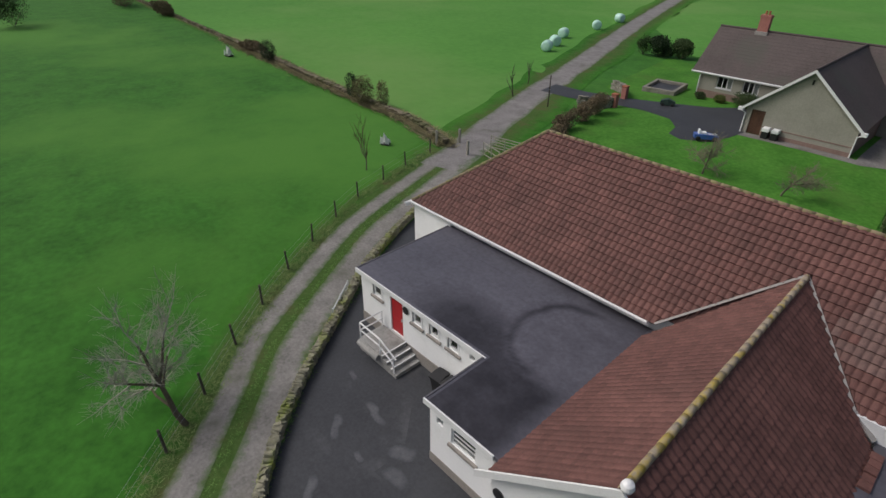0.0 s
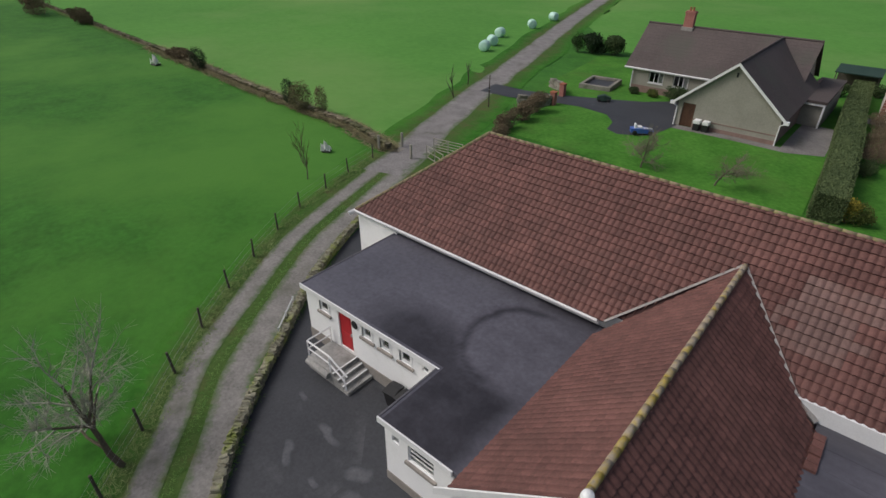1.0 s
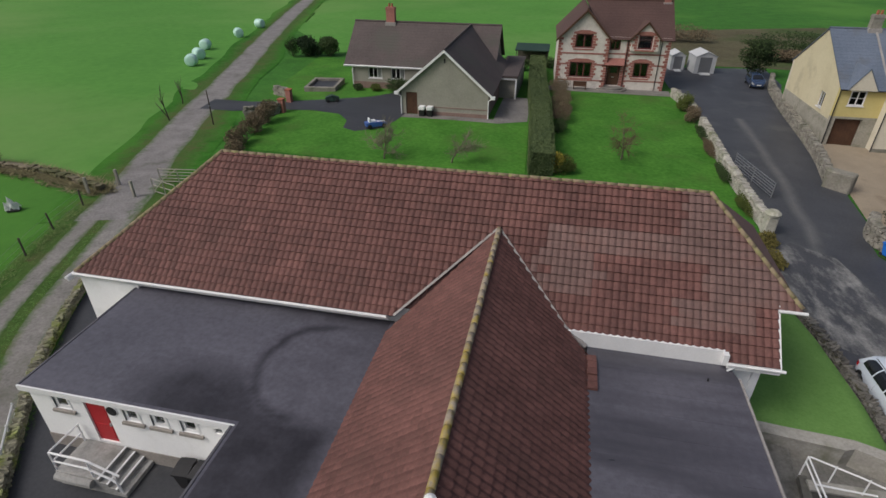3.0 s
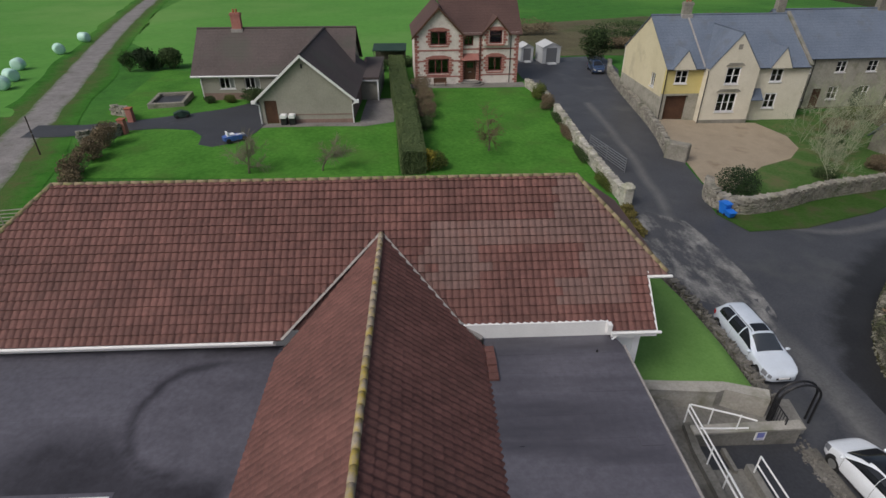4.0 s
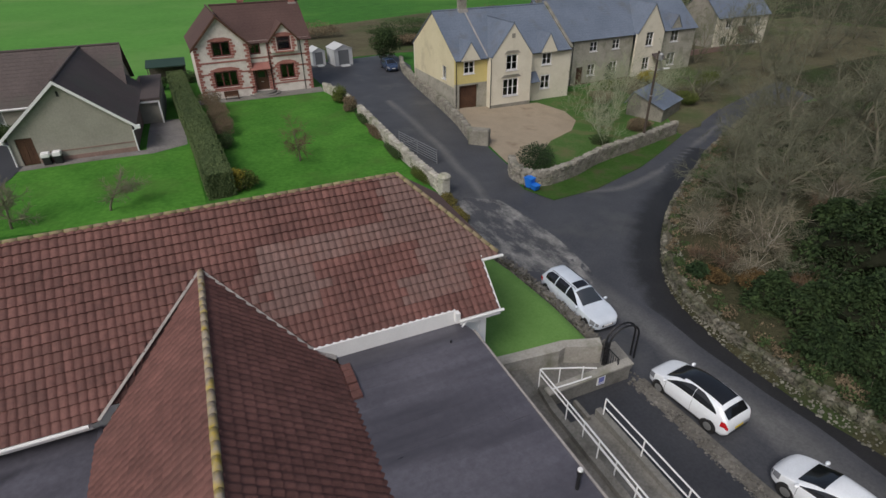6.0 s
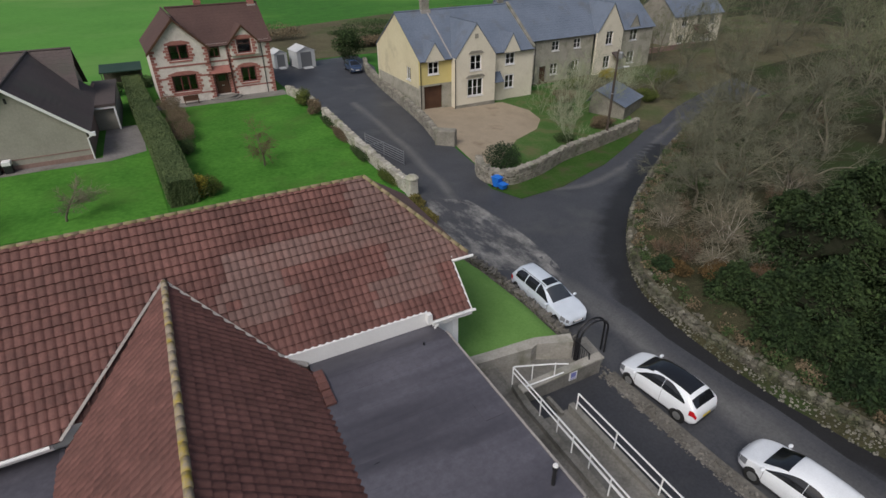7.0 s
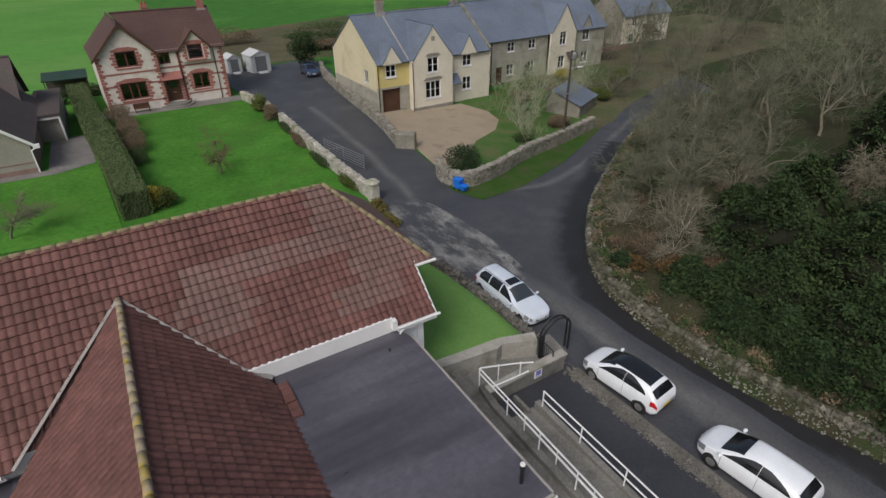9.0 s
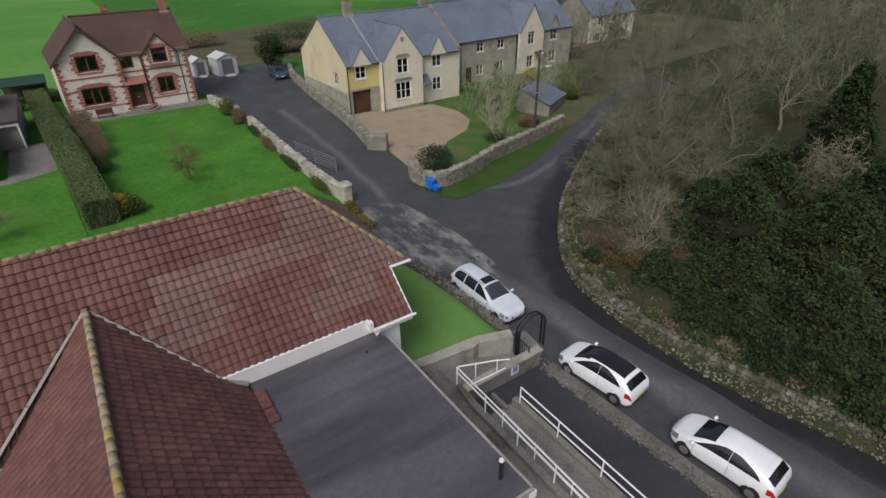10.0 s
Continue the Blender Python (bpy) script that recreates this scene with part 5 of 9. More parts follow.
# two-storey house in pale flint with red brick dressings
def flint_house():
    z0 = 0.35
    r = thing("flint_house", "two storey pale stone house with red brick dressings, plum roofs", "house", m=pose(0.15, 68.6, 0, 0, 0, 2.5))
    bayops = [(1.95, 3.95, 5.15, 6.75), (1.6, 4.2, 1.75, 3.55)]
    part("gable_wall", wall_bm(5.9, 6.45, 0.3, bayops, (2.95, 9.35), z0 - 0.5), "palestone", r)
    rops = [(0.15, 1.35, 4.95, 6.15), (3.15, 4.95, 5.2, 6.75), (0.25, 1.75, z0 + 0.5, 3.25), (3.25, 5.0, 1.85, 3.6)]
    part("front_wall", wall_bm(7.0, 6.45, 0.3, rops, None, z0 - 0.5), "palestone", r, m=pose(5.9, 0.5, 0))
    part("dormer_wall", wall_bm(3.1, 6.45, 0.38, [(0.75, 2.35, 5.2, 6.75)], (1.55, 8.15), 5.0), "palestone", r, m=pose(8.4, 0.10, 0))
    part("side_wall", wall_bm(8.9, 6.45, 0.3, (), None, z0 - 0.5), "palestone", r, m=pose(12.9, 0.8, 0, 0, 0, 90))
    part("side_gable", wall_bm(9.2, 6.45, 0.29, (), (4.6, 9.8), 6.45), "palestone", r, m=pose(12.9, 0.5, 0, 0, 0, 90))
    part("side_wall", wall_bm(9.4, 6.45, 0.3, (), None, z0 - 0.5), "palestone", r, m=pose(0, 9.7, 0, 0, 0, -90))
    part("back_wall", B((0, 12.9, 9.4, 9.7, z0 - 0.5, 6.45)), "palestone", r)

    def brickwork(x0, x1, za, zb, y=-0.03, name="brick_band"):
        part(name, B((x0, x1, y, y + 0.1, za, zb)), "brick", r, "red brick dressing")

    # quoins at the corners and beside the openings, laid as single blocks
    q = bpy.data.meshes.new("quoin")
    bm = B((-0.5, 0.5, -0.05, 0.05, 0, 0.26))
    bm.to_mesh(q)
    bm.free()
    q.materials.append(M["brick"])

    def quoins(x, y, za, zb, s):
        z, k = za, 0
        while z < zb - 0.2:
            w = 0.55 if k % 2 else 0.34
            ob = new("quoin", q)
            ob.parent = r
            ob.matrix_basis = Matrix.LocRotScale((x + s * w / 2, y, z), None, (w, 1, 1))
            z += 0.3
            k += 1

    for x, y, s in ((-0.02, 0.02, 1), (5.92, 0.02, -1), (12.92, 0.52, -1), (7.95, 0.52, 1)):
        quoins(x, y, z0, 6.3, s)
    for o in bayops:
        quoins(o[0], 0.02, o[2], o[3], -1)
        quoins(o[1], 0.02, o[2], o[3], 1)
    for o, y in zip(rops[1:], (0.12, 0.52, 0.52)):
        quoins(5.9 + o[0], y, o[2], o[3], -1)
        quoins(5.9 + o[1], y, o[2], o[3], 1)

    def arch(xa, xb, z, y, h=0.42):
        pts = [(xa - 0.3, z), (xb + 0.3, z), (xb + 0.3, z + h * 0.45), ((xa + xb) / 2 + (xb - xa) * 0.25, z + h), ((xa + xb) / 2 - (xb - xa) * 0.25, z + h), (xa - 0.3, z + h * 0.45)]
        part("brick_arch", prism(pts, y - 0.045, y + 0.06, axis="y"), "brick", r, "red brick arch")

    for o, dx, y in [(bayops[0], 0, 0), (bayops[1], 0, 0), (rops[1], 5.9, 0.10), (rops[3], 5.9, 0.5)]:
        arch(o[0] + dx, o[1] + dx, o[3], y)
        brickwork(o[0] + dx - 0.2, o[1] + dx + 0.2, o[2] - 0.22, o[2] - 0.05, y - 0.05, "brick_sill")
    for z in (4.55, 3.3):
        for a, b in ((0.02, 1.3), (4.5, 5.88)) if z < 4 else ((0.02, 5.88),):
            brickwork(a, b, z - 0.09, z + 0.09)
        for a, b in ((7.95, 8.8), (11.2, 12.88)) if z < 4 else ((5.95, 12.88),):
            brickwork(a, b, z - 0.09, z + 0.09, 0.47)
    brickwork(0.02, 5.88, 1.35, 1.5)
    brickwork(7.95, 12.88, 1.35, 1.5, 0.47)
    for o, c in ((bayops[0], 2), (bayops[1], 3)):
        window(r, pose(0, 0, 0), *o, cols=c, rows=1, frame="redframe", sill=False, fr=0.15)
    for o, c in ((rops[0], 2), (rops[3], 2)):
        window(r, pose(5.9, 0.5, 0), *o, cols=c, rows=1, frame="redframe", sill=False, fr=0.15)
    window(r, pose(8.4, 0.10, 0), 0.75, 2.35, 5.2, 6.75, cols=1, rows=1, frame="redframe", sill=False, fr=0.15)
    # porch and door
    d = part("front_door", B((6.2, 7.6, 0.62, 0.68, z0 + 0.5, 3.2), bevel=0.01), "oak", r, "dark red timber front door")
    part("letter_plate", B((6.75, 7.05, 0.6, 0.62, 1.75, 1.83)), "alloy", d)
    part("door_glass", B((6.5, 7.3, 0.6, 0.62, 2.3, 2.95)), "carglass", d)
    part("porch_canopy", slab([(5.75, -0.25, 3.35), (7.95, -0.25, 3.35), (7.95, 0.5, 4.05), (5.75, 0.5, 4.05)], 0.12), "brick", r, "red tiled porch canopy")
    for i in range(3):
        part("door_step", lathe([(2.3 - 0.45 * i, 0), (2.3 - 0.45 * i, 0.17)], 24, c=(6.9, 0.45, z0 - 0.12 + 0.17 * i)), "concrete", r, "curved stone door step")
    # roofs
    gable_roof(r, 0.0, 5.9, -0.35, 9.9, 6.45, 9.5, "y", "plumtile", 12, 0.3)
    ridge_strip(r, (2.95, -0.35, 9.53), (2.95, 9.9, 9.53), "plumtile", 0.12)
    part("roof_slope", courses((5.4, 0.2, 6.2), (13.25, 0.2, 6.2), (2.95, 5.1, 9.95), (13.25, 5.1, 9.95), 14), "plumtile", r)
    part("roof_slope", courses((13.25, 10.0, 6.2), (5.4, 10.0, 6.2), (13.25, 5.1, 9.95), (2.95, 5.1, 9.95), 14), "plumtile", r)
    ridge_strip(r, (2.95, 5.1, 9.97), (13.25, 5.1, 9.97), "plumtile", 0.12)
    gable_roof(r, 8.4, 11.5, -0.1, 3.0, 6.55, 8.3, "y", "plumtile", 6, 0.28, "dormer_slope")
    barge(r, -0.35, 6.25, 6.12, 2.95, 9.5, -0.4, "oak", 0.25)
    barge(r, 8.1, 11.8, 6.3, 9.95, 8.3, -0.14, "oak", 0.22)
    for x in (5.98, 8.1, 11.9):
        downpipe(r, x, 0.42, z0, 6.3)
    chimney(r, 12.5, 5.1, 9.2, 11.6)
    chimney(r, 6.6, 5.6, 9.3, 10.5, 0.7, 0.5)
    floor_and_dark(r, 0.3, 12.6, 0.82, 9.4, z0, 4.4)
    floor_and_dark(r, 0.3, 5.6, 0.32, 0.82, z0, 4.4)


flint_house()


# cream rendered stone house at the end of the terrace
def stone_house():
    z0 = 0.2
    r = thing("stone_house", "cream rendered cottage with slate roofs, gabled bay and garage", "house", m=pose(25.1, 53.5, 0, 0, 0, 1.0))
    gops = [(0.45, 2.7, z0 + 0.02, 2.75)]
    part("lower_wall", wall_bm(3.8, 2.95, 0.3, gops, None, z0 - 0.6), "ashlar", r)
    part("upper_wall", wall_bm(3.8, 5.55, 0.3, [(0.95, 2.25, 3.95, 5.28)], None, 2.95), "yellow", r)
    part("dormer_wall", wall_bm(2.3, 5.50, 0.28, (), (1.15, 7.2), 5.36), "cream", r, m=pose(0.45, -0.40, 0))
    window(r, pose(0, 0, 0), 0.95, 2.25, 3.95, 5.28, cols=2, rows=2, fr=0.12, back=0.04)
    g = part("garage_door", B((0.45, 2.7, 0.35, 0.42, z0 + 0.02, 2.75)), "oak", r, "dark brown timber garage doors")
    for i in range(8):
        part("door_board", B((0.47 + i * 0.28, 0.73 + i * 0.28, 0.335, 0.352, z0 + 0.05, 2.7)), "oak", g)
    bops = [(1.75, 3.2, 4.05, 5.7), (1.45, 3.45, 1.3, 3.2)]
    part("gable_wall", wall_bm(5.0, 5.6, 0.3, bops, (2.5, 8.75), z0 - 0.6), "cream", r, m=pose(3.8, -1.0, 0))
    window(r, pose(3.8, -1.0, 0), *bops[0], cols=2, rows=2, fr=0.12)
    window(r, pose(3.8, -1.0, 0), *bops[1], cols=3, rows=2, fr=0.12)
    for o in bops:
        part("drip_stone", prism([(3.8 + o[0] - 0.25, o[3] + 0.12), (3.8 + o[1] + 0.25, o[3] + 0.12), (3.8 + o[1] - 0.1, o[3] + 0.4), (3.8 + o[0] + 0.1, o[3] + 0.4)], -1.06, -0.95, axis="y"), "stone", r)
    part("gable_vent", B((3.8 + 2.3, 3.8 + 2.7, -1.04, -0.98, 7.35, 7.8)), "stone", r)
    part("base_course", B((3.76, 8.84, -1.05, -0.9, z0 - 0.5, z0 + 0.3)), "stone", r)
    for x, s in ((3.8, -90), (8.8, 90)):
        part("return_wall", wall_bm(0.9, 5.6, 0.3, (), None, z0 - 0.6), "cream", r, m=pose(x, 0.2 if s < 0 else -0.7, 0, 0, 0, s))
    eops = [(1.95, 3.25, 3.95, 5.28), (1.95, 3.25, 1.3, 2.85)]
    part("front_wall", wall_bm(5.9, 5.55, 0.3, eops, None, z0 - 0.6), "cream", r, m=pose(8.8, 0.0, 0))
    part("dormer_wall", wall_bm(2.2, 5.50, 0.28, (), (1.1, 7.3), 5.36), "cream", r, m=pose(10.3, -0.40, 0))
    for o in eops:
        window(r, pose(8.8, 0.0, 0), *o, cols=2, rows=2, fr=0.12, back=0.04)
    part("porch_hood", slab([(8.85, -1.0, 2.4), (10.1, -1.0, 2.4), (10.1, 0.05, 3.4), (8.85, 0.05, 3.4)], 0.1), "slate", r, "small slate porch hood")
    # west gable end: stone below, cream above
    wops = [(5.6, 6.9, 3.35, 4.9)]
    part("west_wall_lower", wall_bm(11.5, 2.55, 0.34, (), None, z0 - 0.6), "ashlar", r, m=pose(0, 11.8, 0, 0, 0, -90))
    part("west_wall", wall_bm(11.5, 5.55, 0.3, [(8.3, 9.4, 3.0, 4.4)], (5.9, 9.45), 2.55), "cream_y", r, m=pose(0.02, 11.8, 0, 0, 0, -90))
    window(r, pose(0.02, 11.8, 0, 0, 0, -90), 8.3, 9.4, 3.0, 4.4, cols=2, rows=1)
    part("back_wall", B((0, 14.7, 11.5, 11.8, z0 - 0.6, 5.5)), "cream", r)
    part("roof_slope", courses((-0.1, -0.28, 5.4), (14.6, -0.28, 5.4), (-0.1, 5.9, 9.55), (14.6, 5.9, 9.55), 18), "slate", r)
    part("roof_slope", courses((14.6, 12.05, 5.4), (-0.1, 12.05, 5.4), (14.6, 5.9, 9.55), (-0.1, 5.9, 9.55), 18), "slate", r)
    ridge_strip(r, (-0.1, 5.9, 9.57), (14.6, 5.9, 9.57), "slate", 0.1)
    gable_roof(r, 3.8, 8.8, -1.05, 5.6, 5.6, 8.85, "y", "slate", 12, 0.06, "bay_slope")
    ridge_strip(r, (6.3, -1.0, 8.87), (6.3, 5.2, 8.87), "slate", 0.08)
    gable_roof(r, 0.45, 2.75, -0.44, 2.3, 5.5, 7.25, "y", "slate", 6, 0.06, "dormer_slope")
    gable_roof(r, 10.3, 12.5, -0.44, 3.0, 5.5, 7.4, "y", "slate", 6, 0.06, "dormer_slope")
    for xa, xb in ((-0.1, 3.72), (8.86, 14.5)):
        part("gutter", tube([(xa, -0.32, 5.36), (xb, -0.32, 5.36)], 0.06, 6), "black", r, "black rain gutter")
    for x, y in ((0.05, -0.08), (3.72, -1.05)):
        downpipe(r, x, y, z0, 5.4)
    part("party_upstand", slab([(14.45, -0.2, 5.62), (14.8, -0.2, 5.62), (14.8, 5.9, 9.8), (14.45, 5.9, 9.8)], 0.3), "stone", r, "stone party wall coping")
    part("party_upstand", slab([(3.68, -0.2, 5.5), (3.84, -0.2, 5.5), (3.84, 5.9, 9.66), (3.68, 5.9, 9.66)], 0.1), "lead", r)
    chimney(r, 3.6, 5.9, 9.0, 10.8, 0.9, 0.6, "stone", 2)
    floor_and_dark(r, 0.4, 14.4, 2.6, 11.4, z0, 2.9)
    floor_and_dark(r, 4.1, 8.5, -0.6, 2.6, z0, 2.9)


stone_house()


def terrace():
    z0 = 0.0
    r = thing("terrace_house", "row of grey stone cottages with slate roofs and white windows", "house", m=pose(39.75, 57.3, 0, 0, 0, 3.0))
    ops = []
    for x in (1.6, 5.6, 9.2):
        ops += [(x, x + 1.2, 3.9, 5.1), (x, x + 1.2, 1.0, 2.4)]
    ops += [(3.8, 4.9, z0, 2.2)]
    part("front_wall", wall_bm(12.6, 5.55, 0.3, ops, None, z0 - 1.2), "ashlar", r)
    for o in ops[:-1]:
        window(r, pose(0, 0, 0), *o, cols=2, rows=2)
    part("front_door", B((3.8, 4.9, 0.2, 0.26, z0, 2.2)), "oak", r)
    gops = [(1.6, 2.8, 3.9, 5.6), (1.6, 2.8, 0.9, 2.5)]
    part("gable_wall", wall_bm(4.6, 5.6, 0.3, gops, (2.3, 8.9), z0 - 1.2), "cream", r, m=pose(12.6, -0.6, 0))
    for o in gops:
        window(r, pose(12.6, -0.6, 0), *o, cols=2, rows=2)
    eops = [(2.0, 3.4, 3.9, 5.4), (2.0, 3.4, 0.9, 2.5)]
    part("front_wall", wall_bm(6.4, 5.55, 0.3, eops, None, z0 - 1.2), "ashlar", r, m=pose(17.2, 0, 0))
    part("dormer_wall", wall_bm(2.2, 5.55, 0.28, (), (1.1, 7.2), 5.55), "ashlar", r, m=pose(18.8, -0.02, 0))
    for o in eops:
        window(r, pose(17.2, 0, 0), *o, cols=2, rows=2)
    part("roof_slope", courses((-0.1, -0.3, 5.4), (23.8, -0.3, 5.4), (-0.1, 5.0, 9.6), (23.8, 5.0, 9.6), 18), "slate", r)
    part("roof_slope", courses((23.8, 10.3, 5.4), (-0.1, 10.3, 5.4), (23.8, 5.0, 9.6), (-0.1, 5.0, 9.6), 18), "slate", r)
    ridge_strip(r, (-0.1, 5.0, 9.62), (23.8, 5.0, 9.62), "slate", 0.1)
    gable_roof(r, 12.6, 17.2, -0.7, 4.8, 5.6, 9.0, "y", "slate", 10, 0.05, "bay_slope")
    gable_roof(r, 18.8, 21.0, -0.1, 2.3, 5.5, 7.3, "y", "slate", 6, 0.05, "dormer_slope")
    part("end_wall", wall_bm(9.7, 5.55, 0.3, (), (4.7, 9.5), z0 - 1.2), "cream", r, m=pose(23.6, 0.3, 0, 0, 0, 90))
    part("end_wall", wall_bm(9.7, 5.55, 0.3, (), (5.0, 9.5), z0 - 1.2), "ashlar", r, m=pose(0, 10.0, 0, 0, 0, -90))
    part("porch", slab([(15.6, -1.7, 2.2), (17.3, -1.7, 2.2), (17.3, -0.4, 3.0), (15.6, -0.4, 3.0)], 0.12), "browntile", r, "small dark porch roof")
    for x in (2.9, 12.5):
        downpipe(r, x, -0.1, z0 - 0.8, 5.4)
    part("chimney", B((0.3, 1.2, 4.7, 5.4, 9.0, 10.8)), "stone", r)
    part("chimney", B((12.2, 13.1, 4.7, 5.4, 9.0, 10.8)), "stone", r)
    floor_and_dark(r, 0.4, 23.2, 0.5, 9.6, z0 - 0.3, 3.2)


terrace()


def far_cottage():
    z0 = 0.2
    r = thing("cottage", "distant cream cottage with a slate roof among bare trees", "house", m=pose(76.2, 66.4, 0, 0, 0, 2.0))
    ops = [(2.0, 3.3, 3.2, 4.5), (5.6, 6.7, 3.2, 4.5), (8.6, 9.9, 3.2, 4.5), (1.6, 2.9, 0.6, 1.9), (5.2, 6.4, z0, 2.2), (8.6, 9.9, 0.6, 1.9)]
    part("front_wall", wall_bm(11.6, 5.0, 0.3, ops, None, z0 - 0.8), "cream", r)
    for o in ops:
        window(r, pose(0, 0, 0), *o, cols=2, rows=1)
    part("end_wall", wall_bm(7.7, 5.0, 0.3, (), (4.0, 8.4), z0 - 0.8), "stone_j", r, m=pose(0, 8.0, 0, 0, 0, -90))
    part("end_wall", wall_bm(7.7, 5.0, 0.3, (), (3.7, 8.4), z0 - 0.8), "cream", r, m=pose(11.6, 0.3, 0, 0, 0, 90))
    part("back_wall", B((0, 11.6, 7.7, 8.0, z0 - 0.8, 5.0)), "cream", r)
    gable_roof(r, -0.2, 11.8, 0, 8.0, 5.0, 8.5, "x", "slate", 14, 0.3)
    part("porch", slab([(4.6, -1.6, 2.1), (7.0, -1.6, 2.1), (7.0, 0.0, 3.3), (4.6, 0.0, 3.3)], 0.12), "plumtile", r, "dark tiled porch roof")
    part("gate_wall", B((-7, 3.5, -2.2, -1.8, z0 - 0.8, 1.0)), "brick_dull", r, "dull red brick garden wall")
    floor_and_dark(r, 0.4, 11.2, 0.5, 7.6, z0, 2.6)


far_cottage()


def outhouse():
    r = thing("outhouse", "low stone outhouse with a slate roof beside the road wall", "outbuilding", m=pose(45.9, 43.6, -0.7, 0, 0, 26) @ Matrix.Diagonal((0.8, 0.8, 0.8, 1)))
    part("wall", B((-3.2, 3.2, -0.3, 0.0, -0.4, 2.0), (-3.2, -2.9, 0, 4.6, -0.4, 2.0), (2.9, 3.2, 0, 4.6, -0.4, 2.0), (-3.2, 3.2, 4.3, 4.6, -0.4, 2.0)), "stone_j", r)
    part("roof_slope", courses((-3.5, -0.5, 2.0), (3.5, -0.5, 2.0), (-3.5, 3.9, 3.7), (3.5, 3.9, 3.7), 12), "slate", r)
    part("roof_slope", courses((3.5, 5.0, 2.0), (-3.5, 5.0, 2.0), (3.5, 3.9, 3.7), (-3.5, 3.9, 3.7), 5), "slate", r)
    for x in (-3.2, 2.9):
        part("gable", prism([(-0.3, 2.0), (4.6, 2.0), (3.9, 3.55)], x, x + 0.3, axis="x"), "stone_j", r)


outhouse()


# ---------------- annex walls, doors and steps of the hall ----------------
def annex():
    zb = 0.15
    wins = [(-15.72, -15.05), (-12.83, -12.2), (-11.72, -11.1), (-10.56, -9.9)]
    X0 = -16.67
    ops = [(a - X0, b - X0, 2.52, 3.16) for a, b in wins] + [(-9.30 - X0, -8.98 - X0, 2.72, 2.98), (-14.42 - X0, -13.54 - X0, 1.12, 3.15)]
    part("annex_wall", wall_bm(8.4, 3.36, 0.25, ops, None, 0.98), "render", hall, "white rendered annex wall", m=pose(X0, 9.78, 0))
    part("annex_wall", B((X0, X0 + 0.25, 10.03, 16.0, 0.98, 3.36)), "render", hall)
    part("annex_plinth", B((X0 - 0.02, -8.2, 9.75, 10.0, -0.2, 0.98), (X0 - 0.02, X0 + 0.22, 10.0, 16.0, -0.2, 0.98)), "plinth", hall, "grey plinth")
    for o in ops[:4]:
        w = window(hall, pose(X0, 9.78, 0), *o, cols=1, rows=1, fr=0.14, back=0.04, sill=False)
        part("sill", B((o[0] - 0.12, o[1] + 0.14, -0.10, 0.06, 2.38, 2.5)), "plinth", w, "grey sill")
        part("surround", B((o[0] - 0.1, o[0], -0.02, 0.05, 2.5, 3.2), (o[1], o[1] + 0.05, -0.02, 0.05, 2.5, 3.2), (o[0] - 0.1, o[1] + 0.05, -0.02, 0.05, 3.17, 3.24)), "white", w)
    window(hall, pose(X0, 9.78, 0), *ops[4], cols=1, rows=1, fr=0.03, sill=False, back=0.04)
    d = part("red_door", B((-14.42, -13.54, 9.84, 9.9, 1.12, 3.15), bevel=0.01), "red", hall, "bright red painted door")
    part("door_panel", B((-14.3, -13.66, 9.825, 9.842, 1.3, 2.0), (-14.3, -13.66, 9.825, 9.842, 2.15, 3.0)), "red", d)
    part("handle", B((-13.66, -13.6, 9.77, 9.83, 2.0, 2.14)), "alloy", d)
    part("vent_hood", lathe([(0.20, 0), (0.20, 0.05), (0.13, 0.07)], 18), "black", hall, "round dark wall vent", m=pose(-13.28, 9.78, 2.9, 90, 0, 0))
    part("vent_rim", lathe([(0.24, 0), (0.24, 0.025)], 18), "white", hall, m=pose(-13.28, 9.78, 2.9, 90, 0, 0))
    # south block beside the wing
    X1 = -8.24
    ops = [(0.36, 0.68, 2.62, 2.92), (1.1, 2.28, 2.2, 2.98)]
    part("block_wall", wall_bm(3.1, 3.36, 0.25, ops, None, 0.75), "render", hall, m=pose(X1, 6.68, 0))
    part("block_wall", B((X1, X1 + 0.25, 6.93, 9.9, 0.75, 3.36)), "render", hall)
    part("block_plinth", B((X1 - 0.02, -5.1, 6.66, 6.9, -0.2, 0.75), (X1 - 0.02, X1 + 0.22, 6.9, 9.75, -0.2, 0.75)), "plinth", hall)
    window(hall, pose(X1, 6.68, 0), *ops[0], cols=1, rows=1, fr=0.03, sill=False, back=0.04)
    w = window(hall, pose(X1, 6.68, 0), *ops[1], cols=1, rows=3, fr=0.07, back=0.05, sill=False)
    part("sill", B((1.0, 2.4, -0.1, 0.06, 2.06, 2.18)), "plinth", w, "grey sill")
    # south gable of the wing
    gops = [(1.35, 2.2, 2.0, 3.5)]
    part("wing_gable", wall_bm(8.0, 3.45, 0.25, gops, (XW + 4.85, 6.7), -0.2), "render", hall, "white rendered gable", m=pose(-4.85, 6.2, 0))
    window(hall, pose(-4.85, 6.2, 0), *gops[0], cols=1, rows=3, fr=0.06, back=0.05)
    part("vent_hood", lathe([(0.22, 0), (0.22, 0.05), (0.13, 0.07)], 18), "black", hall, m=pose(-4.5, 6.2, 2.6, 90, 0, 0))
    barge(hall, -5.4, 3.6, 3.12, XW, 6.84, 5.98, "white", 0.26, 0.06)
    part("finial", lathe([(0.06, 0), (0.14, 0.06), (0.17, 0.16), (0.14, 0.27), (0.05, 0.33)], 14), "white", hall, "round white finial", m=pose(XW + 0.1, 6.0, ZW + 0.12))
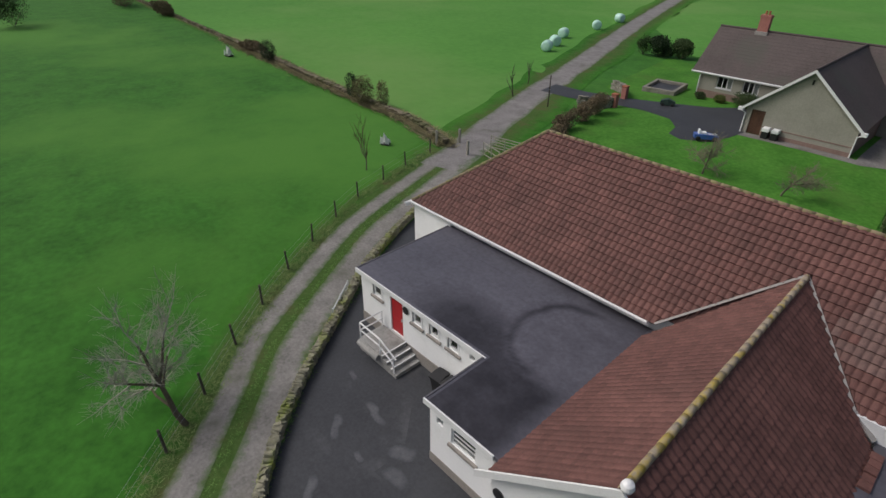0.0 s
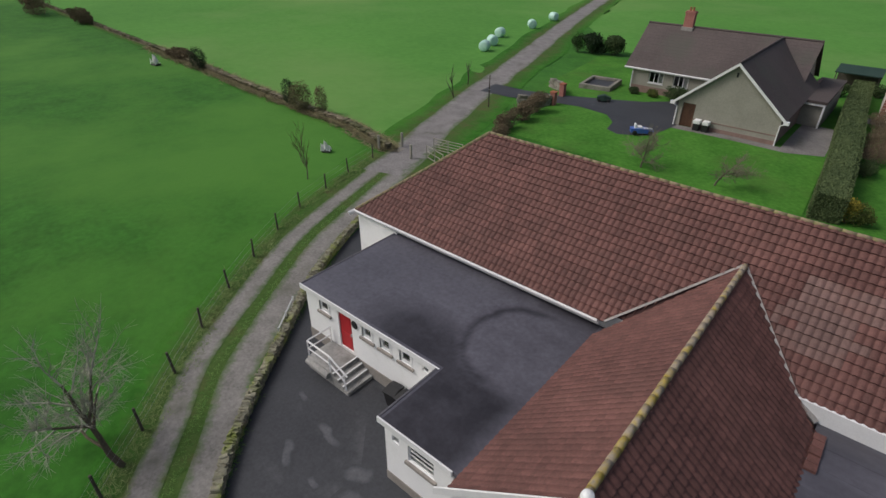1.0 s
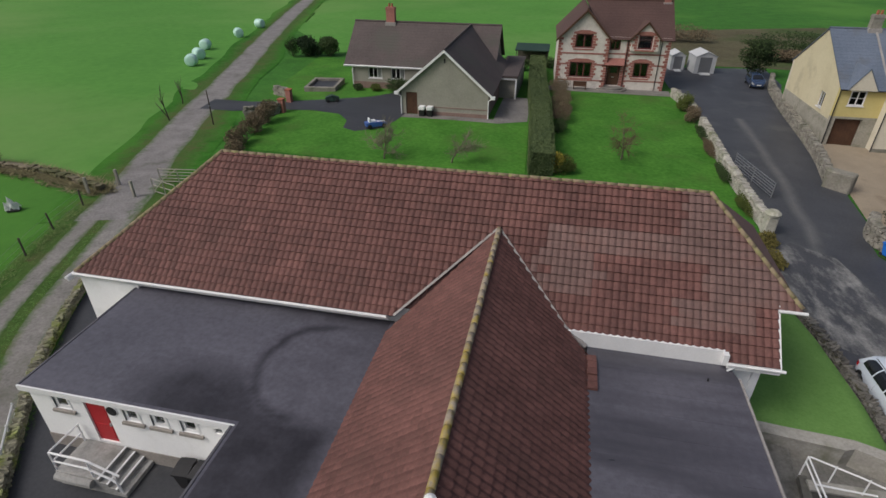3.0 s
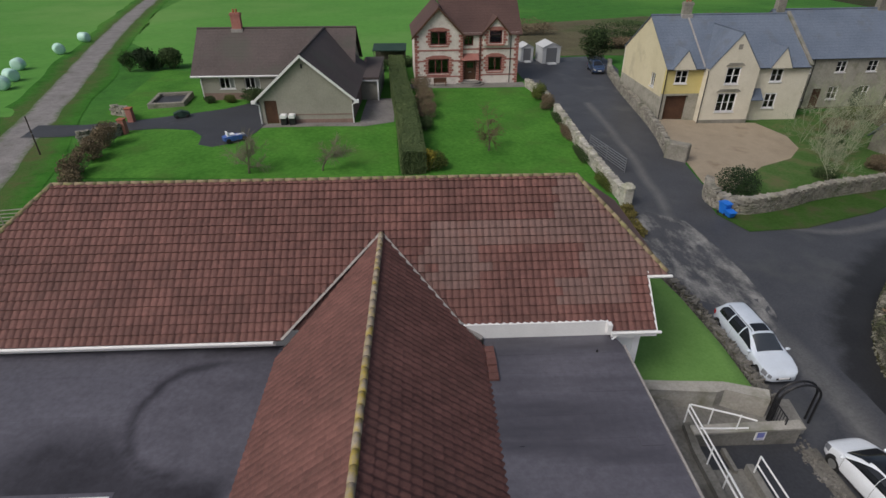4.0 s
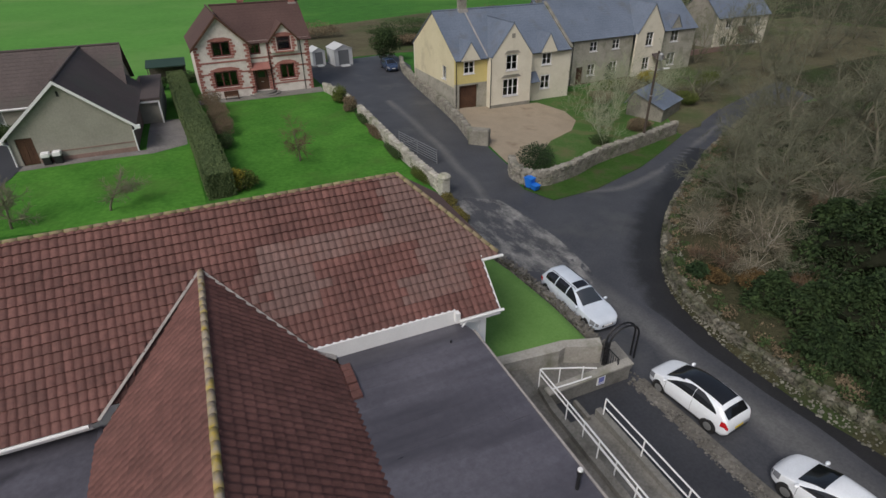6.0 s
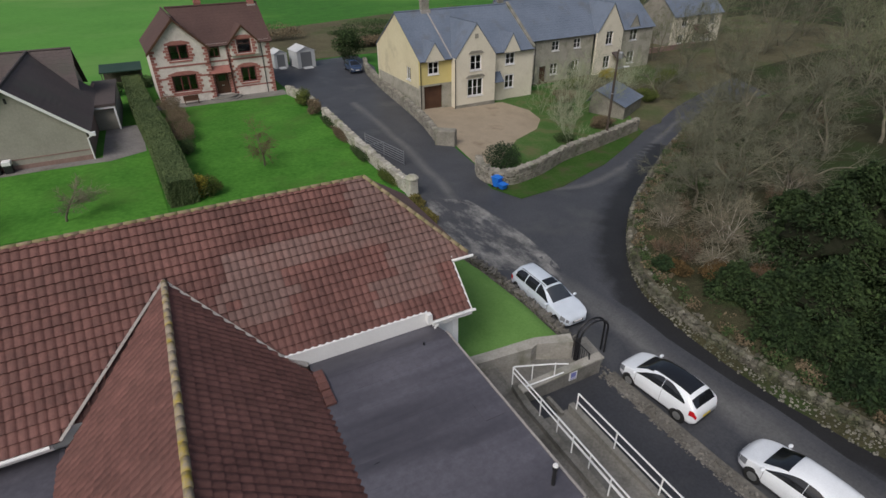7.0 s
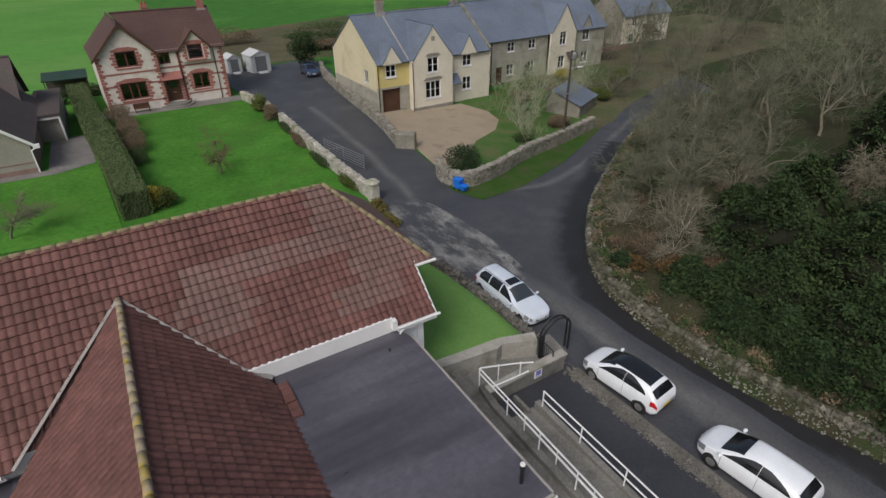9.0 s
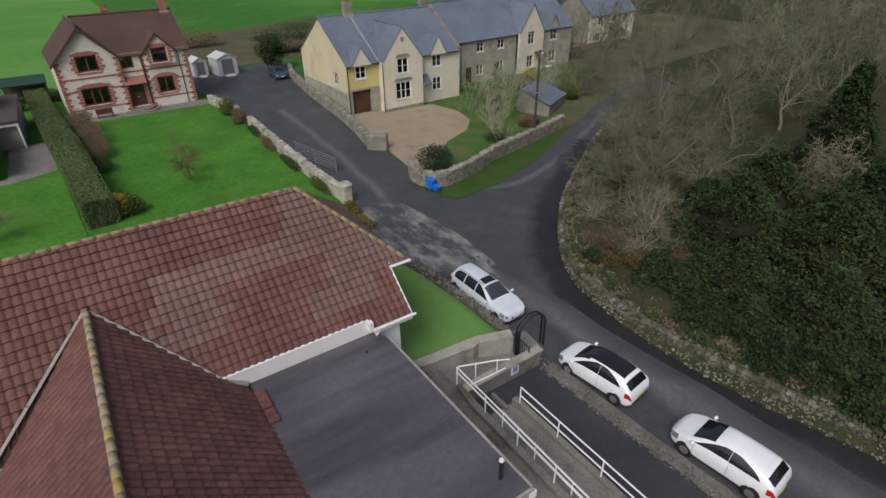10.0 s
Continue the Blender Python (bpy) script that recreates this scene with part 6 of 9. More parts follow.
    # east annex
    part("east_wall", B((8.05, 8.3, 7.2, 15.95, -0.2, 3.5), (3.2, 8.05, 7.2, 7.45, -0.2, 3.5)), "render", hall, "white rendered wall")
    part("corner_box", B((8.28, 8.55, 6.9, 7.12, 3.3, 3.6)), "white", hall)
    part("bracket", tube([(7.95, 15.5, 3.78), (8.2, 15.62, 3.85), (8.25, 15.9, 3.85)], 0.04, 6), "white", hall)
    part("vent_pipe", tube([(7.88, 7.75, 3.68), (7.88, 7.75, 4.38)], 0.06, 8, lathe([(0.09, 0), (0.09, 0.12)], 10, c=(7.88, 7.75, 4.38))), "black", hall, "black vent pipe with a pale cap")
    part("vent_cap", lathe([(0.085, 0), (0.06, 0.06)], 10, c=(7.88, 7.75, 4.5)), "white", hall)
    part("vent_pipe", lathe([(0.035, 0), (0.035, 0.12)], 8, c=(7.2, 14.9, 3.69)), "black", hall)


annex()
for i in range(5):
    ob = part("spare_tile", B((3.0 + 0.02 * (i % 2), 3.34, 15.0 - i * 0.36, 15.32 - i * 0.36, 3.7, 3.78 + 0.02 * (i % 3))), "tile")
    tagged(ob, "loose red roof tile lying on the felt beside the wing", "roof tile", "loose tiles on the flat roof")


def entrance_steps():
    r = thing("entrance_steps", "pale concrete landing and steps with white nosings and tube rails", "steps")
    part("landing", B((-15.05, -13.27, 8.32, 9.74, 0.0, 1.06), bevel=0.02), "landing", r)
    for i in range(4):
        x, z = -13.27 + 0.31 * i, 0.90 - 0.19 * i
        part("step", B((x, x + 0.31, 8.32, 9.74, 0.0, z)), "landing", r)
        if i < 3:
            part("nosing", B((x - 0.05, x + 0.02, 8.31, 9.73, z + 0.165, z + 0.205), bevel=0.01), "white", r, "white painted step nosing")
    rail = [(-15.0, 9.7, 1.90), (-15.0, 8.45, 1.94), (-14.95, 8.38, 1.94), (-13.6, 8.38, 1.92), (-13.4, 8.38, 1.88), (-12.36, 8.38, 1.42)]
    part("rail", tube(rail, 0.04, 6), "white", r)
    low = [(-15.0, 9.7, 1.46), (-15.0, 8.38, 1.5), (-13.6, 8.38, 1.48), (-12.75, 8.38, 1.12), (-12.58, 8.38, 0.98), (-12.5, 8.38, 0.45)]
    part("rail", tube(low, 0.04, 6), "white", r)
    for x, y, z0, z1 in ((-15.0, 9.66, 1.02, 1.9), (-15.0, 8.38, 1.02, 1.94), (-13.5, 8.38, 1.02, 1.9), (-12.58, 8.38, 0.45, 1.5)):
        part("post", tube([(x, y, z0), (x, y, z1)], 0.032, 6), "white", r)
    part("roll", tube([(-14.95, 8.26, 0.90), (-14.2, 8.24, 0.88), (-13.5, 8.26, 0.86)], 0.17, 10), "landing", r, "pale rounded roll along the landing's face")


entrance_steps()


def wheelie(name, label, x, y, rz, material, h=1.0, z=None):
    z = ground_z(x, y) + 0.05 if z is None else z
    r = thing(name, label, "bin", m=pose(x, y, z, 0, 0, rz))
    bm = bmesh.new()
    lo = [bm.verts.new(p) for p in ((-0.2, -0.24, 0.08), (0.2, -0.24, 0.08), (0.2, 0.22, 0.08), (-0.2, 0.22, 0.08))]
    hi = [bm.verts.new(p) for p in ((-0.28, -0.34, h * 0.9), (0.28, -0.34, h * 0.9), (0.28, 0.34, h * 0.9), (-0.28, 0.34, h * 0.9))]
    bm.faces.new(lo[::-1])
    bm.faces.new(hi)
    for i in range(4):
        bm.faces.new((lo[i], lo[(i + 1) % 4], hi[(i + 1) % 4], hi[i]))
    bmesh.ops.bevel(bm, geom=bm.edges[:], offset=0.03, segments=2, affect="EDGES")
    part("body", bm, material, r)
    part("lid", prism([(-0.37, h * 0.9), (0.36, h * 0.9), (0.38, h * 0.97), (0.1, h * 1.03), (-0.36, h * 0.96)], -0.3, 0.3, axis="x"), material, r)
    part("handle", tube([(-0.2, 0.4, h * 0.93), (0.2, 0.4, h * 0.93)], 0.02, 6), material, r)
    for s in (-0.24, 0.24):
        part("wheel", lathe([(0.1, -0.03), (0.1, 0.03)], 12), "rubber", r, m=pose(s, 0.24, 0.1, 0, 90, 0))
    return r


wheelie("wheelie_bin", "black wheelie bin standing against the annex wall", -10.5, 9.25, 5, "black")
wheelie("wheelie_bin", "black wheelie bin standing against the annex wall", -9.85, 9.25, -4, "black")
b1 = wheelie("recycling_bin", "bright blue recycling bin at the wall corner", 21.75, 32.65, 20, "bin", 0.9)
tagged(b1, group="blue bins at the junction")
wheelie("recycling_box", "small blue recycling box beside the bin", 21.9, 32.1, 10, "bin", 0.5)


# ---------------- car park side of the hall ----------------
def east_side():
    LAWN = [(9.3, 15.85), (13.3, 15.55), (14.1, 18.5), (14.0, 22.0), (13.6, 25.4), (12.6, 27.2), (10.6, 26.5), (9.33, 25.2)]
    bm = bmesh.new()
    rows = []
    for k in range(26):
        y = 15.45 + 0.47 * k
        xr_ = np.interp(y, [15.4, 18.5, 22.0, 25.4, 27.2], [14.75, 14.75, 14.4, 13.75, 12.9])
        rows.append([bm.verts.new((9.33 + (xr_ - 9.33) * i / 12, y, 0.97 - 0.04 * (i / 12) + 0.012 * noise.noise(Vector((i * 0.5, k * 0.4, 3))) - (0.5 if i == 12 else 0.0))) for i in range(13)])
    for u, w in zip(rows, rows[1:]):
        for i in range(12):
            bm.faces.new((u[i], u[i + 1], w[i + 1], w[i]))
    tagged(part("side_lawn", bm, "lawn_fine", smooth=True), "neat bright green lawn beside the hall", "lawn", kind="structure")
    tagged(part("lawn_bank", prism(LAWN, -0.2, 0.80), "soil"), "earth under the raised lawn", "bank", kind="structure")
    w = thing("retaining_wall", "pale concrete retaining wall below the raised lawn", "wall")
    tagged(w, kind="structure")
    part("wall_body", prism([(8.5, 15.55), (12.6, 15.15), (13.0, 15.3), (14.55, 14.65), (14.8, 15.2), (13.1, 15.75), (8.5, 16.05)], -0.2, 1.10), "coping", w)
    part("coping", prism([(8.5, 15.5), (12.6, 15.1), (12.6, 15.62), (8.5, 16.05)], 1.10, 1.18), "coping", w)
    s = thing("sign_wall", "mossy concrete wall with a small blue sign", "wall")
    tagged(s, kind="structure")
    part("wall_body", prism([(10.9, 13.28), (15.1, 13.36), (15.1, 13.66), (10.9, 13.58)], -0.2, 0.9), "concrete", s)
    part("coping", prism([(10.85, 13.22), (15.2, 13.3), (15.2, 13.72), (10.85, 13.64)], 0.9, 0.98), "coping", s)
    sg = thing("sign_board", "small blue and white notice on the concrete wall", "sign", m=pose(13.5, 13.3, 0.42))
    part("board", B((-0.2, 0.2, -0.02, 0.02, 0, 0.5)), "white", sg)
    part("symbol", B((-0.14, 0.14, -0.026, -0.019, 0.14, 0.42)), "signblue", sg)
    part("text_bar", B((-0.15, 0.15, -0.026, -0.019, 0.05, 0.09)), "signblue", sg)
    drape("side_path", [(8.3, 15.6), (8.3, -6), (10.55, -6), (10.55, 12.7), (10.9, 15.3)], 0.42, "concrete", 1.0, "grey concrete path beside the annex", "path")
    tagged(part("path_bed", B((8.2, 10.5, -6, 15.6, -0.3, 0.62)), "concrete"), "concrete bed of the raised path", "path", kind="structure")
    drape("car_park", [(10.6, 13.25), (15.05, 13.34), (15.15, 10), (15.4, 6), (15.9, -6), (10.6, -6)], 0.05, "yard", 1.0, "dark tarmac parking bay", "parking bay")
    drape("gateway", [(10.6, 13.6), (15.3, 13.68), (15.7, 13.8), (16.0, 14.1), (16.2, 15.6), (15.0, 15.6), (13.0, 15.3), (10.6, 15.3)], 0.06, "concrete", 0.6, "worn concrete gateway path", "path")
    # ramp between two low walls with rails
    k = thing("access_ramp", "grey concrete access ramp between low kerb walls", "ramp")
    tagged(k, kind="structure")
    part("ramp_slope", prism([(12.2, 0.1), (-6.0, 0.1), (-6.0, 0.75), (3.0, 0.7), (12.2, 0.22)][::-1], 10.9, 12.35, axis="x"), "concrete", k)
    part("kerb_wall", prism([(10.55, -6.0), (10.85, -6.0), (10.85, 12.7), (11.0, 13.9), (10.72, 13.9), (10.55, 12.7)], -0.2, 0.85), "concrete", k)
    part("kerb_wall", B((12.32, 12.58, -6.0, 12.1, -0.2, 0.62)), "concrete", k)
    part("kerb_edge", B((11.9, 12.05, 12.0, 13.0, 0.05, 0.4)), "concrete", k)

    def railing(label, pts, z0, h, n, bars=(1.0, 0.5), knee=None):
        r = thing("handrail", label, "railing", "white rails at the ramp")
        a, b = Vector(pts[0]), Vector(pts[1])
        for f in bars:
            part("rail", tube([(a.x, a.y, z0 + h * f), (b.x, b.y, z0 + h * f)], 0.032, 6), "white", r)
        for i in range(n + 1):
            p = a.lerp(b, i / n)
            part("post", tube([(p.x, p.y, z0 - 0.15), (p.x, p.y, z0 + h)], 0.03, 6), "white", r)
        return r

    railing("white painted tube railing on the kerb wall of the path", ((10.78, 13.95), (10.66, -5.6)), 0.82, 0.95, 10, (1.0, 0.72))
    railing("white painted tube railing on the ramp's kerb wall", ((11.02, 11.2), (10.84, -5.6)), 0.55, 0.85, 9, (1.0, 0.6))
    railing("white painted tube railing beside the parking bay", ((12.42, 11.75), (12.5, -5.6)), 0.58, 0.9, 8, (1.0, 0.5))
    r = thing("handrail", "white painted tube railing running to the gateway", "railing", "white rails at the ramp")
    part("rail", tube([(10.86, 14.0, 1.72), (12.3, 13.45, 1.70), (13.0, 13.15, 1.66)], 0.032, 6), "white", r)
    part("rail", tube([(10.72, 12.9, 1.66), (11.6, 12.86, 1.66), (12.5, 12.84, 1.66)], 0.032, 6), "white", r)
    for x, y in ((11.6, 13.72), (12.5, 13.37)):
        part("post", tube([(x, y, 0.3), (x, y, 1.75)], 0.028, 6), "white", r)
    a = thing("gate_arch", "black iron hoop arch with an open gate at the road", "gate")
    for dy in (0.0, 0.22):
        pts = [(14.6, 14.52 - dy, 0.1), (14.6, 14.52 - dy, 1.5)] + [(15.4 - 0.8 * math.cos(t), 14.52 - dy, 1.5 + 0.72 * math.sin(t)) for t in np.linspace(0.15, math.pi - 0.15, 11)] + [(16.2, 14.52 - dy, 1.5), (16.2, 14.52 - dy, 0.1)]
        part("hoop", tube(pts, 0.05, 6), "black", a)
    for i in range(3):
        t = math.pi * (i + 0.5) / 3
        x, z = 15.4 - 0.8 * math.cos(t), 1.5 + 0.72 * math.sin(t)
        part("tie", tube([(x, 14.52, z), (x, 14.30, z)], 0.02, 5), "black", a)
    for i in range(7):
        part("side_slat", B((14.57, 14.63, 14.3, 14.5, 0.15 + 0.2 * i, 0.29 + 0.2 * i)), "black", a)
    g = part("gate_frame", tube([(14.56, 14.5, 0.2), (14.56, 14.5, 1.3), (14.5, 13.5, 1.3), (14.5, 13.5, 0.2), (14.56, 14.5, 0.2)], 0.03, 5), "black", a)
    for i in range(7):
        y = 14.4 - i * 0.13
        part("gate_bar", tube([(14.55, y, 0.2), (14.55, y, 1.3)], 0.014, 5), "black", g)


east_side()
stone_wall("rubble_edge", [(13.3, 27.6), (13.95, 25.8), (14.6, 23.4), (14.95, 20.6), (15.1, 17.6), (15.1, 15.3)], 0.5, 0.42, "low rough rubble edging between lawn and road", "stone_d", (0.15, 0.11), 150, "stone_d", 11, ragged=1.0, tumble=0.6)


# ---------------- stone walls and the wooded bank ----------------
EDGE = [(54, 39.5), (42.4, 33.9), (36.4, 30.1), (30.6, 26.3), (26.8, 23.4), (23.4, 19.8), (21.8, 17.0), (21.3, 14.4), (21.2, 11.8), (21.35, 9.0), (21.8, 6.4), (22.8, 2), (24.8, -8)]
EDGE_PTS = spline(EDGE, 1.0)


def bank_z(x, y):
    p = Vector((x, y, 0))
    d = min((q - p).length for q in EDGE_PTS)
    return ground_z(x, y) + 0.95 + 0.13 * min(d, 30) + 0.25 * noise.noise(Vector((x * 0.25, y * 0.25, 4)))


def bank():
    bm = bmesh.new()
    rows = []
    n = len(EDGE_PTS)
    for i, p in enumerate(EDGE_PTS):
        d = (EDGE_PTS[min(i + 1, n - 1)] - EDGE_PTS[max(i - 1, 0)]).normalized()
        row = []
        for o in (0.0, 0.6, 1.5, 3, 5, 8, 12, 17, 24, 34, 60):
            out = Vector((-d.y, d.x, 0)) * o
            tgt = p + out * (0.35 if o > 3 else 1.0) + (Vector((1, -0.35, 0)).normalized() * o * 0.65 if o > 3 else Vector((0, 0, 0)))
            row.append(bm.verts.new((tgt.x, tgt.y, bank_z(tgt.x, tgt.y) if o else ground_z(tgt.x, tgt.y) + 0.6)))
        rows.append(row)
    for u, w in zip(rows, rows[1:]):
        for k in range(len(u) - 1):
            bm.faces.new((u[k], u[k + 1], w[k + 1], w[k]))
    bm.normal_update()
    for f in bm.faces:
        if f.normal.z < 0:
            f.normal_flip()
    tagged(part("bank", bm, "soil", smooth=True), "leaf strewn wooded bank rising behind the road wall", "bank", kind="structure")


bank()
road_wall = stone_wall("road_wall", EDGE[::-1], 0.72, 0.6, "rough weathered limestone rubble wall along the wooded bank", "road_rubble", (0.17, 0.12), 300, "road_stone", 21, cope=False, ragged=0.6, tumble=0.45)


def scree(parent, line, seed, per_metre=95, rise=0.94, width=None, material="scree", bed_material="soil"):
    """Small fallen stones lying on the slope from the road up over the tumbled wall."""
    rng = random.Random(seed)
    shapes = []
    for k in range(6):
        bm = bmesh.new()
        bmesh.ops.create_icosphere(bm, subdivisions=1, radius=0.6)
        for v in bm.verts:
            v.co *= rng.uniform(0.75, 1.2)
        shapes.append(([v.co.copy() for v in bm.verts], [[v.index for v in f.verts] for f in bm.faces]))
        bm.free()
    verts, faces = [], []
    n = len(line)
    for i, p in enumerate(line):
        d = (line[min(i + 1, n - 1)] - line[max(i - 1, 0)]).normalized()
        up = Vector((-d.y, d.x, 0))
        wide = width or float(np.interp(p.y, [-8, 3, 10, 15, 20, 30], [1.5, 1.5, 1.25, 0.9, 0.6, 0.45]))
        for _k in range(int(per_metre * (0.5 + wide * 0.5))):
            t = rng.random()
            q = p + d * rng.uniform(-0.55, 0.55) + up * (-0.62 * wide + 1.55 * wide * t)
            z = ground_z(q.x, q.y) + 0.02 + rise * min(1.0, t * 1.25) + rng.uniform(-0.03, 0.03)
            r = rng.choice((0.07, 0.085, 0.10, 0.13)) * rng.uniform(0.8, 1.2)
            m = Matrix.LocRotScale((q.x, q.y, z), Euler((rng.uniform(-0.6, 0.6), rng.uniform(-0.6, 0.6), rng.uniform(0, 6.3))), (r, r * rng.uniform(0.6, 1.0), r * rng.uniform(0.45, 0.8)))
            vs, fs = rng.choice(shapes)
            o = len(verts)
            verts.extend(tuple(m @ v) for v in vs)
            faces.extend([[j + o for j in f] for f in fs])
    me = bpy.data.meshes.new("fallen_stones")
    me.from_pydata(verts, [], faces)
    me.materials.append(M[material])
    ob = new("fallen_stones", me)
    ob.parent = parent
    ob["kind"] = "stuff"
    bed = bmesh.new()
    rows = []
    for i, p in enumerate(line):
        d = (line[min(i + 1, n - 1)] - line[max(i - 1, 0)]).normalized()
        up = Vector((-d.y, d.x, 0))
        wide = width or float(np.interp(p.y, [-8, 3, 10, 15, 20, 30], [1.5, 1.5, 1.25, 0.9, 0.6, 0.45]))
        row = []
        for o, z in ((-0.62, 0.0), (0.0, 0.51 * rise), (0.62, 1.02 * rise), (1.3, 1.08 * rise)):
            q = p + up * o * wide
            row.append(bed.verts.new((q.x, q.y, ground_z(q.x, q.y) + z + 0.05 * noise.noise(Vector((q.x * 2, q.y * 2, o))))))
        rows.append(row)
    for u, w in zip(rows, rows[1:]):
        for k in range(3):
            bed.faces.new((u[k], u[k + 1], w[k + 1], w[k]))
    bed.normal_update()
    for f in bed.faces:
        if f.normal.z < 0:
            f.normal_flip()
    part("earth_bed", bed, bed_material, parent, "dark earth between the fallen stones", smooth=True)


scree(road_wall, [p for p in EDGE_PTS if p.y < 26], 31)
edging = tagged(thing("rubble_edge", "low strewn rubble edging beside the parking bay", "wall"), kind="structure")
scree(edging, spline([(15.15, 13.0), (15.3, 9.5), (15.5, 5.5), (15.75, 1.0), (16.0, -5)], 1.0), 33, 80, 0.14, 0.42, "stone_d", "stone_d")
stone_wall("garden_wall", [(15.25, 34.5), (15.0, 39.4), (14.85, 46), (14.95, 55.6)], 1.0, 0.42, "pale lichened rubble wall along the lane", "stone_pale", (0.32, 0.2), 0, "stone", 22, ragged=0.4)
w = thing("wall_pier", "whitewashed rubble pier ending the garden wall", "pier", m=pose(15.3, 34.15, ground_z(15.3, 34.15)))
part("shaft", B((-0.35, 0.35, -0.4, 0.4, -0.2, 1.35), bevel=0.08), "stone_pale", w)
part("cap", lathe([(0.5, 0), (0.52, 0.12), (0.3, 0.3)], 10, c=(0, 0, 1.35)), "stone_pale", w)
stone_wall("lane_wall", [(27.6, 78), (26.2, 73), (24.9, 64), (24.0, 55), (23.3, 49), (22.3, 43.9)], 1.05, 0.45, "grey rubble wall between lane and cottage", "stone_j", (0.36, 0.22), 0, "stone", 23)
w = thing("wall_pier", "thick mossy stone end of the lane wall", "pier", m=pose(22.75, 43.1, ground_z(22.75, 43.1), 0, 0, -38))
part("shaft", B((-0.95, 0.95, -0.5, 0.5, -0.2, 1.45), bevel=0.1), "stone", w)
stone_wall("curved_wall", [(22.4, 36.6), (21.7, 35.0), (21.9, 33.5), (23.3, 32.75), (26.6, 33.7), (30.4, 35.5), (36.3, 37.4), (42.6, 39.3)], 1.15, 0.5, "curved limestone rubble garden wall at the junction", "stone_j", (0.42, 0.24), 250, "stone", 24)
stone_wall("yard_wall", [(-4.2, -6.2), (-8.8, -1.2), (-10.9, 0.95), (-13.1, 2.95), (-14.3, 4.3), (-15.6, 5.95), (-17.3, 8.3), (-18.8, 10.4), (-20.6, 13.0), (-22.8, 17.4), (-24.5, 21.5)], 0.42, 0.32, "low mossy rubble wall between yard and farm track", "moss_stone", (0.2, 0.13), 0, "stone", 25, ragged=0.9, tumble=0.35)
stone_wall("field_wall", [(-31.6, 29.8), (-39.3, 31.8), (-45.6, 32.3), (-59.2, 33.5), (-73.4, 34.9), (-92, 36.5), (-125, 39.2), (-160, 42)], 0.32, 0.5, "tumbledown mossy field wall between pastures", "field_rubble", (0.6, 0.3), 0, "stone", 26, ragged=0.7)
stone_wall("gate_wall", [(-28.6, 54.6), (-29.6, 56.2), (-31.6, 57.4)], 0.9, 0.4, "low stone wall beside the drive entrance", "stone_j", (0.5, 0.28), 0, "stone", 27)
stone_wall("gate_wall", [(-27.4, 50.2), (-28.4, 49.0), (-30.2, 48.2)], 0.9, 0.4, "low stone wall beside the drive entrance", "stone_j", (0.5, 0.28), 0, "stone", 28)
for x, y in ((-28.4, 54.3), (-27.3, 50.4)):
    w = thing("gate_pier", "red brick gate pier with a flat cap", "pier", "gate piers of the drive", pose(x, y, ground_z(x, y)))
    part("shaft", B((-0.28, 0.28, -0.28, 0.28, -0.1, 1.35)), "brick", w)
    part("cap", B((-0.34, 0.34, -0.34, 0.34, 1.35, 1.47), bevel=0.03), "terracotta", w)
w = thing("raised_pond", "square raised pond walled in grey stone", "pond", m=pose(-27.3, 61.7, ground_z(-27.3, 61.7), 0, 0, 8))
for a in ((-1.9, 1.9, -2.4, -2.0, -0.1, 0.62), (-1.9, 1.9, 2.0, 2.4, -0.1, 0.62), (-1.9, -1.5, -2.0, 2.0, -0.1, 0.62), (1.5, 1.9, -2.0, 2.0, -0.1, 0.62)):
    part("side", B(a, bevel=0.04), "stone", w)
part("water", B((-1.5, 1.5, -2.0, 2.0, 0.0, 0.3)), "yard", w, "dark still water")
stone_wall("low_wall", [(13.9, 67.5), (14.6, 63.5), (15.1, 60.2)], 0.9, 0.4, "low stone wall beside the shrubs", "stone_pale", (0.5, 0.28), 0, "stone", 29)


# ---------------- vehicles ----------------
def loft(sections, bm=None):
    """Skins cross-sections, each a list of the same number of points, and closes both ends."""
    bm = bm or bmesh.new()
    rings = [[bm.verts.new(p) for p in s] for s in sections]
    n = len(rings[0])
    for u, w in zip(rings, rings[1:]):
        for k in range(n):
            bm.faces.new((u[k], u[(k + 1) % n], w[(k + 1) % n], w[k]))
    bm.faces.new(rings[0][::-1])
    bm.faces.new(rings[-1])
    bmesh.ops.recalc_face_normals(bm, faces=bm.faces[:])
    return bm


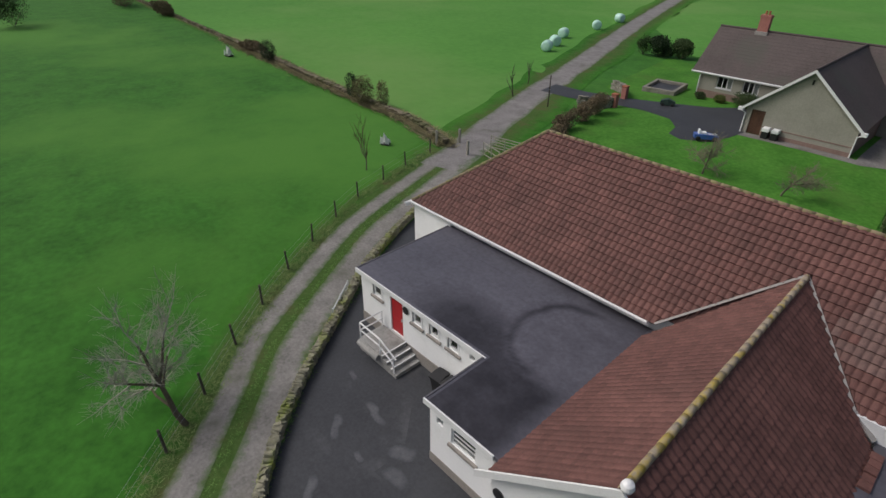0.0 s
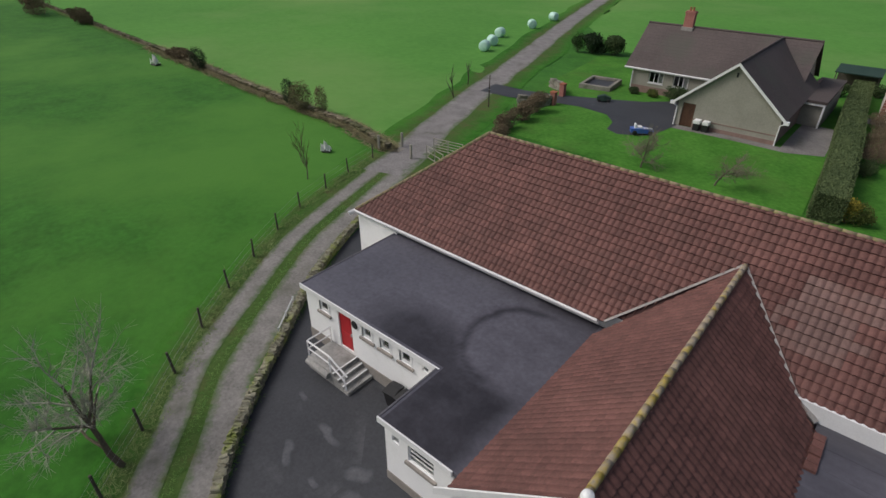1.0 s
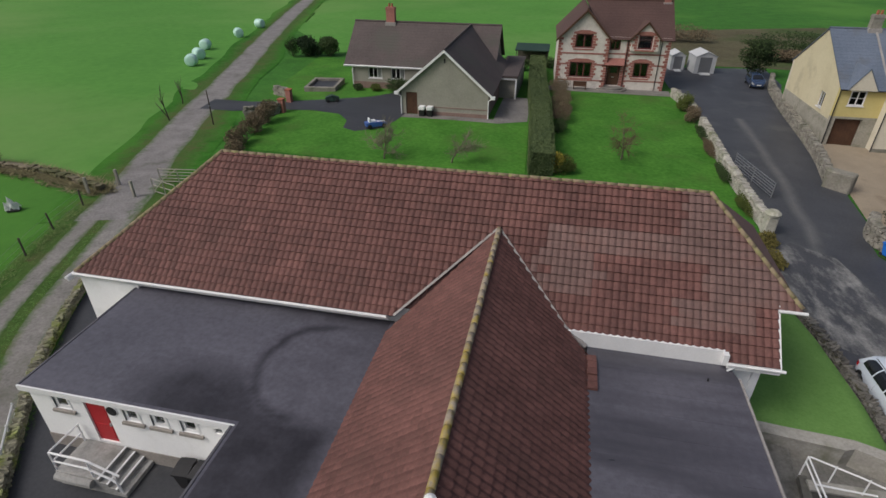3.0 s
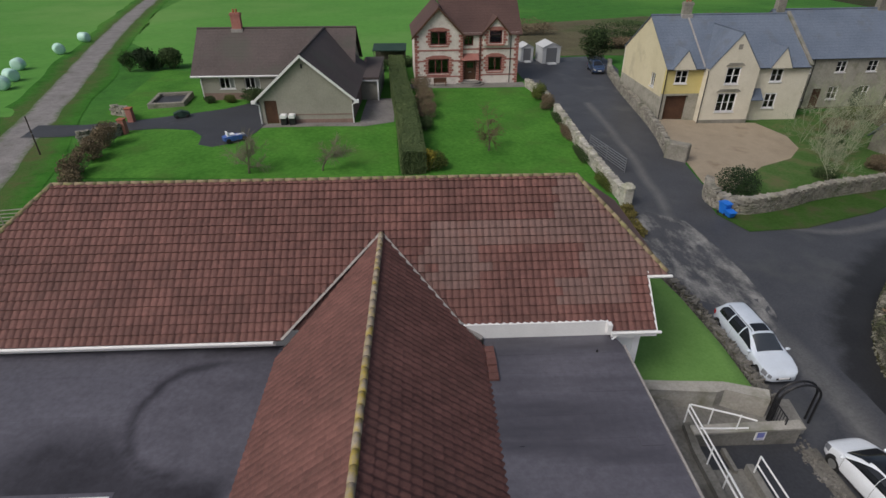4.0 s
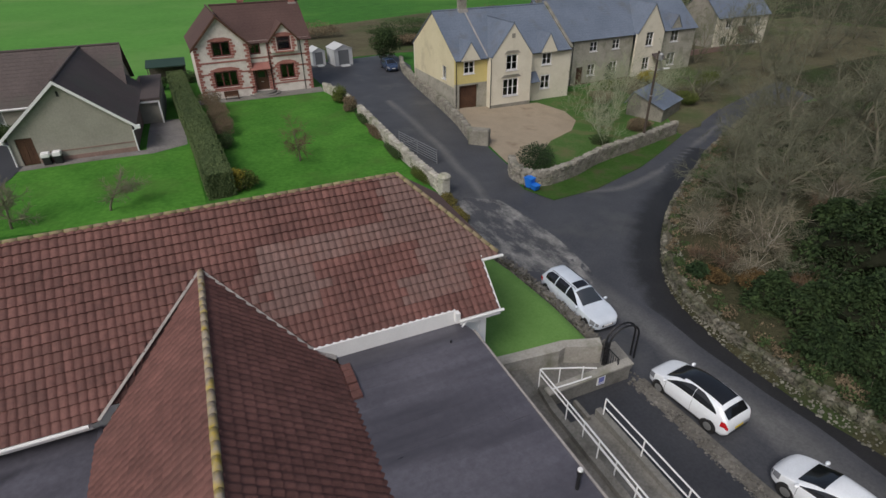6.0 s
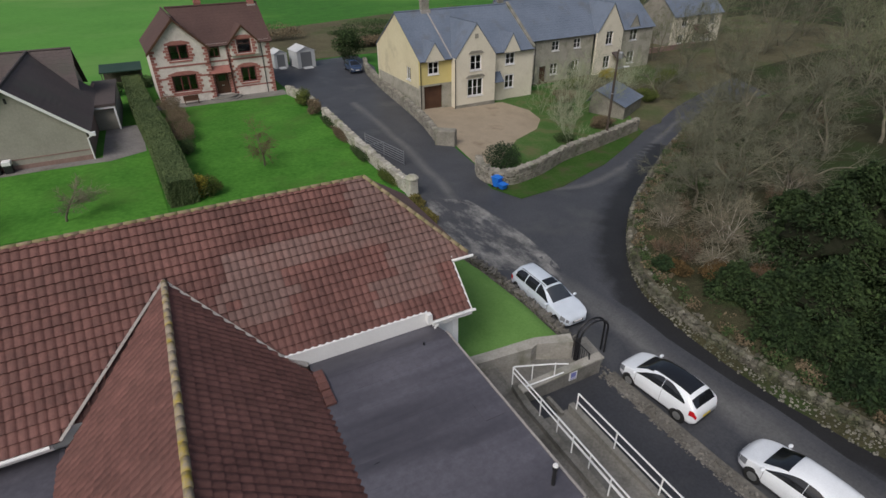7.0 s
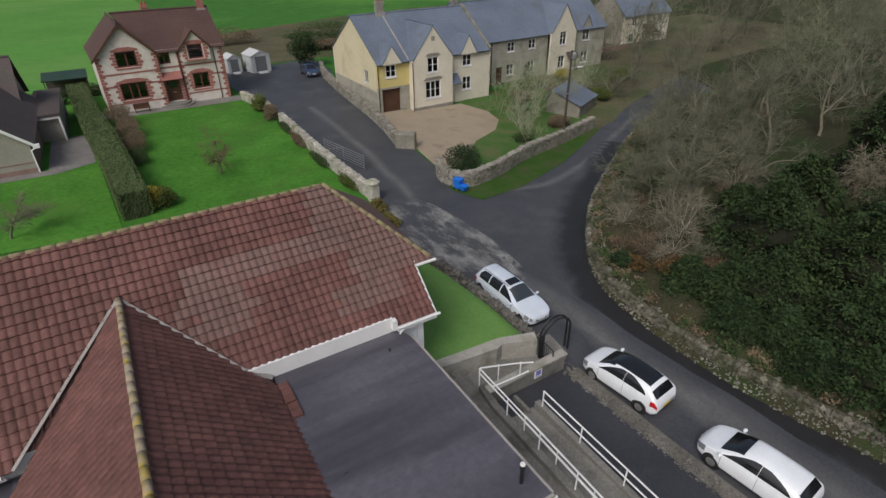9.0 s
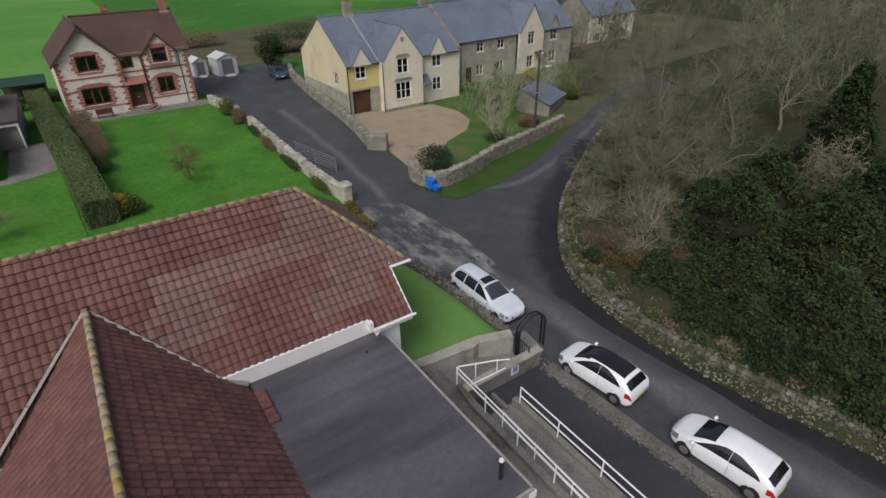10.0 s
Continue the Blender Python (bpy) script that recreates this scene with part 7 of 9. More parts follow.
def car(label, m, L=4.0, W=1.7, H=1.48, paint="carwhite", kind="hatch", dark_roof=False, rails=False, sunroof=False):
    """A car skinned from cross-sections; its windows, roof and lamps are fitted to the same skin."""
    r = thing("car", label, "car", "parked cars", m)
    h = W / 2
    xr, xf = -L / 2, L / 2
    if kind == "estate":
        top = [(xf + 0.01, 0.56), (xf - 0.05, 0.66), (xf - 0.25, 0.76), (xf - 1.05, 0.90), (xf - 1.22, 0.95), (xf - 2.0, H - 0.05), (xf - 2.5, H), (xr + 1.0, H - 0.01), (xr + 0.45, H - 0.06), (xr + 0.32, H - 0.13), (xr + 0.10, 0.95), (xr + 0.03, 0.82), (xr, 0.60)]
        xs0, xs1, xrf, xrr = xf - 1.22, xf - 1.98, xf - 1.98, xr + 0.42
        belt_z, slope = 0.82, 0.01
    else:
        top = [(xf + 0.01, 0.54), (xf - 0.04, 0.64), (xf - 0.2, 0.76), (xf - 0.55, 0.88), (xf - 0.82, 0.97), (xf - 1.35, H - 0.17), (xf - 1.75, H - 0.03), (xf - 2.25, H), (xr + 0.95, H - 0.04), (xr + 0.55, H - 0.12), (xr + 0.42, H - 0.19), (xr + 0.13, 0.99), (xr + 0.03, 0.86), (xr, 0.62)]
        xs0, xs1, xrf, xrr = xf - 0.84, xf - 1.62, xf - 1.62, xr + 0.52
        belt_z, slope = 0.90, 0.05
    tx, tz = [p[0] for p in top][::-1], [p[1] for p in top][::-1]

    def ztop(x):
        return sum(float(np.interp(x + o, tx, tz)) for o in (-0.06, -0.03, 0.0, 0.03, 0.06)) / 5

    def skin(x, th, out=0.0):
        """A point of the skin: th from -1 (sill) through 0 (waistline) to 1 (middle of the roof)."""
        w = h * float(np.interp(x, [xr, xr + 0.05, xr + 0.25, xr + 0.8, xf - 0.9, xf - 0.4, xf - 0.14, xf], [0.78, 0.88, 0.96, 1.0, 1.0, 0.94, 0.82, 0.60])) + out
        zt = ztop(x) + out
        zb = min(belt_z + slope * (xf - 1.2 - x) / L * 2, zt - 0.05)
        zl = float(np.interp(x, [xr, xr + 0.2, xf - 0.2, xf], [0.36, 0.20, 0.20, 0.30]))
        if th <= 0:
            s = th + 1
            y = w * float(np.interp(s, [0, 0.18, 0.55, 0.75, 1], [0.90, 0.985, 1.0, 0.995, 0.955]))
            return Vector((x, y, zl + (zb - zl) * s))
        c = zt - zb
        a = th * math.pi / 2
        k = min(1.0, c / 0.45)
        n = 2.6 + 0.8 * k
        z = c * math.sin(a) ** (2 / n)
        y = w * 0.955 * max(0.0, math.cos(a)) ** (2 / n) * (1 - (0.25 if kind == "estate" else 0.20) * k * (z / max(c, 1e-3)))
        return Vector((x, y, zb + z))

    def sheet(x0, x1, t0, t1, nx, nt, out, bm=None, both=True, side=1):
        """A patch of the skin; t0 and t1 are functions of x; both sides mirrored over the middle, or one side."""
        bm = bm or bmesh.new()
        rows = []
        for i in range(nx + 1):
            x = x0 + (x1 - x0) * i / nx
            a, b = t0(x), t1(x)
            row = [skin(x, a + (b - a) * k / nt, out) for k in range(nt + 1)]
            if both:
                row = row + [Vector((p.x, -p.y, p.z)) for p in row[::-1][1 if b >= 1 else 0:]]
            elif side < 0:
                row = [Vector((p.x, -p.y, p.z)) for p in row]
            rows.append([bm.verts.new(p) for p in row])
        for u, v in zip(rows, rows[1:]):
            for k in range(len(u) - 1):
                bm.faces.new((u[k], u[k + 1], v[k + 1], v[k]))
        bm.normal_update()
        if sum(f.normal.z * (1 if both else 0) + f.normal.y * (0 if both else side) for f in bm.faces) < 0:
            bmesh.ops.reverse_faces(bm, faces=bm.faces[:])
        return bm, rows

    one = lambda v: (lambda x: v)
    bm, rows = sheet(xr, xf, one(-1), one(1), 64, 22, 0.0)
    for q, flip in ((rows[0], True), (rows[-1], False)):
        bm.faces.new(q[::-1] if flip else q)
    for i in range(len(rows) - 1):
        bm.faces.new((rows[i][0], rows[i + 1][0], rows[i + 1][-1], rows[i][-1]))
    bmesh.ops.recalc_face_normals(bm, faces=bm.faces[:])
    body = part("body", bm, paint, r, smooth=True)
    # windscreen, rear window and roof panel
    part("windscreen", sheet(xs0 - 0.02, xs1, lambda x: 0.50 if kind == "estate" else 0.48, one(1), 10, 8, 0.006)[0], "screen" if kind == "estate" else "carglass", r, "windscreen reflecting the pale sky" if kind == "estate" else "dark windscreen", smooth=True)
    part("rear_window", sheet(xr + 0.15, xrr - 0.09, one(0.46), one(1), 6, 8, 0.006)[0], "carglass", r, "dark rear window", smooth=True)
    if dark_roof:
        part("roof_panel", sheet(xs1 + 0.005, xrr + 0.06, one(0.60), one(1), 10, 8, 0.006)[0], "carglass", r, "dark panoramic glass roof", smooth=True)
    if sunroof:
        part("sunroof", sheet(xs1 - 0.12, xs1 - 0.62, one(0.74), one(1), 4, 6, 0.008)[0], "carglass", r, "dark glass sunroof", smooth=True)
    wa, wz = xs0 - 0.14, (xr + 0.45 if kind == "estate" else xr + 0.58)

    def upper(x):
        """The top line of the side windows: a long arch."""
        t = (x - wz) / (wa - wz)
        if kind == "estate":
            return 0.06 + 0.50 * min(1.0, 9 * t + 0.3) * min(1.0, (1 - t) * 2.9)
        return 0.05 + 0.46 * min(1.0, (t * 3.0) ** 0.7) * min(1.0, ((1 - t) * 2.3) ** 0.9)

    for s in (-1, 1):
        cuts = [wz, wz + (wa - wz) * 0.30, wz + (wa - wz) * 0.62, wa] if kind == "estate" else [wz, wz + (wa - wz) * 0.46, wa]
        gap = 0.035 if kind == "estate" else 0.008
        for a, b in zip(cuts, cuts[1:]):
            part("side_window", sheet(a + gap, b - gap, one(0.03), upper, 10, 5, 0.006, both=False, side=s)[0], "carglass", r, "dark side window", smooth=True)
        for x in ((wz + (wa - wz) * 0.44), wa - 0.05):
            part("door_seam", sheet(x - 0.006, x + 0.006, one(-0.75), one(0.03), 1, 8, 0.002, both=False, side=s)[0], "black", r)
        part("sill_trim", sheet(xr + 0.95, xf - 1.0, one(-0.99), one(-0.82), 6, 2, 0.004, both=False, side=s)[0], "black", r)
        for x in (wz + (wa - wz) * 0.50, wz + (wa - wz) * 0.12):
            part("door_handle", sheet(x, x + 0.16, one(-0.20), one(-0.15), 2, 1, 0.018, both=False, side=s)[0], paint, r)
        part("headlight", sheet(xf - 0.42, xf - 0.03, one(-0.42), one(0.06), 5, 4, 0.006, both=False, side=s)[0], "lamp", r, "clear headlight", smooth=True)
        part("tail_light", sheet(xr + 0.015, xr + 0.30, one(-0.36), one(-0.04), 5, 3, 0.008, both=False, side=s)[0], "redlamp", r, "red tail light", smooth=True)
        q = skin(wa - 0.02, 0.06)
        mir = bmesh.new()
        bmesh.ops.create_icosphere(mir, subdivisions=2, radius=1, matrix=Matrix.LocRotScale((q.x, s * (q.y + 0.11), q.z + 0.04), None, (0.075, 0.12, 0.07)))
        part("mirror", mir, paint, r, smooth=True)
        if rails:
            a0, a1 = skin(xs1 - 0.15, 0.62), skin(xrr + 0.15, 0.62)
            part("roof_rail", tube([(a0.x, s * a0.y, a0.z - 0.01), (a0.x - 0.1, s * a0.y, a0.z + 0.04), (a1.x + 0.1, s * a1.y, a1.z + 0.04), (a1.x, s * a1.y, a1.z - 0.01)], 0.018, 6), "black", r)
        for x in (xr + 0.72, xf - 0.76):
            # Black disc painted on the body for the shaded wheel recess.
            part("arch_shade", lathe([(0.345, 0), (0.345, 0.012), (0.31, 0.02)], 22), "black", r, m=pose(x, s * (skin(x, -0.7).y - 0.008), 0.31, -90 * s, 0, 0))
            t = part("tyre", lathe([(0.18, -0.09), (0.275, -0.09), (0.297, -0.05), (0.297, 0.05), (0.275, 0.09), (0.18, 0.09)], 22), "rubber", r, m=pose(x, s * (skin(x, -0.7).y - 0.07), 0.30, 90, 0, 0))
            part("rim", lathe([(0.18, -0.094), (0.15, -0.07), (0.05, -0.085), (0.05, 0.085), (0.15, 0.07), (0.18, 0.094)], 16), "alloy", t)
    part("spoiler", sheet(xrr - 0.10, xrr + 0.06, one(0.52), one(1), 3, 8, 0.022)[0], paint, r, smooth=True)
    part("grille", loft([[(xf - 0.03, -h * 0.42, 0.40), (xf + 0.02, -h * 0.36, 0.40), (xf + 0.02, -h * 0.36, 0.50), (xf - 0.03, -h * 0.42, 0.50)], [(xf - 0.03, h * 0.42, 0.40), (xf + 0.02, h * 0.36, 0.40), (xf + 0.02, h * 0.36, 0.50), (xf - 0.03, h * 0.42, 0.50)]]), "black", r)
    part("number_plate", B((xf + 0.018, xf + 0.03, -0.24, 0.24, 0.44, 0.53)), "white", r)
    part("number_plate", B((xr - 0.015, xr + 0.002, -0.24, 0.24, 0.50, 0.60)), "flower", r)
    part("rear_bumper_trim", B((xr - 0.008, xr + 0.05, -h * 0.7, h * 0.7, 0.36, 0.44), bevel=0.005), "black", r)
    return r


def on_road(x, y, rz, lift=0.03):
    return pose(x, y, ground_z(x, y) + lift, 0, 0, rz)


car("pale silver estate car parked by the rubble edging", on_road(16.2, 18.7, -88.6), 4.75, 1.72, 1.45, "carsilver", "estate", False, True, True)
car("white hatchback with a dark glass roof parked by the rubble edging", on_road(16.68, 11.12, 96.5), 3.9, 1.70, 1.50, "carwhite", "hatch", True)
car("white hatchback parked behind the other white car", on_road(17.1, 5.4, 95.5), 3.95, 1.70, 1.46, "carwhite", "hatch")
car("dark blue car parked at the head of the lane", on_road(25.0, 75.6, -92), 4.0, 1.7, 1.5, "carblue", "hatch")


def kart():
    r = thing("ride_on_car", "small blue and white ride-on car on the drive", "toy car", m=on_road(-15.9, 46.9, 35, 0.05))
    part("body", loft([[(-1.0, -0.35, 0.2), (-1.0, -0.35, 0.55), (-1.0, 0.35, 0.55), (-1.0, 0.35, 0.2)], [(-0.3, -0.48, 0.18), (-0.3, -0.46, 0.6), (-0.3, 0.46, 0.6), (-0.3, 0.48, 0.18)], [(0.5, -0.45, 0.18), (0.5, -0.4, 0.52), (0.5, 0.4, 0.52), (0.5, 0.45, 0.18)], [(1.1, -0.25, 0.2), (1.1, -0.2, 0.35), (1.1, 0.2, 0.35), (1.1, 0.25, 0.2)]]), "bluepaint", r)
    part("seat", B((-0.55, 0.0, -0.28, 0.28, 0.55, 0.72), (-0.68, -0.55, -0.28, 0.28, 0.55, 0.95), bevel=0.03), "white", r)
    part("stripe", B((0.1, 0.9, -0.12, 0.12, 0.5, 0.56)), "white", r)
    for x in (-0.7, 0.7):
        for y in (-0.5, 0.5):
            part("wheel", lathe([(0.2, -0.08), (0.22, 0), (0.2, 0.08)], 14), "rubber", r, m=pose(x, y, 0.22, 90, 0, 0))


kart()


# ---------------- posts, poles, gates ----------------
def fence():
    r = thing("wire_fence", "post and wire fence with dark weathered posts along the track", "fence")
    line = [(-8.4, -8.0), (-10.8, -5.6), (-13.1, -3.1), (-15.3, -0.6), (-17.2, 1.7), (-19.3, 4.1), (-21.3, 6.5), (-23.3, 9.2), (-25.1, 11.9), (-26.8, 14.8), (-28.3, 17.7), (-29.4, 20.9), (-30.4, 24.0), (-31.2, 27.4)]
    tops = []
    rng = random.Random(7)
    for x, y in line:
        z = ground_z(x, y)
        lean = (rng.uniform(-0.07, 0.07), rng.uniform(-0.07, 0.07))
        part("post", tube([(x, y, z - 0.2), (x + lean[0], y + lean[1], z + 1.25)], 0.065, 7, None, 0.055), "post", r)
        tops.append((x, y, z))
    for h in (0.35, 0.7, 1.1):
        part("wire", tube([(x, y, z + h) for x, y, z in tops], 0.004, 4), "steel", r)


fence()


def pole(name, label, x, y, h, r0=0.13, arm=True):
    z = ground_z(x, y)
    r = thing(name, label, "pole", m=pose(x, y, z))
    part("shaft", tube([(0, 0, -0.3), (0, 0, h)], r0, 9, None, r0 * 0.7), "polewood", r)
    if arm:
        part("lamp_arm", tube([(0, 0, h - 1.7), (0.35, -0.1, h - 1.55), (0.75, -0.2, h - 1.5)], 0.03, 6), "steel", r)
        part("lamp_head", loft([[(0.7, -0.3, h - 1.55), (0.7, -0.1, h - 1.55), (0.7, -0.1, h - 1.45), (0.7, -0.3, h - 1.45)], [(1.25, -0.34, h - 1.53), (1.25, -0.16, h - 1.53), (1.25, -0.16, h - 1.47), (1.25, -0.34, h - 1.47)]]), "white", r, "pale street lamp head")
        part("transformer", lathe([(0.16, 0), (0.2, 0.05), (0.2, 0.5), (0.12, 0.6)], 12, c=(0.1, -0.22, h - 0.75)), "steel", r)
    part("step_band", lathe([(r0 * 1.08, 0), (r0 * 1.08, 0.06)], 9, c=(0, 0, h * 0.55)), "steel", r)
    return r


pole("lamp_pole", "dark timber pole with a small street lamp beside the curved wall", 37.2, 37.7, 8.6)
pole("utility_pole", "thin dark utility pole beside the farm lane", -32.4, 45.6, 3.4, 0.07, False)


def field_gate(label, a, b, bars=5, h=1.15, material="gatewood", lift=0.05):
    a, b = Vector((*a, 0)), Vector((*b, 0))
    r = thing("field_gate", label, "gate")
    za, zb = ground_z(a.x, a.y) + lift, ground_z(b.x, b.y) + lift
    for i in range(bars):
        z = 0.15 + (h - 0.15) * i / (bars - 1)
        part("bar", tube([(a.x, a.y, za + z), (b.x, b.y, zb + z)], 0.035, 5), material, r)
    for t in (0.0, 0.5, 1.0):
        p = a.lerp(b, t)
        z = za + (zb - za) * t
        part("upright", tube([(p.x, p.y, z + 0.02), (p.x, p.y, z + h + 0.05)], 0.04, 5), material, r)
    part("brace", tube([(a.x, a.y, za + 0.15), ((a.x + b.x) / 2, (a.y + b.y) / 2, (za + zb) / 2 + h)], 0.03, 5), material, r)
    return r


field_gate("silvered timber field gate beside the hall corner", (-28.3, 32.0), (-25.4, 32.4))
field_gate("silvered timber fence rails beside the hall corner", (-27.6, 30.3), (-25.2, 29.6), 3)
field_gate("galvanised steel gate standing open against the garden wall", (15.75, 45.4), (17.1, 39.8), 6, 1.2, "steel")
g = thing("gate_post", "pale timber gate post at the lane", "post", m=pose(-28.6, 29.4, ground_z(-28.6, 29.4)))
part("shaft", B((-0.09, 0.09, -0.09, 0.09, -0.2, 1.3), bevel=0.015), "gatewood", g)
for x, y in ((-32.3, 29.2), (-31.2, 31.0)):
    copy_thing(g, pose(x, y, ground_z(x, y), 0, 0, 20))


# ---------------- sheds ----------------
def shed(x, y, w, d, h, rz, label):
    r = thing("garden_shed", label, "shed", "white sheds beside the lane", pose(x, y, ground_z(x, y), 0, 0, rz))
    part("front_wall", wall_bm(w, h * 0.8, 0.06, [(w * 0.2, w * 0.8, 0.1, h * 0.75)], (w / 2, h), -0.1), "shedwhite", r, m=pose(-w / 2, 0, 0))
    part("side_wall", B((-w / 2, -w / 2 + 0.06, 0.06, d, -0.1, h * 0.8), (w / 2 - 0.06, w / 2, 0.06, d, -0.1, h * 0.8), (-w / 2, w / 2, d - 0.06, d, -0.1, h * 0.8)), "shedwhite", r)
    part("door", B((-w * 0.3, w * 0.3, 0.02, 0.06, 0.1, h * 0.75)), "shedgrey", r, "grey shed door")
    for s in (-1, 1):
        part("roof_slope", slab([(0, -0.12, h + 0.03), (0, d + 0.1, h + 0.03), (s * (w / 2 + 0.12), d + 0.1, h * 0.8 - 0.03), (s * (w / 2 + 0.12), -0.12, h * 0.8 - 0.03)], 0.05), "shedwhite", r)
    part("ramp", slab([(-w * 0.25, -0.9, 0.02), (w * 0.25, -0.9, 0.02), (w * 0.25, 0, 0.18), (-w * 0.25, 0, 0.18)], 0.05), "shedwhite", r, "white board ramp")


shed(16.6, 82.5, 1.9, 2.4, 2.5, 8, "small whitewashed timber shed with a grey door")
shed(19.9, 81.0, 2.7, 3.2, 2.9, 8, "whitewashed timber shed with a grey door and ramp")
r = thing("carport", "dark green roofed shelter behind the hedge", "shelter", m=pose(-3.6, 82.0, ground_z(-3.6, 82)))
part("roof", slab([(-2.4, -1.6, 2.2), (2.4, -1.6, 2.2), (2.4, 1.8, 2.6), (-2.4, 1.8, 2.6)], 0.12), "greentarp", r)
for x, y in ((-2.2, -1.4), (2.2, -1.4), (-2.2, 1.6), (2.2, 1.6)):
    part("post", tube([(x, y, -0.1), (x, y, 2.25)], 0.06, 6), "post", r)
part("back_panel", B((-2.2, 2.2, 1.5, 1.6, 0, 2.3)), "post", r)


# ---------------- trees, hedges and shrubs ----------------
bare_tree("tree", "leaning bare tree with dark trunk and fine pale twigs", pose(-16.1, 0.5, 0.3), 6.7, 106, (-0.55, -0.35), 0.14, 5, "bark_dark", "twig_fine", 1, 1.35, 0.04, kids=(3, 5), minr=0.004)
bare_tree("sapling", "slender bare sapling in the meadow", pose(-31.9, 21.1, 0.5), 5.2, 32, (-0.03, 0.02), 0.06, 4, "bark", "twig_red", 1, 0.45, 0.3, kids=(2, 3))
for k, (x, y, h) in enumerate(((-37.8, 46.2, 4.2), (-40.4, 52.1, 3.8))):
    bare_tree("sapling", "thin dark bare sapling beside the farm lane", pose(x, y, ground_z(x, y)), h, 35 + k, (-0.05, 0.02), 0.075, 3, "polewood", "twig", 1, 0.3, 0.35, "saplings beside the farm lane", kids=(2, 3), minr=0.012)
for k, (x, y, h, s) in enumerate(((6.6, 44.5, 4.4, 41), (-7.2, 40.3, 4.0, 42), (-12.9, 40.0, 4.2, 43))):
    bare_tree("fruit_tree", "small bare fruit tree on the lawn", pose(x, y, ground_z(x, y)), h, s, (0.1, 0), 0.09, 5, "bark", "twig_red" if k == 0 else "twig_pale", 1, 1.35, 0.02, "fruit trees on the lawns", kids=(3, 4), minr=0.008)

# woodland on the bank: grown trees near the road and slighter ones behind, with their copies
wood = [bare_tree("woodland_tree", "bare grey brown tree in the wood above the road", pose(31.5, 19.6, bank_z(31.5, 19.6) - 0.2), 7.0, 51, (0, 0), 0.125, 6, "bark", "twig", 1, 1.15, 0.03, "bare trees of the wood", kids=(2, 3), minr=0.008),
        bare_tree("woodland_tree", "bare many stemmed tree in the wood above the road", pose(35.0, 22.5, bank_z(35, 22.5) - 0.2), 6.5, 52, (0.05, 0), 0.11, 5, "bark", "twig", 3, 1.2, 0.03, "bare trees of the wood", kids=(2, 4), minr=0.008),
        bare_tree("woodland_tree", "bare spreading tree in the wood above the road", pose(41.0, 25.0, bank_z(41, 25) - 0.2), 8.0, 53, (-0.08, 0.05), 0.14, 6, "bark", "twig", 1, 1.3, 0.0, "bare trees of the wood", kids=(2, 3), minr=0.008)]
wrng = random.Random(5)
NEAR = [(28.2, 18.2, 0.65), (46.0, 33.2, 1.1), (52.5, 36.0, 1.15), (30.0, 21.4, 0.85), (36.4, 19.4, 1.0), (33.4, 24.8, 0.95), (38.4, 27.4, 1.1), (43.5, 29.4, 1.15), (45.5, 25.0, 1.1), (48.5, 31.6, 1.2), (53.0, 46.5, 0.9), (59.0, 48.8, 1.0), (51.0, 27.0, 1.1), (55.5, 33.0, 0.9), (42.5, 21.0, 1.1), (48.5, 20.5, 1.2)]
for i, (x, y, s) in enumerate(NEAR):
    t = copy_thing(wood[i % 3], pose(x, y, bank_z(x, y) - 0.3 if y < 40 else ground_z(x, y) - 0.1, 0, 0, wrng.uniform(0, 360)))
    t.scale = (s, s, s)
slight = [bare_tree("woodland_tree", "slender bare tree deep in the wood", pose(56.0, 23.5, bank_z(56, 23.5) - 0.2), 8.5, 54, (0, 0), 0.10, 5, "bark", "twig", 2, 1.0, 0.06, "bare trees of the wood", kids=(2, 3), minr=0.015),
          bare_tree("woodland_tree", "slender bare tree deep in the wood", pose(62.0, 29.5, bank_z(62, 29.5) - 0.2), 9.0, 55, (0.05, 0.04), 0.10, 5, "bark", "twig_green", 2, 1.05, 0.04, "bare trees of the wood", kids=(2, 3), minr=0.015)]
FAR = [(60, 34.2), (66, 33), (72, 36), (70, 29), (62, 23), (68, 22), (78, 33), (77, 25), (86, 36), (88, 28), (96, 36), (98, 28), (106, 40), (110, 30), (54, 18), (62, 15), (72, 14), (84, 17), (96, 18), (58, 9), (68, 6), (80, 7), (94, 8),
       (64, 53), (70, 51.5), (77, 54), (84, 55), (66, 60), (74, 62), (82, 64), (92, 58), (100, 52), (104, 62), (92, 70), (80, 74), (70, 70), (114, 50), (120, 62), (112, 74), (100, 78), (126, 42), (130, 54), (138, 66), (124, 80), (140, 38), (150, 52), (118, 22), (130, 28), (110, 12), (144, 20)]
for i, (x, y) in enumerate(FAR):
    s = wrng.uniform(0.85, 1.2) * (1.0 if x < 90 else 1.25)
    z = bank_z(x, y) - 0.4 if y < 46 and x < 90 else ground_z(x, y) - 0.1
    if y < 46 and x >= 90:
        z = min(z, bank_z(x, y) - 0.3)
    t = copy_thing(slight[i % 2], pose(x, y, z, 0, 0, wrng.uniform(0, 360)))
    t.scale = (s, s, s)

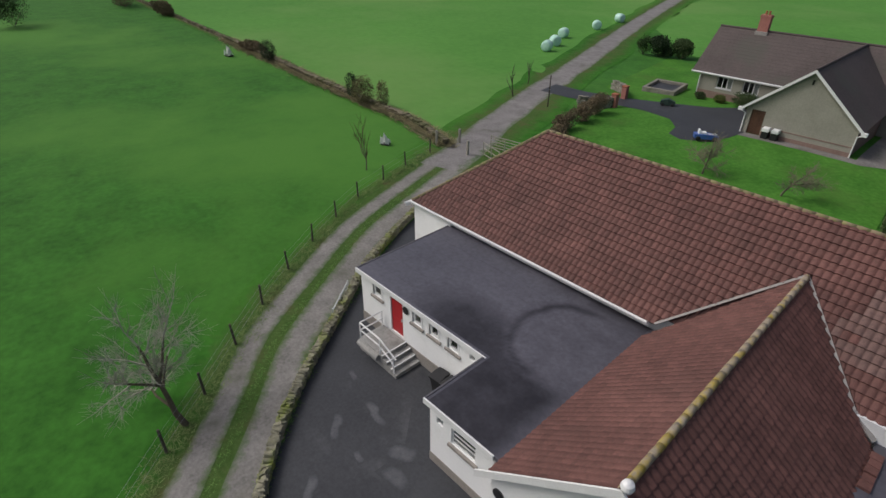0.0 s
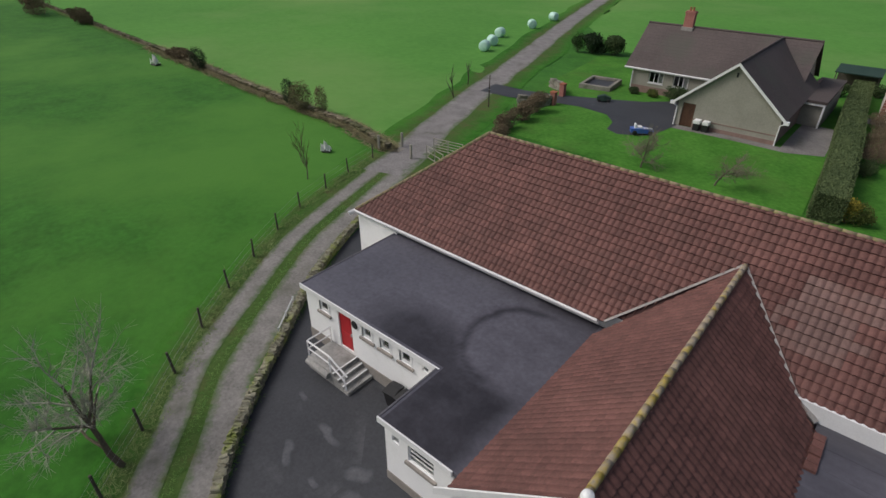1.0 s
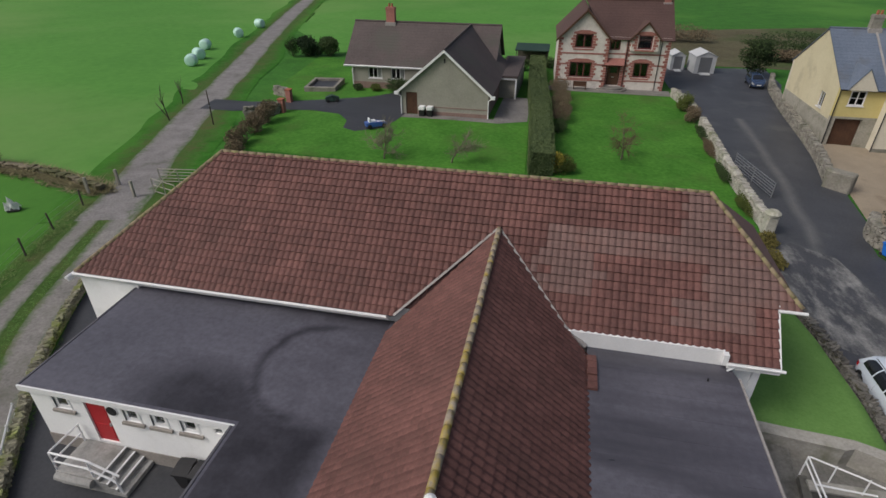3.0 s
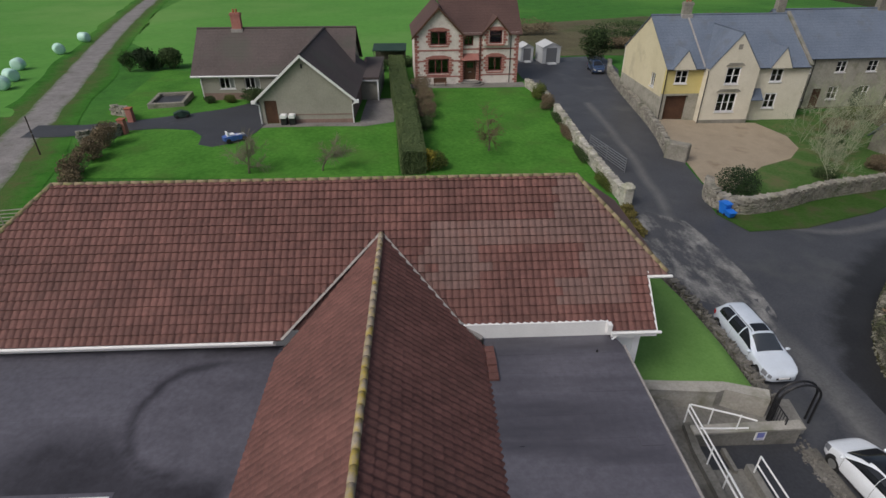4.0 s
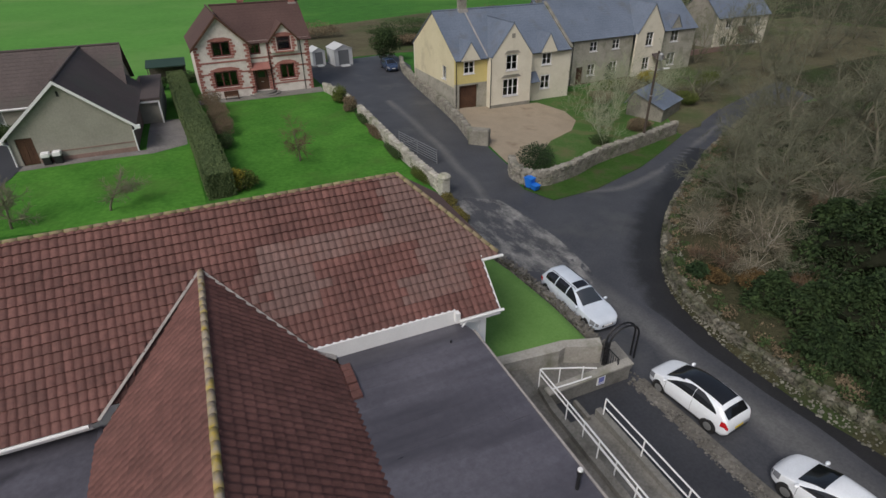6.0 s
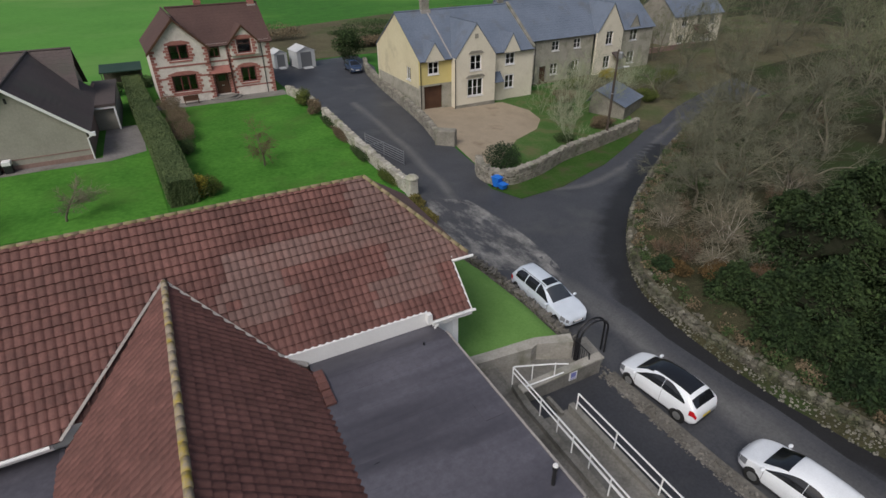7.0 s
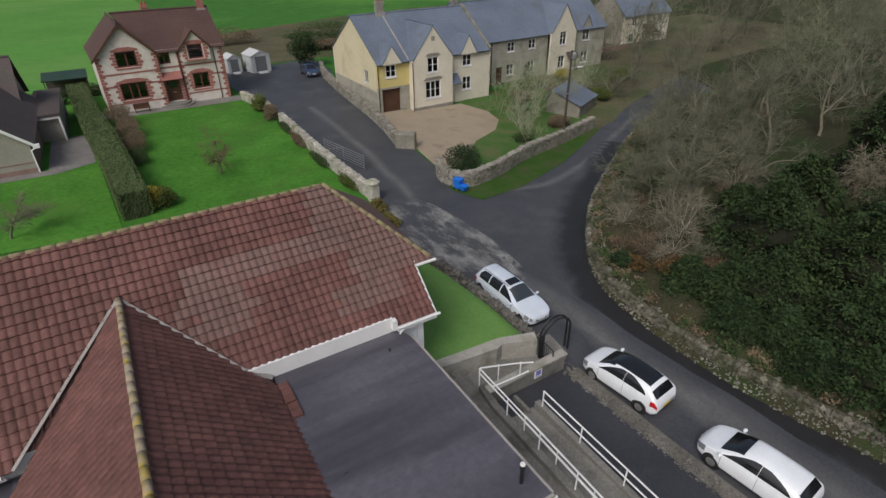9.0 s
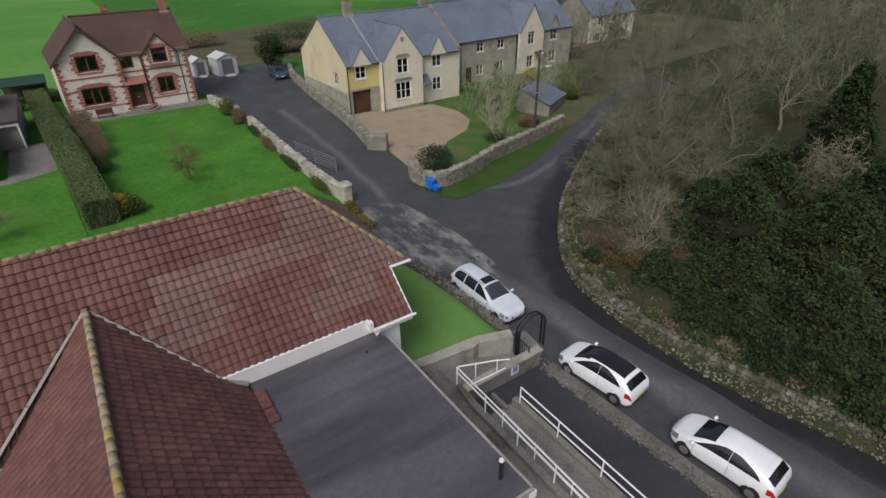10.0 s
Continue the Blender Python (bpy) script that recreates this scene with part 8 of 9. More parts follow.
# low russet and grey brush along the bend
brush = [bare_tree("brushwood", "low tangled bare brushwood on the bank", pose(24.6, 17.0, bank_z(24.6, 17) - 0.1), 2.4, 61, (-0.2, 0), 0.03, 3, "bark", "twig_red", 7, 1.3, -0.05, "brushwood of the bank", kids=(3, 4), minr=0.008, cat="shrub"),
         bare_tree("brushwood", "low tangled bare brushwood on the bank", pose(27.8, 22.0, bank_z(27.8, 22) - 0.1), 2.6, 62, (-0.1, 0), 0.03, 3, "twig", "twig", 7, 1.4, -0.05, "brushwood of the bank", kids=(3, 4), minr=0.008, cat="shrub"),
         bare_tree("brushwood", "low pale spreading brushwood on the bank", pose(27.2, 16.9, bank_z(27.2, 16.9) - 0.1), 3.6, 64, (0, 0), 0.035, 4, "bark_pale", "twig_pale", 6, 1.6, -0.10, "brushwood of the bank", kids=(2, 4), minr=0.009, cat="shrub")]
for i in range(30):
    t = wrng.uniform(0.02, 0.66)
    p = EDGE_PTS[int(t * (len(EDGE_PTS) - 1))]
    o = wrng.uniform(1.0, 13)
    x, y = p.x + o * wrng.uniform(0.6, 1.0), p.y - o * wrng.uniform(0.1, 0.5)
    s = wrng.uniform(0.6, 1.1)
    c = copy_thing(brush[(0, 1, 1, 0, 2)[i % 5]], pose(x, y, bank_z(x, y) - 0.15, 0, 0, wrng.uniform(0, 360)))
    c.scale = (s, s, s * 0.8)
for i, (x, y, k, s) in enumerate(((26.2, 14.7, 1, 0.9), (25.0, 15.8, 2, 0.8), (28.4, 18.6, 2, 1.0), (24.0, 13.4, 0, 0.7), (28.8, 15.9, 1, 1.0), (24.0, 18.4, 0, 0.8), (26.2, 20.4, 2, 0.8), (23.6, 11.6, 1, 0.5), (30.4, 19.0, 1, 1.1), (29.0, 21.8, 0, 0.9))):
    c = copy_thing(brush[k], pose(x, y, bank_z(x, y) - 0.15, 0, 0, 47 * i))
    c.scale = (s, s, s * 0.75)
heap = bare_tree("brush_pile", "pale heap of cut branches above the evergreens", pose(39.0, 12.4, bank_z(39.0, 12.4) + 0.1), 4.2, 63, (0, 0), 0.04, 4, "twig_pale", "twig_pale", 9, 1.9, -0.4, "", kids=(3, 4), minr=0.018, cat="brush")


def evergreen(label, x, y, h, w, seed, boughs=70, mat_="yew"):
    """A dense conifer: trunk, tiers of drooping boughs with flat feathered sprays, and a heart darkened to paint the
    inner shade.
    """
    rng = random.Random(seed)
    z = bank_z(x, y) - 0.2
    r = thing("evergreen", label, "tree", "dark evergreens on the bank", pose(x, y, z))
    bm = tube([(0, 0, -0.2), (0.05, 0.03, h * 0.5), (0, 0, h * 0.97)], 0.03 * h, 7, None, 0.03)
    verts, faces = [], []
    for k in range(boughs):
        t = (k + rng.random()) / boughs
        a = k * 2.399 + rng.uniform(-0.3, 0.3)
        z0 = h * (0.06 + 0.9 * t)
        ln = w * 0.5 * (1 - 0.86 * t ** 1.3) * rng.uniform(0.75, 1.12)
        rise, droop = rng.uniform(0.1, 0.4), rng.uniform(0.25, 0.6)
        d = Vector((math.cos(a), math.sin(a), 0))
        sd = Vector((-d.y, d.x, 0))
        spine = [d * ln * q + Vector((0, 0, z0 + ln * (rise * q - droop * q * q))) for q in (0.0, 0.35, 0.7, 1.0)]
        tube(spine, 0.035, 4, bm, 0.01, closed=False)
        for q in range(int(150 + 200 * ln / 3)):
            u = rng.uniform(0.15, 1.0)
            c = d * ln * u + Vector((0, 0, z0 + ln * (rise * u - droop * u * u)))
            c += sd * rng.gauss(0, 0.22) * ln * (1.1 - 0.4 * u) + Vector((0, 0, rng.gauss(0.02, 0.12)))
            g = (d * rng.uniform(-0.3, 1.1) + sd * rng.uniform(-1.0, 1.0) + Vector((0, 0, rng.uniform(-0.6, 0.5)))).normalized()
            e = (g.cross(Vector((0, 0, 1))) + Vector((0, 0, rng.uniform(-0.3, 0.3)))).normalized()
            k2 = rng.uniform(0.11, 0.28)
            v = k2 * rng.uniform(0.20, 0.36)
            o = len(verts)
            dip = Vector((0, 0, -0.12 * k2))
            verts += [tuple(c), tuple(c + g * k2 * 0.55 + e * v), tuple(c + g * k2 + dip), tuple(c + g * k2 * 0.55 - e * v)]
            faces += [(o, o + 1, o + 2), (o, o + 2, o + 3)]
    part("trunk", bm, "bark", r, smooth=True)
    me = bpy.data.meshes.new("crown")
    me.from_pydata(verts, [], faces)
    me.materials.append(M[mat_])
    ob = new("crown", me)
    ob.parent = r
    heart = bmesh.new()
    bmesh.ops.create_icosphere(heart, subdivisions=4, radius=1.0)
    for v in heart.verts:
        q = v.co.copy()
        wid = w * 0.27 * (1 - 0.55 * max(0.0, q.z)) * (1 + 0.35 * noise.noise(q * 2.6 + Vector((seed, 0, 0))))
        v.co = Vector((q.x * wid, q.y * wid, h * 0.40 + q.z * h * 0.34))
    part("inner_foliage", heart, "yew_dead", r, "dark heart with the crown's inner shade in its colour", smooth=True)
    return r


for k, (x, y, h, w, n) in enumerate(((25.4, 10.4, 3.0, 5.0, 60), (28.5, 12.8, 4.6, 6.6, 80), (25.8, 6.4, 3.2, 5.6, 70), (29.6, 8.2, 4.8, 7.4, 90), (33.0, 13.6, 4.2, 6.6, 80), (28.8, 3.0, 4.4, 7.4, 90), (34.5, 8.4, 4.6, 8.0, 90), (34, 2.4, 5.5, 8, 90), (40.5, 8.6, 4.6, 8, 80), (42.4, 14.0, 7.2, 6.0, 80), (26.4, -1.0, 4, 6, 70), (32, -3, 6, 8, 80),
                                    (23.6, 8.6, 1.7, 3.4, 45), (23.9, 5.2, 1.8, 3.6, 45), (24.4, 12.0, 1.9, 4.4, 50), (24.6, 1.4, 2.2, 4.0, 45), (23.1, 10.4, 1.5, 3.4, 45), (22.9, 6.9, 1.4, 2.8, 40), (23.4, 3.2, 1.6, 3.0, 40), (23.9, 13.8, 1.5, 3.0, 40), (30.8, 15.8, 2.6, 4.6, 55), (37.0, 5.4, 5.2, 8.0, 80))):
    evergreen("dense dark evergreen tree above the road wall" if h > 2.7 else "low dark evergreen spreading towards the road wall", x, y, h, w, 70 + k, n)


def hedge(name, label, line, w, h, material, seed, dens=420, size=0.13):
    """A clipped hedge: a dark twiggy heart and a thick coat of leaves over its faces."""
    rng = random.Random(seed)
    pts = spline(line, 0.5)
    r = thing(name, label, "hedge")
    core = bmesh.new()
    rows = []
    verts, faces = [], []
    for i, p in enumerate(pts):
        d = (pts[min(i + 1, len(pts) - 1)] - pts[max(i - 1, 0)]).normalized()
        nn = Vector((d.y, -d.x, 0))
        z = ground_z(p.x, p.y)
        lump = 1 + 0.08 * noise.noise(Vector((i * 0.21, seed, 0)))
        hw, hh = w / 2 * lump, h * (1 + 0.05 * noise.noise(Vector((i * 0.17, seed, 5))))
        rows.append([core.verts.new((*(p + nn * o).xy, z + zz)) for o, zz in ((-hw * 0.86, -0.1), (-hw * 0.8, hh * 0.93), (hw * 0.8, hh * 0.93), (hw * 0.86, -0.1))])
        for _ in range(int(dens * 0.5)):
            u = rng.random()
            a = (2 * hh + 2 * hw) * u
            if a < hh:
                o, zz, out = -hw, a, -nn
            elif a < hh + 2 * hw:
                o, zz, out = a - hh - hw, hh, Vector((0, 0, 1))
            else:
                o, zz, out = hw, a - hh - 2 * hw, nn
            c = p + d * rng.uniform(-0.28, 0.28) + nn * o
            c.z = z + zz
            c += out * rng.uniform(-0.07, 0.06)
            ax = (out * 0.4 + Vector((rng.gauss(0, 1), rng.gauss(0, 1), rng.gauss(0, 1)))).normalized()
            s = ax.orthogonal().normalized()
            k = size * rng.uniform(0.6, 1.4)
            o2 = len(verts)
            verts += [tuple(c), tuple(c + ax * k * 0.5 + s * k * 0.4), tuple(c + ax * k), tuple(c + ax * k * 0.5 - s * k * 0.4)]
            faces += [(o2, o2 + 1, o2 + 2), (o2, o2 + 2, o2 + 3)]
    for p, q in ((pts[0], pts[1]), (pts[-1], pts[-2])):
        out = (p - q).normalized()
        nn = Vector((out.y, -out.x, 0))
        z = ground_z(p.x, p.y)
        for _ in range(dens * 3):
            c = p + out * rng.uniform(0.0, 0.12) + nn * rng.uniform(-w / 2, w / 2) + Vector((0, 0, z + h * rng.random()))
            ax = (out * 0.4 + Vector((rng.gauss(0, 1), rng.gauss(0, 1), rng.gauss(0, 1)))).normalized()
            s = ax.orthogonal().normalized()
            k = size * rng.uniform(0.6, 1.4)
            o2 = len(verts)
            verts += [tuple(c), tuple(c + ax * k * 0.5 + s * k * 0.4), tuple(c + ax * k), tuple(c + ax * k * 0.5 - s * k * 0.4)]
            faces += [(o2, o2 + 1, o2 + 2), (o2, o2 + 2, o2 + 3)]
    for u, v in zip(rows, rows[1:]):
        for k in range(4):
            core.faces.new((u[k], u[(k + 1) % 4], v[(k + 1) % 4], v[k]))
    core.faces.new(rows[0])
    core.faces.new(rows[-1][::-1])
    bmesh.ops.recalc_face_normals(core, faces=core.faces[:])
    part("heart", core, material, r)
    me = bpy.data.meshes.new("leaves")
    me.from_pydata(verts, [], faces)
    me.materials.append(M[material])
    ob = new("leaves", me)
    ob.parent = r
    return r


hedge("hedge", "long clipped green hedge between two gardens", [(0.1, 39.6), (-0.6, 50), (-1.6, 62), (-2.6, 78)], 1.9, 2.0, "hedge_c", 81, 900, 0.085)
for k, (x, y, w, d, h, mt, lab) in enumerate((
        (1.2, 58.3, 2.6, 5.6, 1.9, "shrub_b", "brown winter shrub beside the hedge"), (0.8, 63.0, 2.6, 5.6, 2.2, "shrub_b", "brown winter shrub beside the hedge"), (1.3, 53.6, 2.4, 5.4, 1.6, "shrub_b", "brown winter shrub beside the hedge"), (1.2, 49.5, 1.6, 3.0, 1.1, "hedge", "low green shrub beside the hedge"),
        (1.7, 40.6, 2.2, 2.0, 1.5, "shrub", "rounded green shrub behind the hall roof"), (1.3, 40.2, 1.3, 1.2, 1.9, "shrub_y", "golden shrub behind the hall roof"),
        (14.3, 61.4, 2.3, 3.2, 2.0, "shrub", "round yellow green shrub beside the lane"), (14.5, 57.4, 2.0, 2.6, 1.7, "shrub_b", "round brown shrub beside the lane"),
        (24.4, 36.0, 3.3, 3.2, 2.2, "box", "rounded dark evergreen bush behind the curved wall"),
        (26.2, 80.6, 4.6, 4.6, 5.4, "yew", "tall dark evergreen at the head of the lane"),
        (-17.2, 60.2, 4.4, 2.4, 1.6, "hedge", "grey green shrub under the bungalow windows"), (-20.4, 60.6, 1.8, 1.6, 0.9, "shrub", "green shrub under the bungalow windows"), (-22.6, 60.7, 1.6, 1.4, 0.8, "hedge", "low shrub beside the bungalow"),
        (-37.6, 80.0, 4.0, 4.0, 3.0, "box", "dark evergreen bush beside the farm lane"), (-34.6, 81.0, 4.0, 3.5, 2.8, "hedge", "grey green bush beside the farm lane"), (-40.0, 79.4, 2.6, 2.6, 3.0, "yew", "dark upright bush beside the farm lane"),
        (-26.6, 40.6, 2.2, 3.4, 1.8, "shrub_b", "brown hedge bush beside the hall"), (-26.9, 43.8, 2.2, 3.4, 2.0, "shrub_b", "brown hedge bush beside the hall"), (-27.3, 47.0, 2.2, 3.2, 2.2, "shrub_b", "brown hedge bush beside the drive"), (-25.6, 38.2, 2.0, 2.2, 1.5, "shrub_b", "brown hedge bush beside the hall"),
        (-47.0, 31.8, 2.7, 2.6, 3.2, "shrub_o", "large rounded olive brown bush in the field wall"), (-50.0, 32.4, 1.4, 1.4, 2.9, "box", "narrow rounded dark bush in the field wall"), (-44.2, 32.4, 1.4, 1.4, 3.1, "shrub_o", "narrow rounded brown bush in the field wall"), (-72.8, 34.2, 2.4, 2.4, 3.0, "box", "dark rounded bush in the field wall"),
        (-80, 35.6, 9, 2.4, 1.6, "shrub_b", "russet bramble along the field wall"), (-128, 13, 9, 9, 7.5, "yew", "large dark evergreen in the meadow"), (-142, 36, 16, 6, 5.0, "shrub_b", "brown thicket at the field corner"), (-124, 38, 8, 4, 3.0, "shrub_b", "brown thicket along the field wall"),
        (14.8, 32.4, 1.3, 2.0, 0.9, "ochre", "ochre weeds at the foot of the pier"), (14.7, 30.4, 1.1, 2.4, 0.7, "ochre", "ochre weeds along the road edge"), (13.8, 28.6, 1.2, 2.4, 0.7, "shrub", "green weeds along the road edge"),
        (38.5, 45.5, 2.6, 2.4, 1.4, "hedge", "grey green shrub in the cottage garden"), (41.5, 49.5, 3.2, 2.6, 1.6, "shrub_b", "brown shrub in the cottage garden"), (45.5, 53.0, 4.0, 2.6, 1.6, "shrub", "green shrub in the cottage garden"), (47.6, 56.0, 1.6, 1.6, 2.6, "box", "dark upright bush at the cottage wall"), (52.5, 54.5, 3.6, 2.4, 1.5, "shrub_y", "golden shrub in the cottage garden"),
        (40.0, 41.5, 3.4, 2.4, 1.3, "shrub_b", "brown shrub behind the curved wall"), (33.6, 39.4, 2.2, 1.8, 1.1, "hedge", "low shrub behind the curved wall"), (50.5, 45.5, 3.4, 2.6, 1.5, "shrub", "green shrub beside the outhouse"), (58, 50, 4, 3, 1.7, "shrub", "green shrub beside the road"),
         (24.2, 14.6, 2.6, 3.0, 0.55, "bracken", "dead orange bracken on the bank"), (26.0, 13.4, 2.6, 2.2, 0.5, "bracken", "dead orange bracken on the bank"), (23.2, 16.6, 1.4, 2.6, 0.6, "bracken", "dead orange bracken on the bank"), (29, 18, 4, 3, 0.6, "hedge", "green ground ivy on the bank"), (35, 26, 5, 3, 0.9, "hedge", "green ground ivy on the bank"), (41, 31, 5, 2.5, 0.9, "hedge", "green ground ivy on the bank"), (32, 24, 4, 2.5, 0.8, "hedge", "green ground ivy on the bank"), (22.7, 17.2, 1.2, 1.6, 0.9, "box", "dark ivy on the road wall"), 
        (20, 106, 16, 5, 3.0, "shrub_b", "brown hedgerow behind the sheds"), (36, 100, 18, 5, 3.2, "hedge", "grey green hedgerow behind the lane"), (56, 104, 22, 6, 4.0, "shrub_b", "brown hedgerow behind the terrace"), (34, 92, 12, 3, 1.8, "shrub_b", "brown hedgerow at the head of the lane"), (82, 100, 26, 8, 5.0, "hedge", "grey green woodland edge"), (10, 92, 10, 3, 1.8, "hedge", "green hedgerow behind the sheds"),
        (14.6, 37.5, 0.9, 4.0, 0.8, "shrub", "trailing ivy on the garden wall"), (14.4, 43.0, 1.0, 5.0, 0.8, "hedge", "trailing ivy on the garden wall"), (14.4, 48.5, 1.0, 5.0, 0.85, "shrub_b", "brown climber on the garden wall"), (14.5, 52.8, 1.1, 4.0, 0.85, "hedge", "trailing ivy on the garden wall"),
        (-4.6, 77.5, 3.0, 2.4, 1.6, "hedge", "green bush behind the bungalow"), (-1.0, 80, 3.5, 2.4, 1.5, "hedge", "green bush behind the flint house"))):
    big = w * d
    zz = bank_z(x, y) - 0.1 if (x > 22 and y < 0.72 * x + 4 and y < 36 and mt in ("ochre", "bracken", "shrub", "hedge", "box", "shrub_b") and lab.endswith(("bank", "wall")) and "curved" not in lab) else None
    loose = lab.endswith(("beside the hedge", "on the garden wall"))
    bush("bush", lab, x, y, w, d, h, mt, 100 + k, int(min(4200, 700 + 340 * big)) * (2 if loose else 1), 0.06 if loose else 0.10 if big < 14 else 0.2, lumps=20 if loose else 1 if "rounded" in lab else 7, z=zz, dome=0.46 if "rounded" in lab else 0.36)

# young pale trees in the cottage garden
for k, (x, y, h) in enumerate(((36.6, 47.4, 7.4), (39.4, 44.6, 7.0), (42.0, 47.8, 7.4), (35.2, 41.4, 5.4), (45.0, 50.4, 7.0), (50.5, 48.5, 7.0), (36.4, 44.0, 6.4), (39.6, 49.4, 7.4), (43.4, 44.6, 6.8), (33.6, 38.8, 4.6), (46.8, 47.2, 6.6))):
    bare_tree("garden_tree", "slender mossy bare tree in the cottage garden", pose(x, y, ground_z(x, y)), h * 0.92, 90 + k, (0.05, 0), 0.028, 5, "twig_moss", "twig_moss", 2, 0.95, 0.12, "slender trees of the cottage garden", kids=(2, 3), minr=0.006)


def grass_tufts(name, label, spots, n, h, seed, material="blade", wide=0.014):
    """Loose tufts of three-sided blades strewn along lines (x0, y0, x1, y1, spread)."""
    rng = random.Random(seed)
    verts, faces = [], []
    tot = sum(math.hypot(c - a, d - b) for a, b, c, d, s in spots)
    for a, b, c, d, s in spots:
        for _ in range(int(n * math.hypot(c - a, d - b) / tot)):
            t = rng.random()
            x, y = a + (c - a) * t + rng.gauss(0, s), b + (d - b) * t + rng.gauss(0, s)
            z = ground_z(x, y)
            for _k in range(4):
                an = rng.uniform(0, 2 * math.pi)
                hh = h * rng.uniform(0.5, 1.3)
                w = wide * rng.uniform(0.7, 1.5)
                o = len(verts)
                dx, dy = math.cos(an), math.sin(an)
                verts += [(x - dy * w, y + dx * w, z), (x + dy * w, y - dx * w, z), (x + dx * hh * 1.3, y + dy * hh * 1.3, z + hh * 0.55)]
                faces.append((o, o + 1, o + 2))
    me = bpy.data.meshes.new(name)
    me.from_pydata(verts, [], faces)
    me.materials.append(M[material])
    tagged(new(name, me), label, "grass", kind="stuff")


grass_tufts("long_grass", "long rough grass along the fence", [(-8.4, -8, -15.3, -0.6, 0.3), (-15.3, -0.6, -23.3, 9.2, 0.3), (-23.3, 9.2, -28.3, 17.7, 0.3), (-28.3, 17.7, -31.2, 27.4, 0.3)], 2000, 0.22, 1, "pale_blade")
grass_tufts("dead_grass", "dead brown grass along the field wall", [(-31.6, 29.8, -39.3, 31.8, 0.5), (-39.3, 31.8, -45.6, 32.3, 0.5), (-45.6, 32.3, -59.2, 33.5, 0.5), (-59.2, 33.5, -73.4, 34.9, 0.5), (-73.4, 34.9, -92, 36.5, 0.6)], 9000, 0.5, 4, "straw", 0.03)
grass_tufts("mid_track_grass", "short grass down the middle of the track", [(-12.9, 0.2, -18.4, 5.7, 0.14), (-18.4, 5.7, -24.5, 15.6, 0.14), (-24.5, 15.6, -28.2, 25.8, 0.14), (-7, -5.8, -12.9, 0.2, 0.14)], 900, 0.1, 2)
grass_tufts("wall_foot_grass", "grass at the foot of the yard wall", [(-9.2, -1.0, -16.0, 6.2, 0.12), (-16.0, 6.2, -23.2, 17.6, 0.12)], 900, 0.18, 3)


def wall_top_growth():
    """Ivy, moss and dead grass spilling over the top of the road wall."""
    rng = random.Random(17)
    spots = []
    n = len(EDGE_PTS)
    for i in range(8, n):
        p = EDGE_PTS[i]
        d = (EDGE_PTS[min(i + 1, n - 1)] - EDGE_PTS[max(i - 1, 0)]).normalized()
        out = Vector((-d.y, d.x, 0))
        for _k in range(3):
            o = rng.uniform(0.15, 1.1)
            q = p + out * o + d * rng.uniform(-0.5, 0.5)
            spots.append((q.x, q.y, ground_z(p.x, p.y) + 1.0 + 0.1 * o, rng.uniform(0.2, 0.5), rng.uniform(0.2, 0.5), rng.uniform(0.08, 0.2)))
    r = thing("wall_ivy", "ivy and dead growth spilling over the road wall", "ivy")
    leaves("green_growth", rng, spots[::2], 9000, 0.11, "hedge", r)
    leaves("dead_growth", rng, spots[1::2], 9000, 0.11, "shrub_b", r)


wall_top_growth()


# ---------------- small things ----------------
def bales():
    rng = random.Random(3)
    first = None
    for x, y, rz in ((-51.2, 70.0, 20), (-52.9, 74.4, 60), (-56.2, 81.2, 10), (-56.9, 92.6, 40), (-58.6, 103.4, 80), (-123.6, 92.7, 15), (-126.4, 97.9, 50), (-124.5, 101.2, 0)):
        m = pose(x, y, ground_z(x, y), 0, 0, rz)
        if first is None:
            r = thing("silage_bale", "round silage bale in pale green plastic wrap", "bale", "silage bales by the lane", m)
            part("wrap", lathe([(0.55, -0.80), (0.72, -0.74), (0.82, -0.55), (0.85, 0), (0.82, 0.55), (0.72, 0.74), (0.55, 0.80)], 20), "bale", r, smooth=True, m=pose(0, 0, 0.80, 90, 0, 0))
            first = r
        else:
            copy_thing(first, m)


bales()


def plastic(x, y, s, rz):
    r = thing("plastic_sheet", "crumpled white plastic sheet caught on the grass", "plastic", m=pose(x, y, ground_z(x, y), 0, 0, rz))
    rng = random.Random(int(x * 7) % 97)
    bm = bmesh.new()
    n = 9
    vs = [[bm.verts.new((i / (n - 1) * 1.4 - 0.7, j / (n - 1) * 1.0 - 0.5, 0.08 + 0.75 * abs(noise.noise(Vector((i * 0.45 + x, j * 0.45, 2)))) + 0.5 * math.exp(-((i - 4) ** 2 + (j - 4) ** 2) / 5))) for i in range(n)] for j in range(n)]
    for j in range(n - 1):
        for i in range(n - 1):
            bm.faces.new((vs[j][i], vs[j][i + 1], vs[j + 1][i + 1], vs[j + 1][i]))
    bmesh.ops.solidify(bm, geom=bm.faces[:], thickness=0.01)
    for v in bm.verts:
        v.co = Vector((v.co.x * 0.6, v.co.y * 0.6, v.co.z * 1.35)) * s
    part("sheet", bm, "plastic", r)
    part("trough", B((-0.35 * s, 0.4 * s, -0.3 * s, 0.25 * s, 0, 0.14 * s), bevel=0.03), "black", r, "dark feed trough under the sheet")


plastic(-35.4, 25.8, 1.0, 30)
plastic(-79.6, 31.4, 1.4, 10)

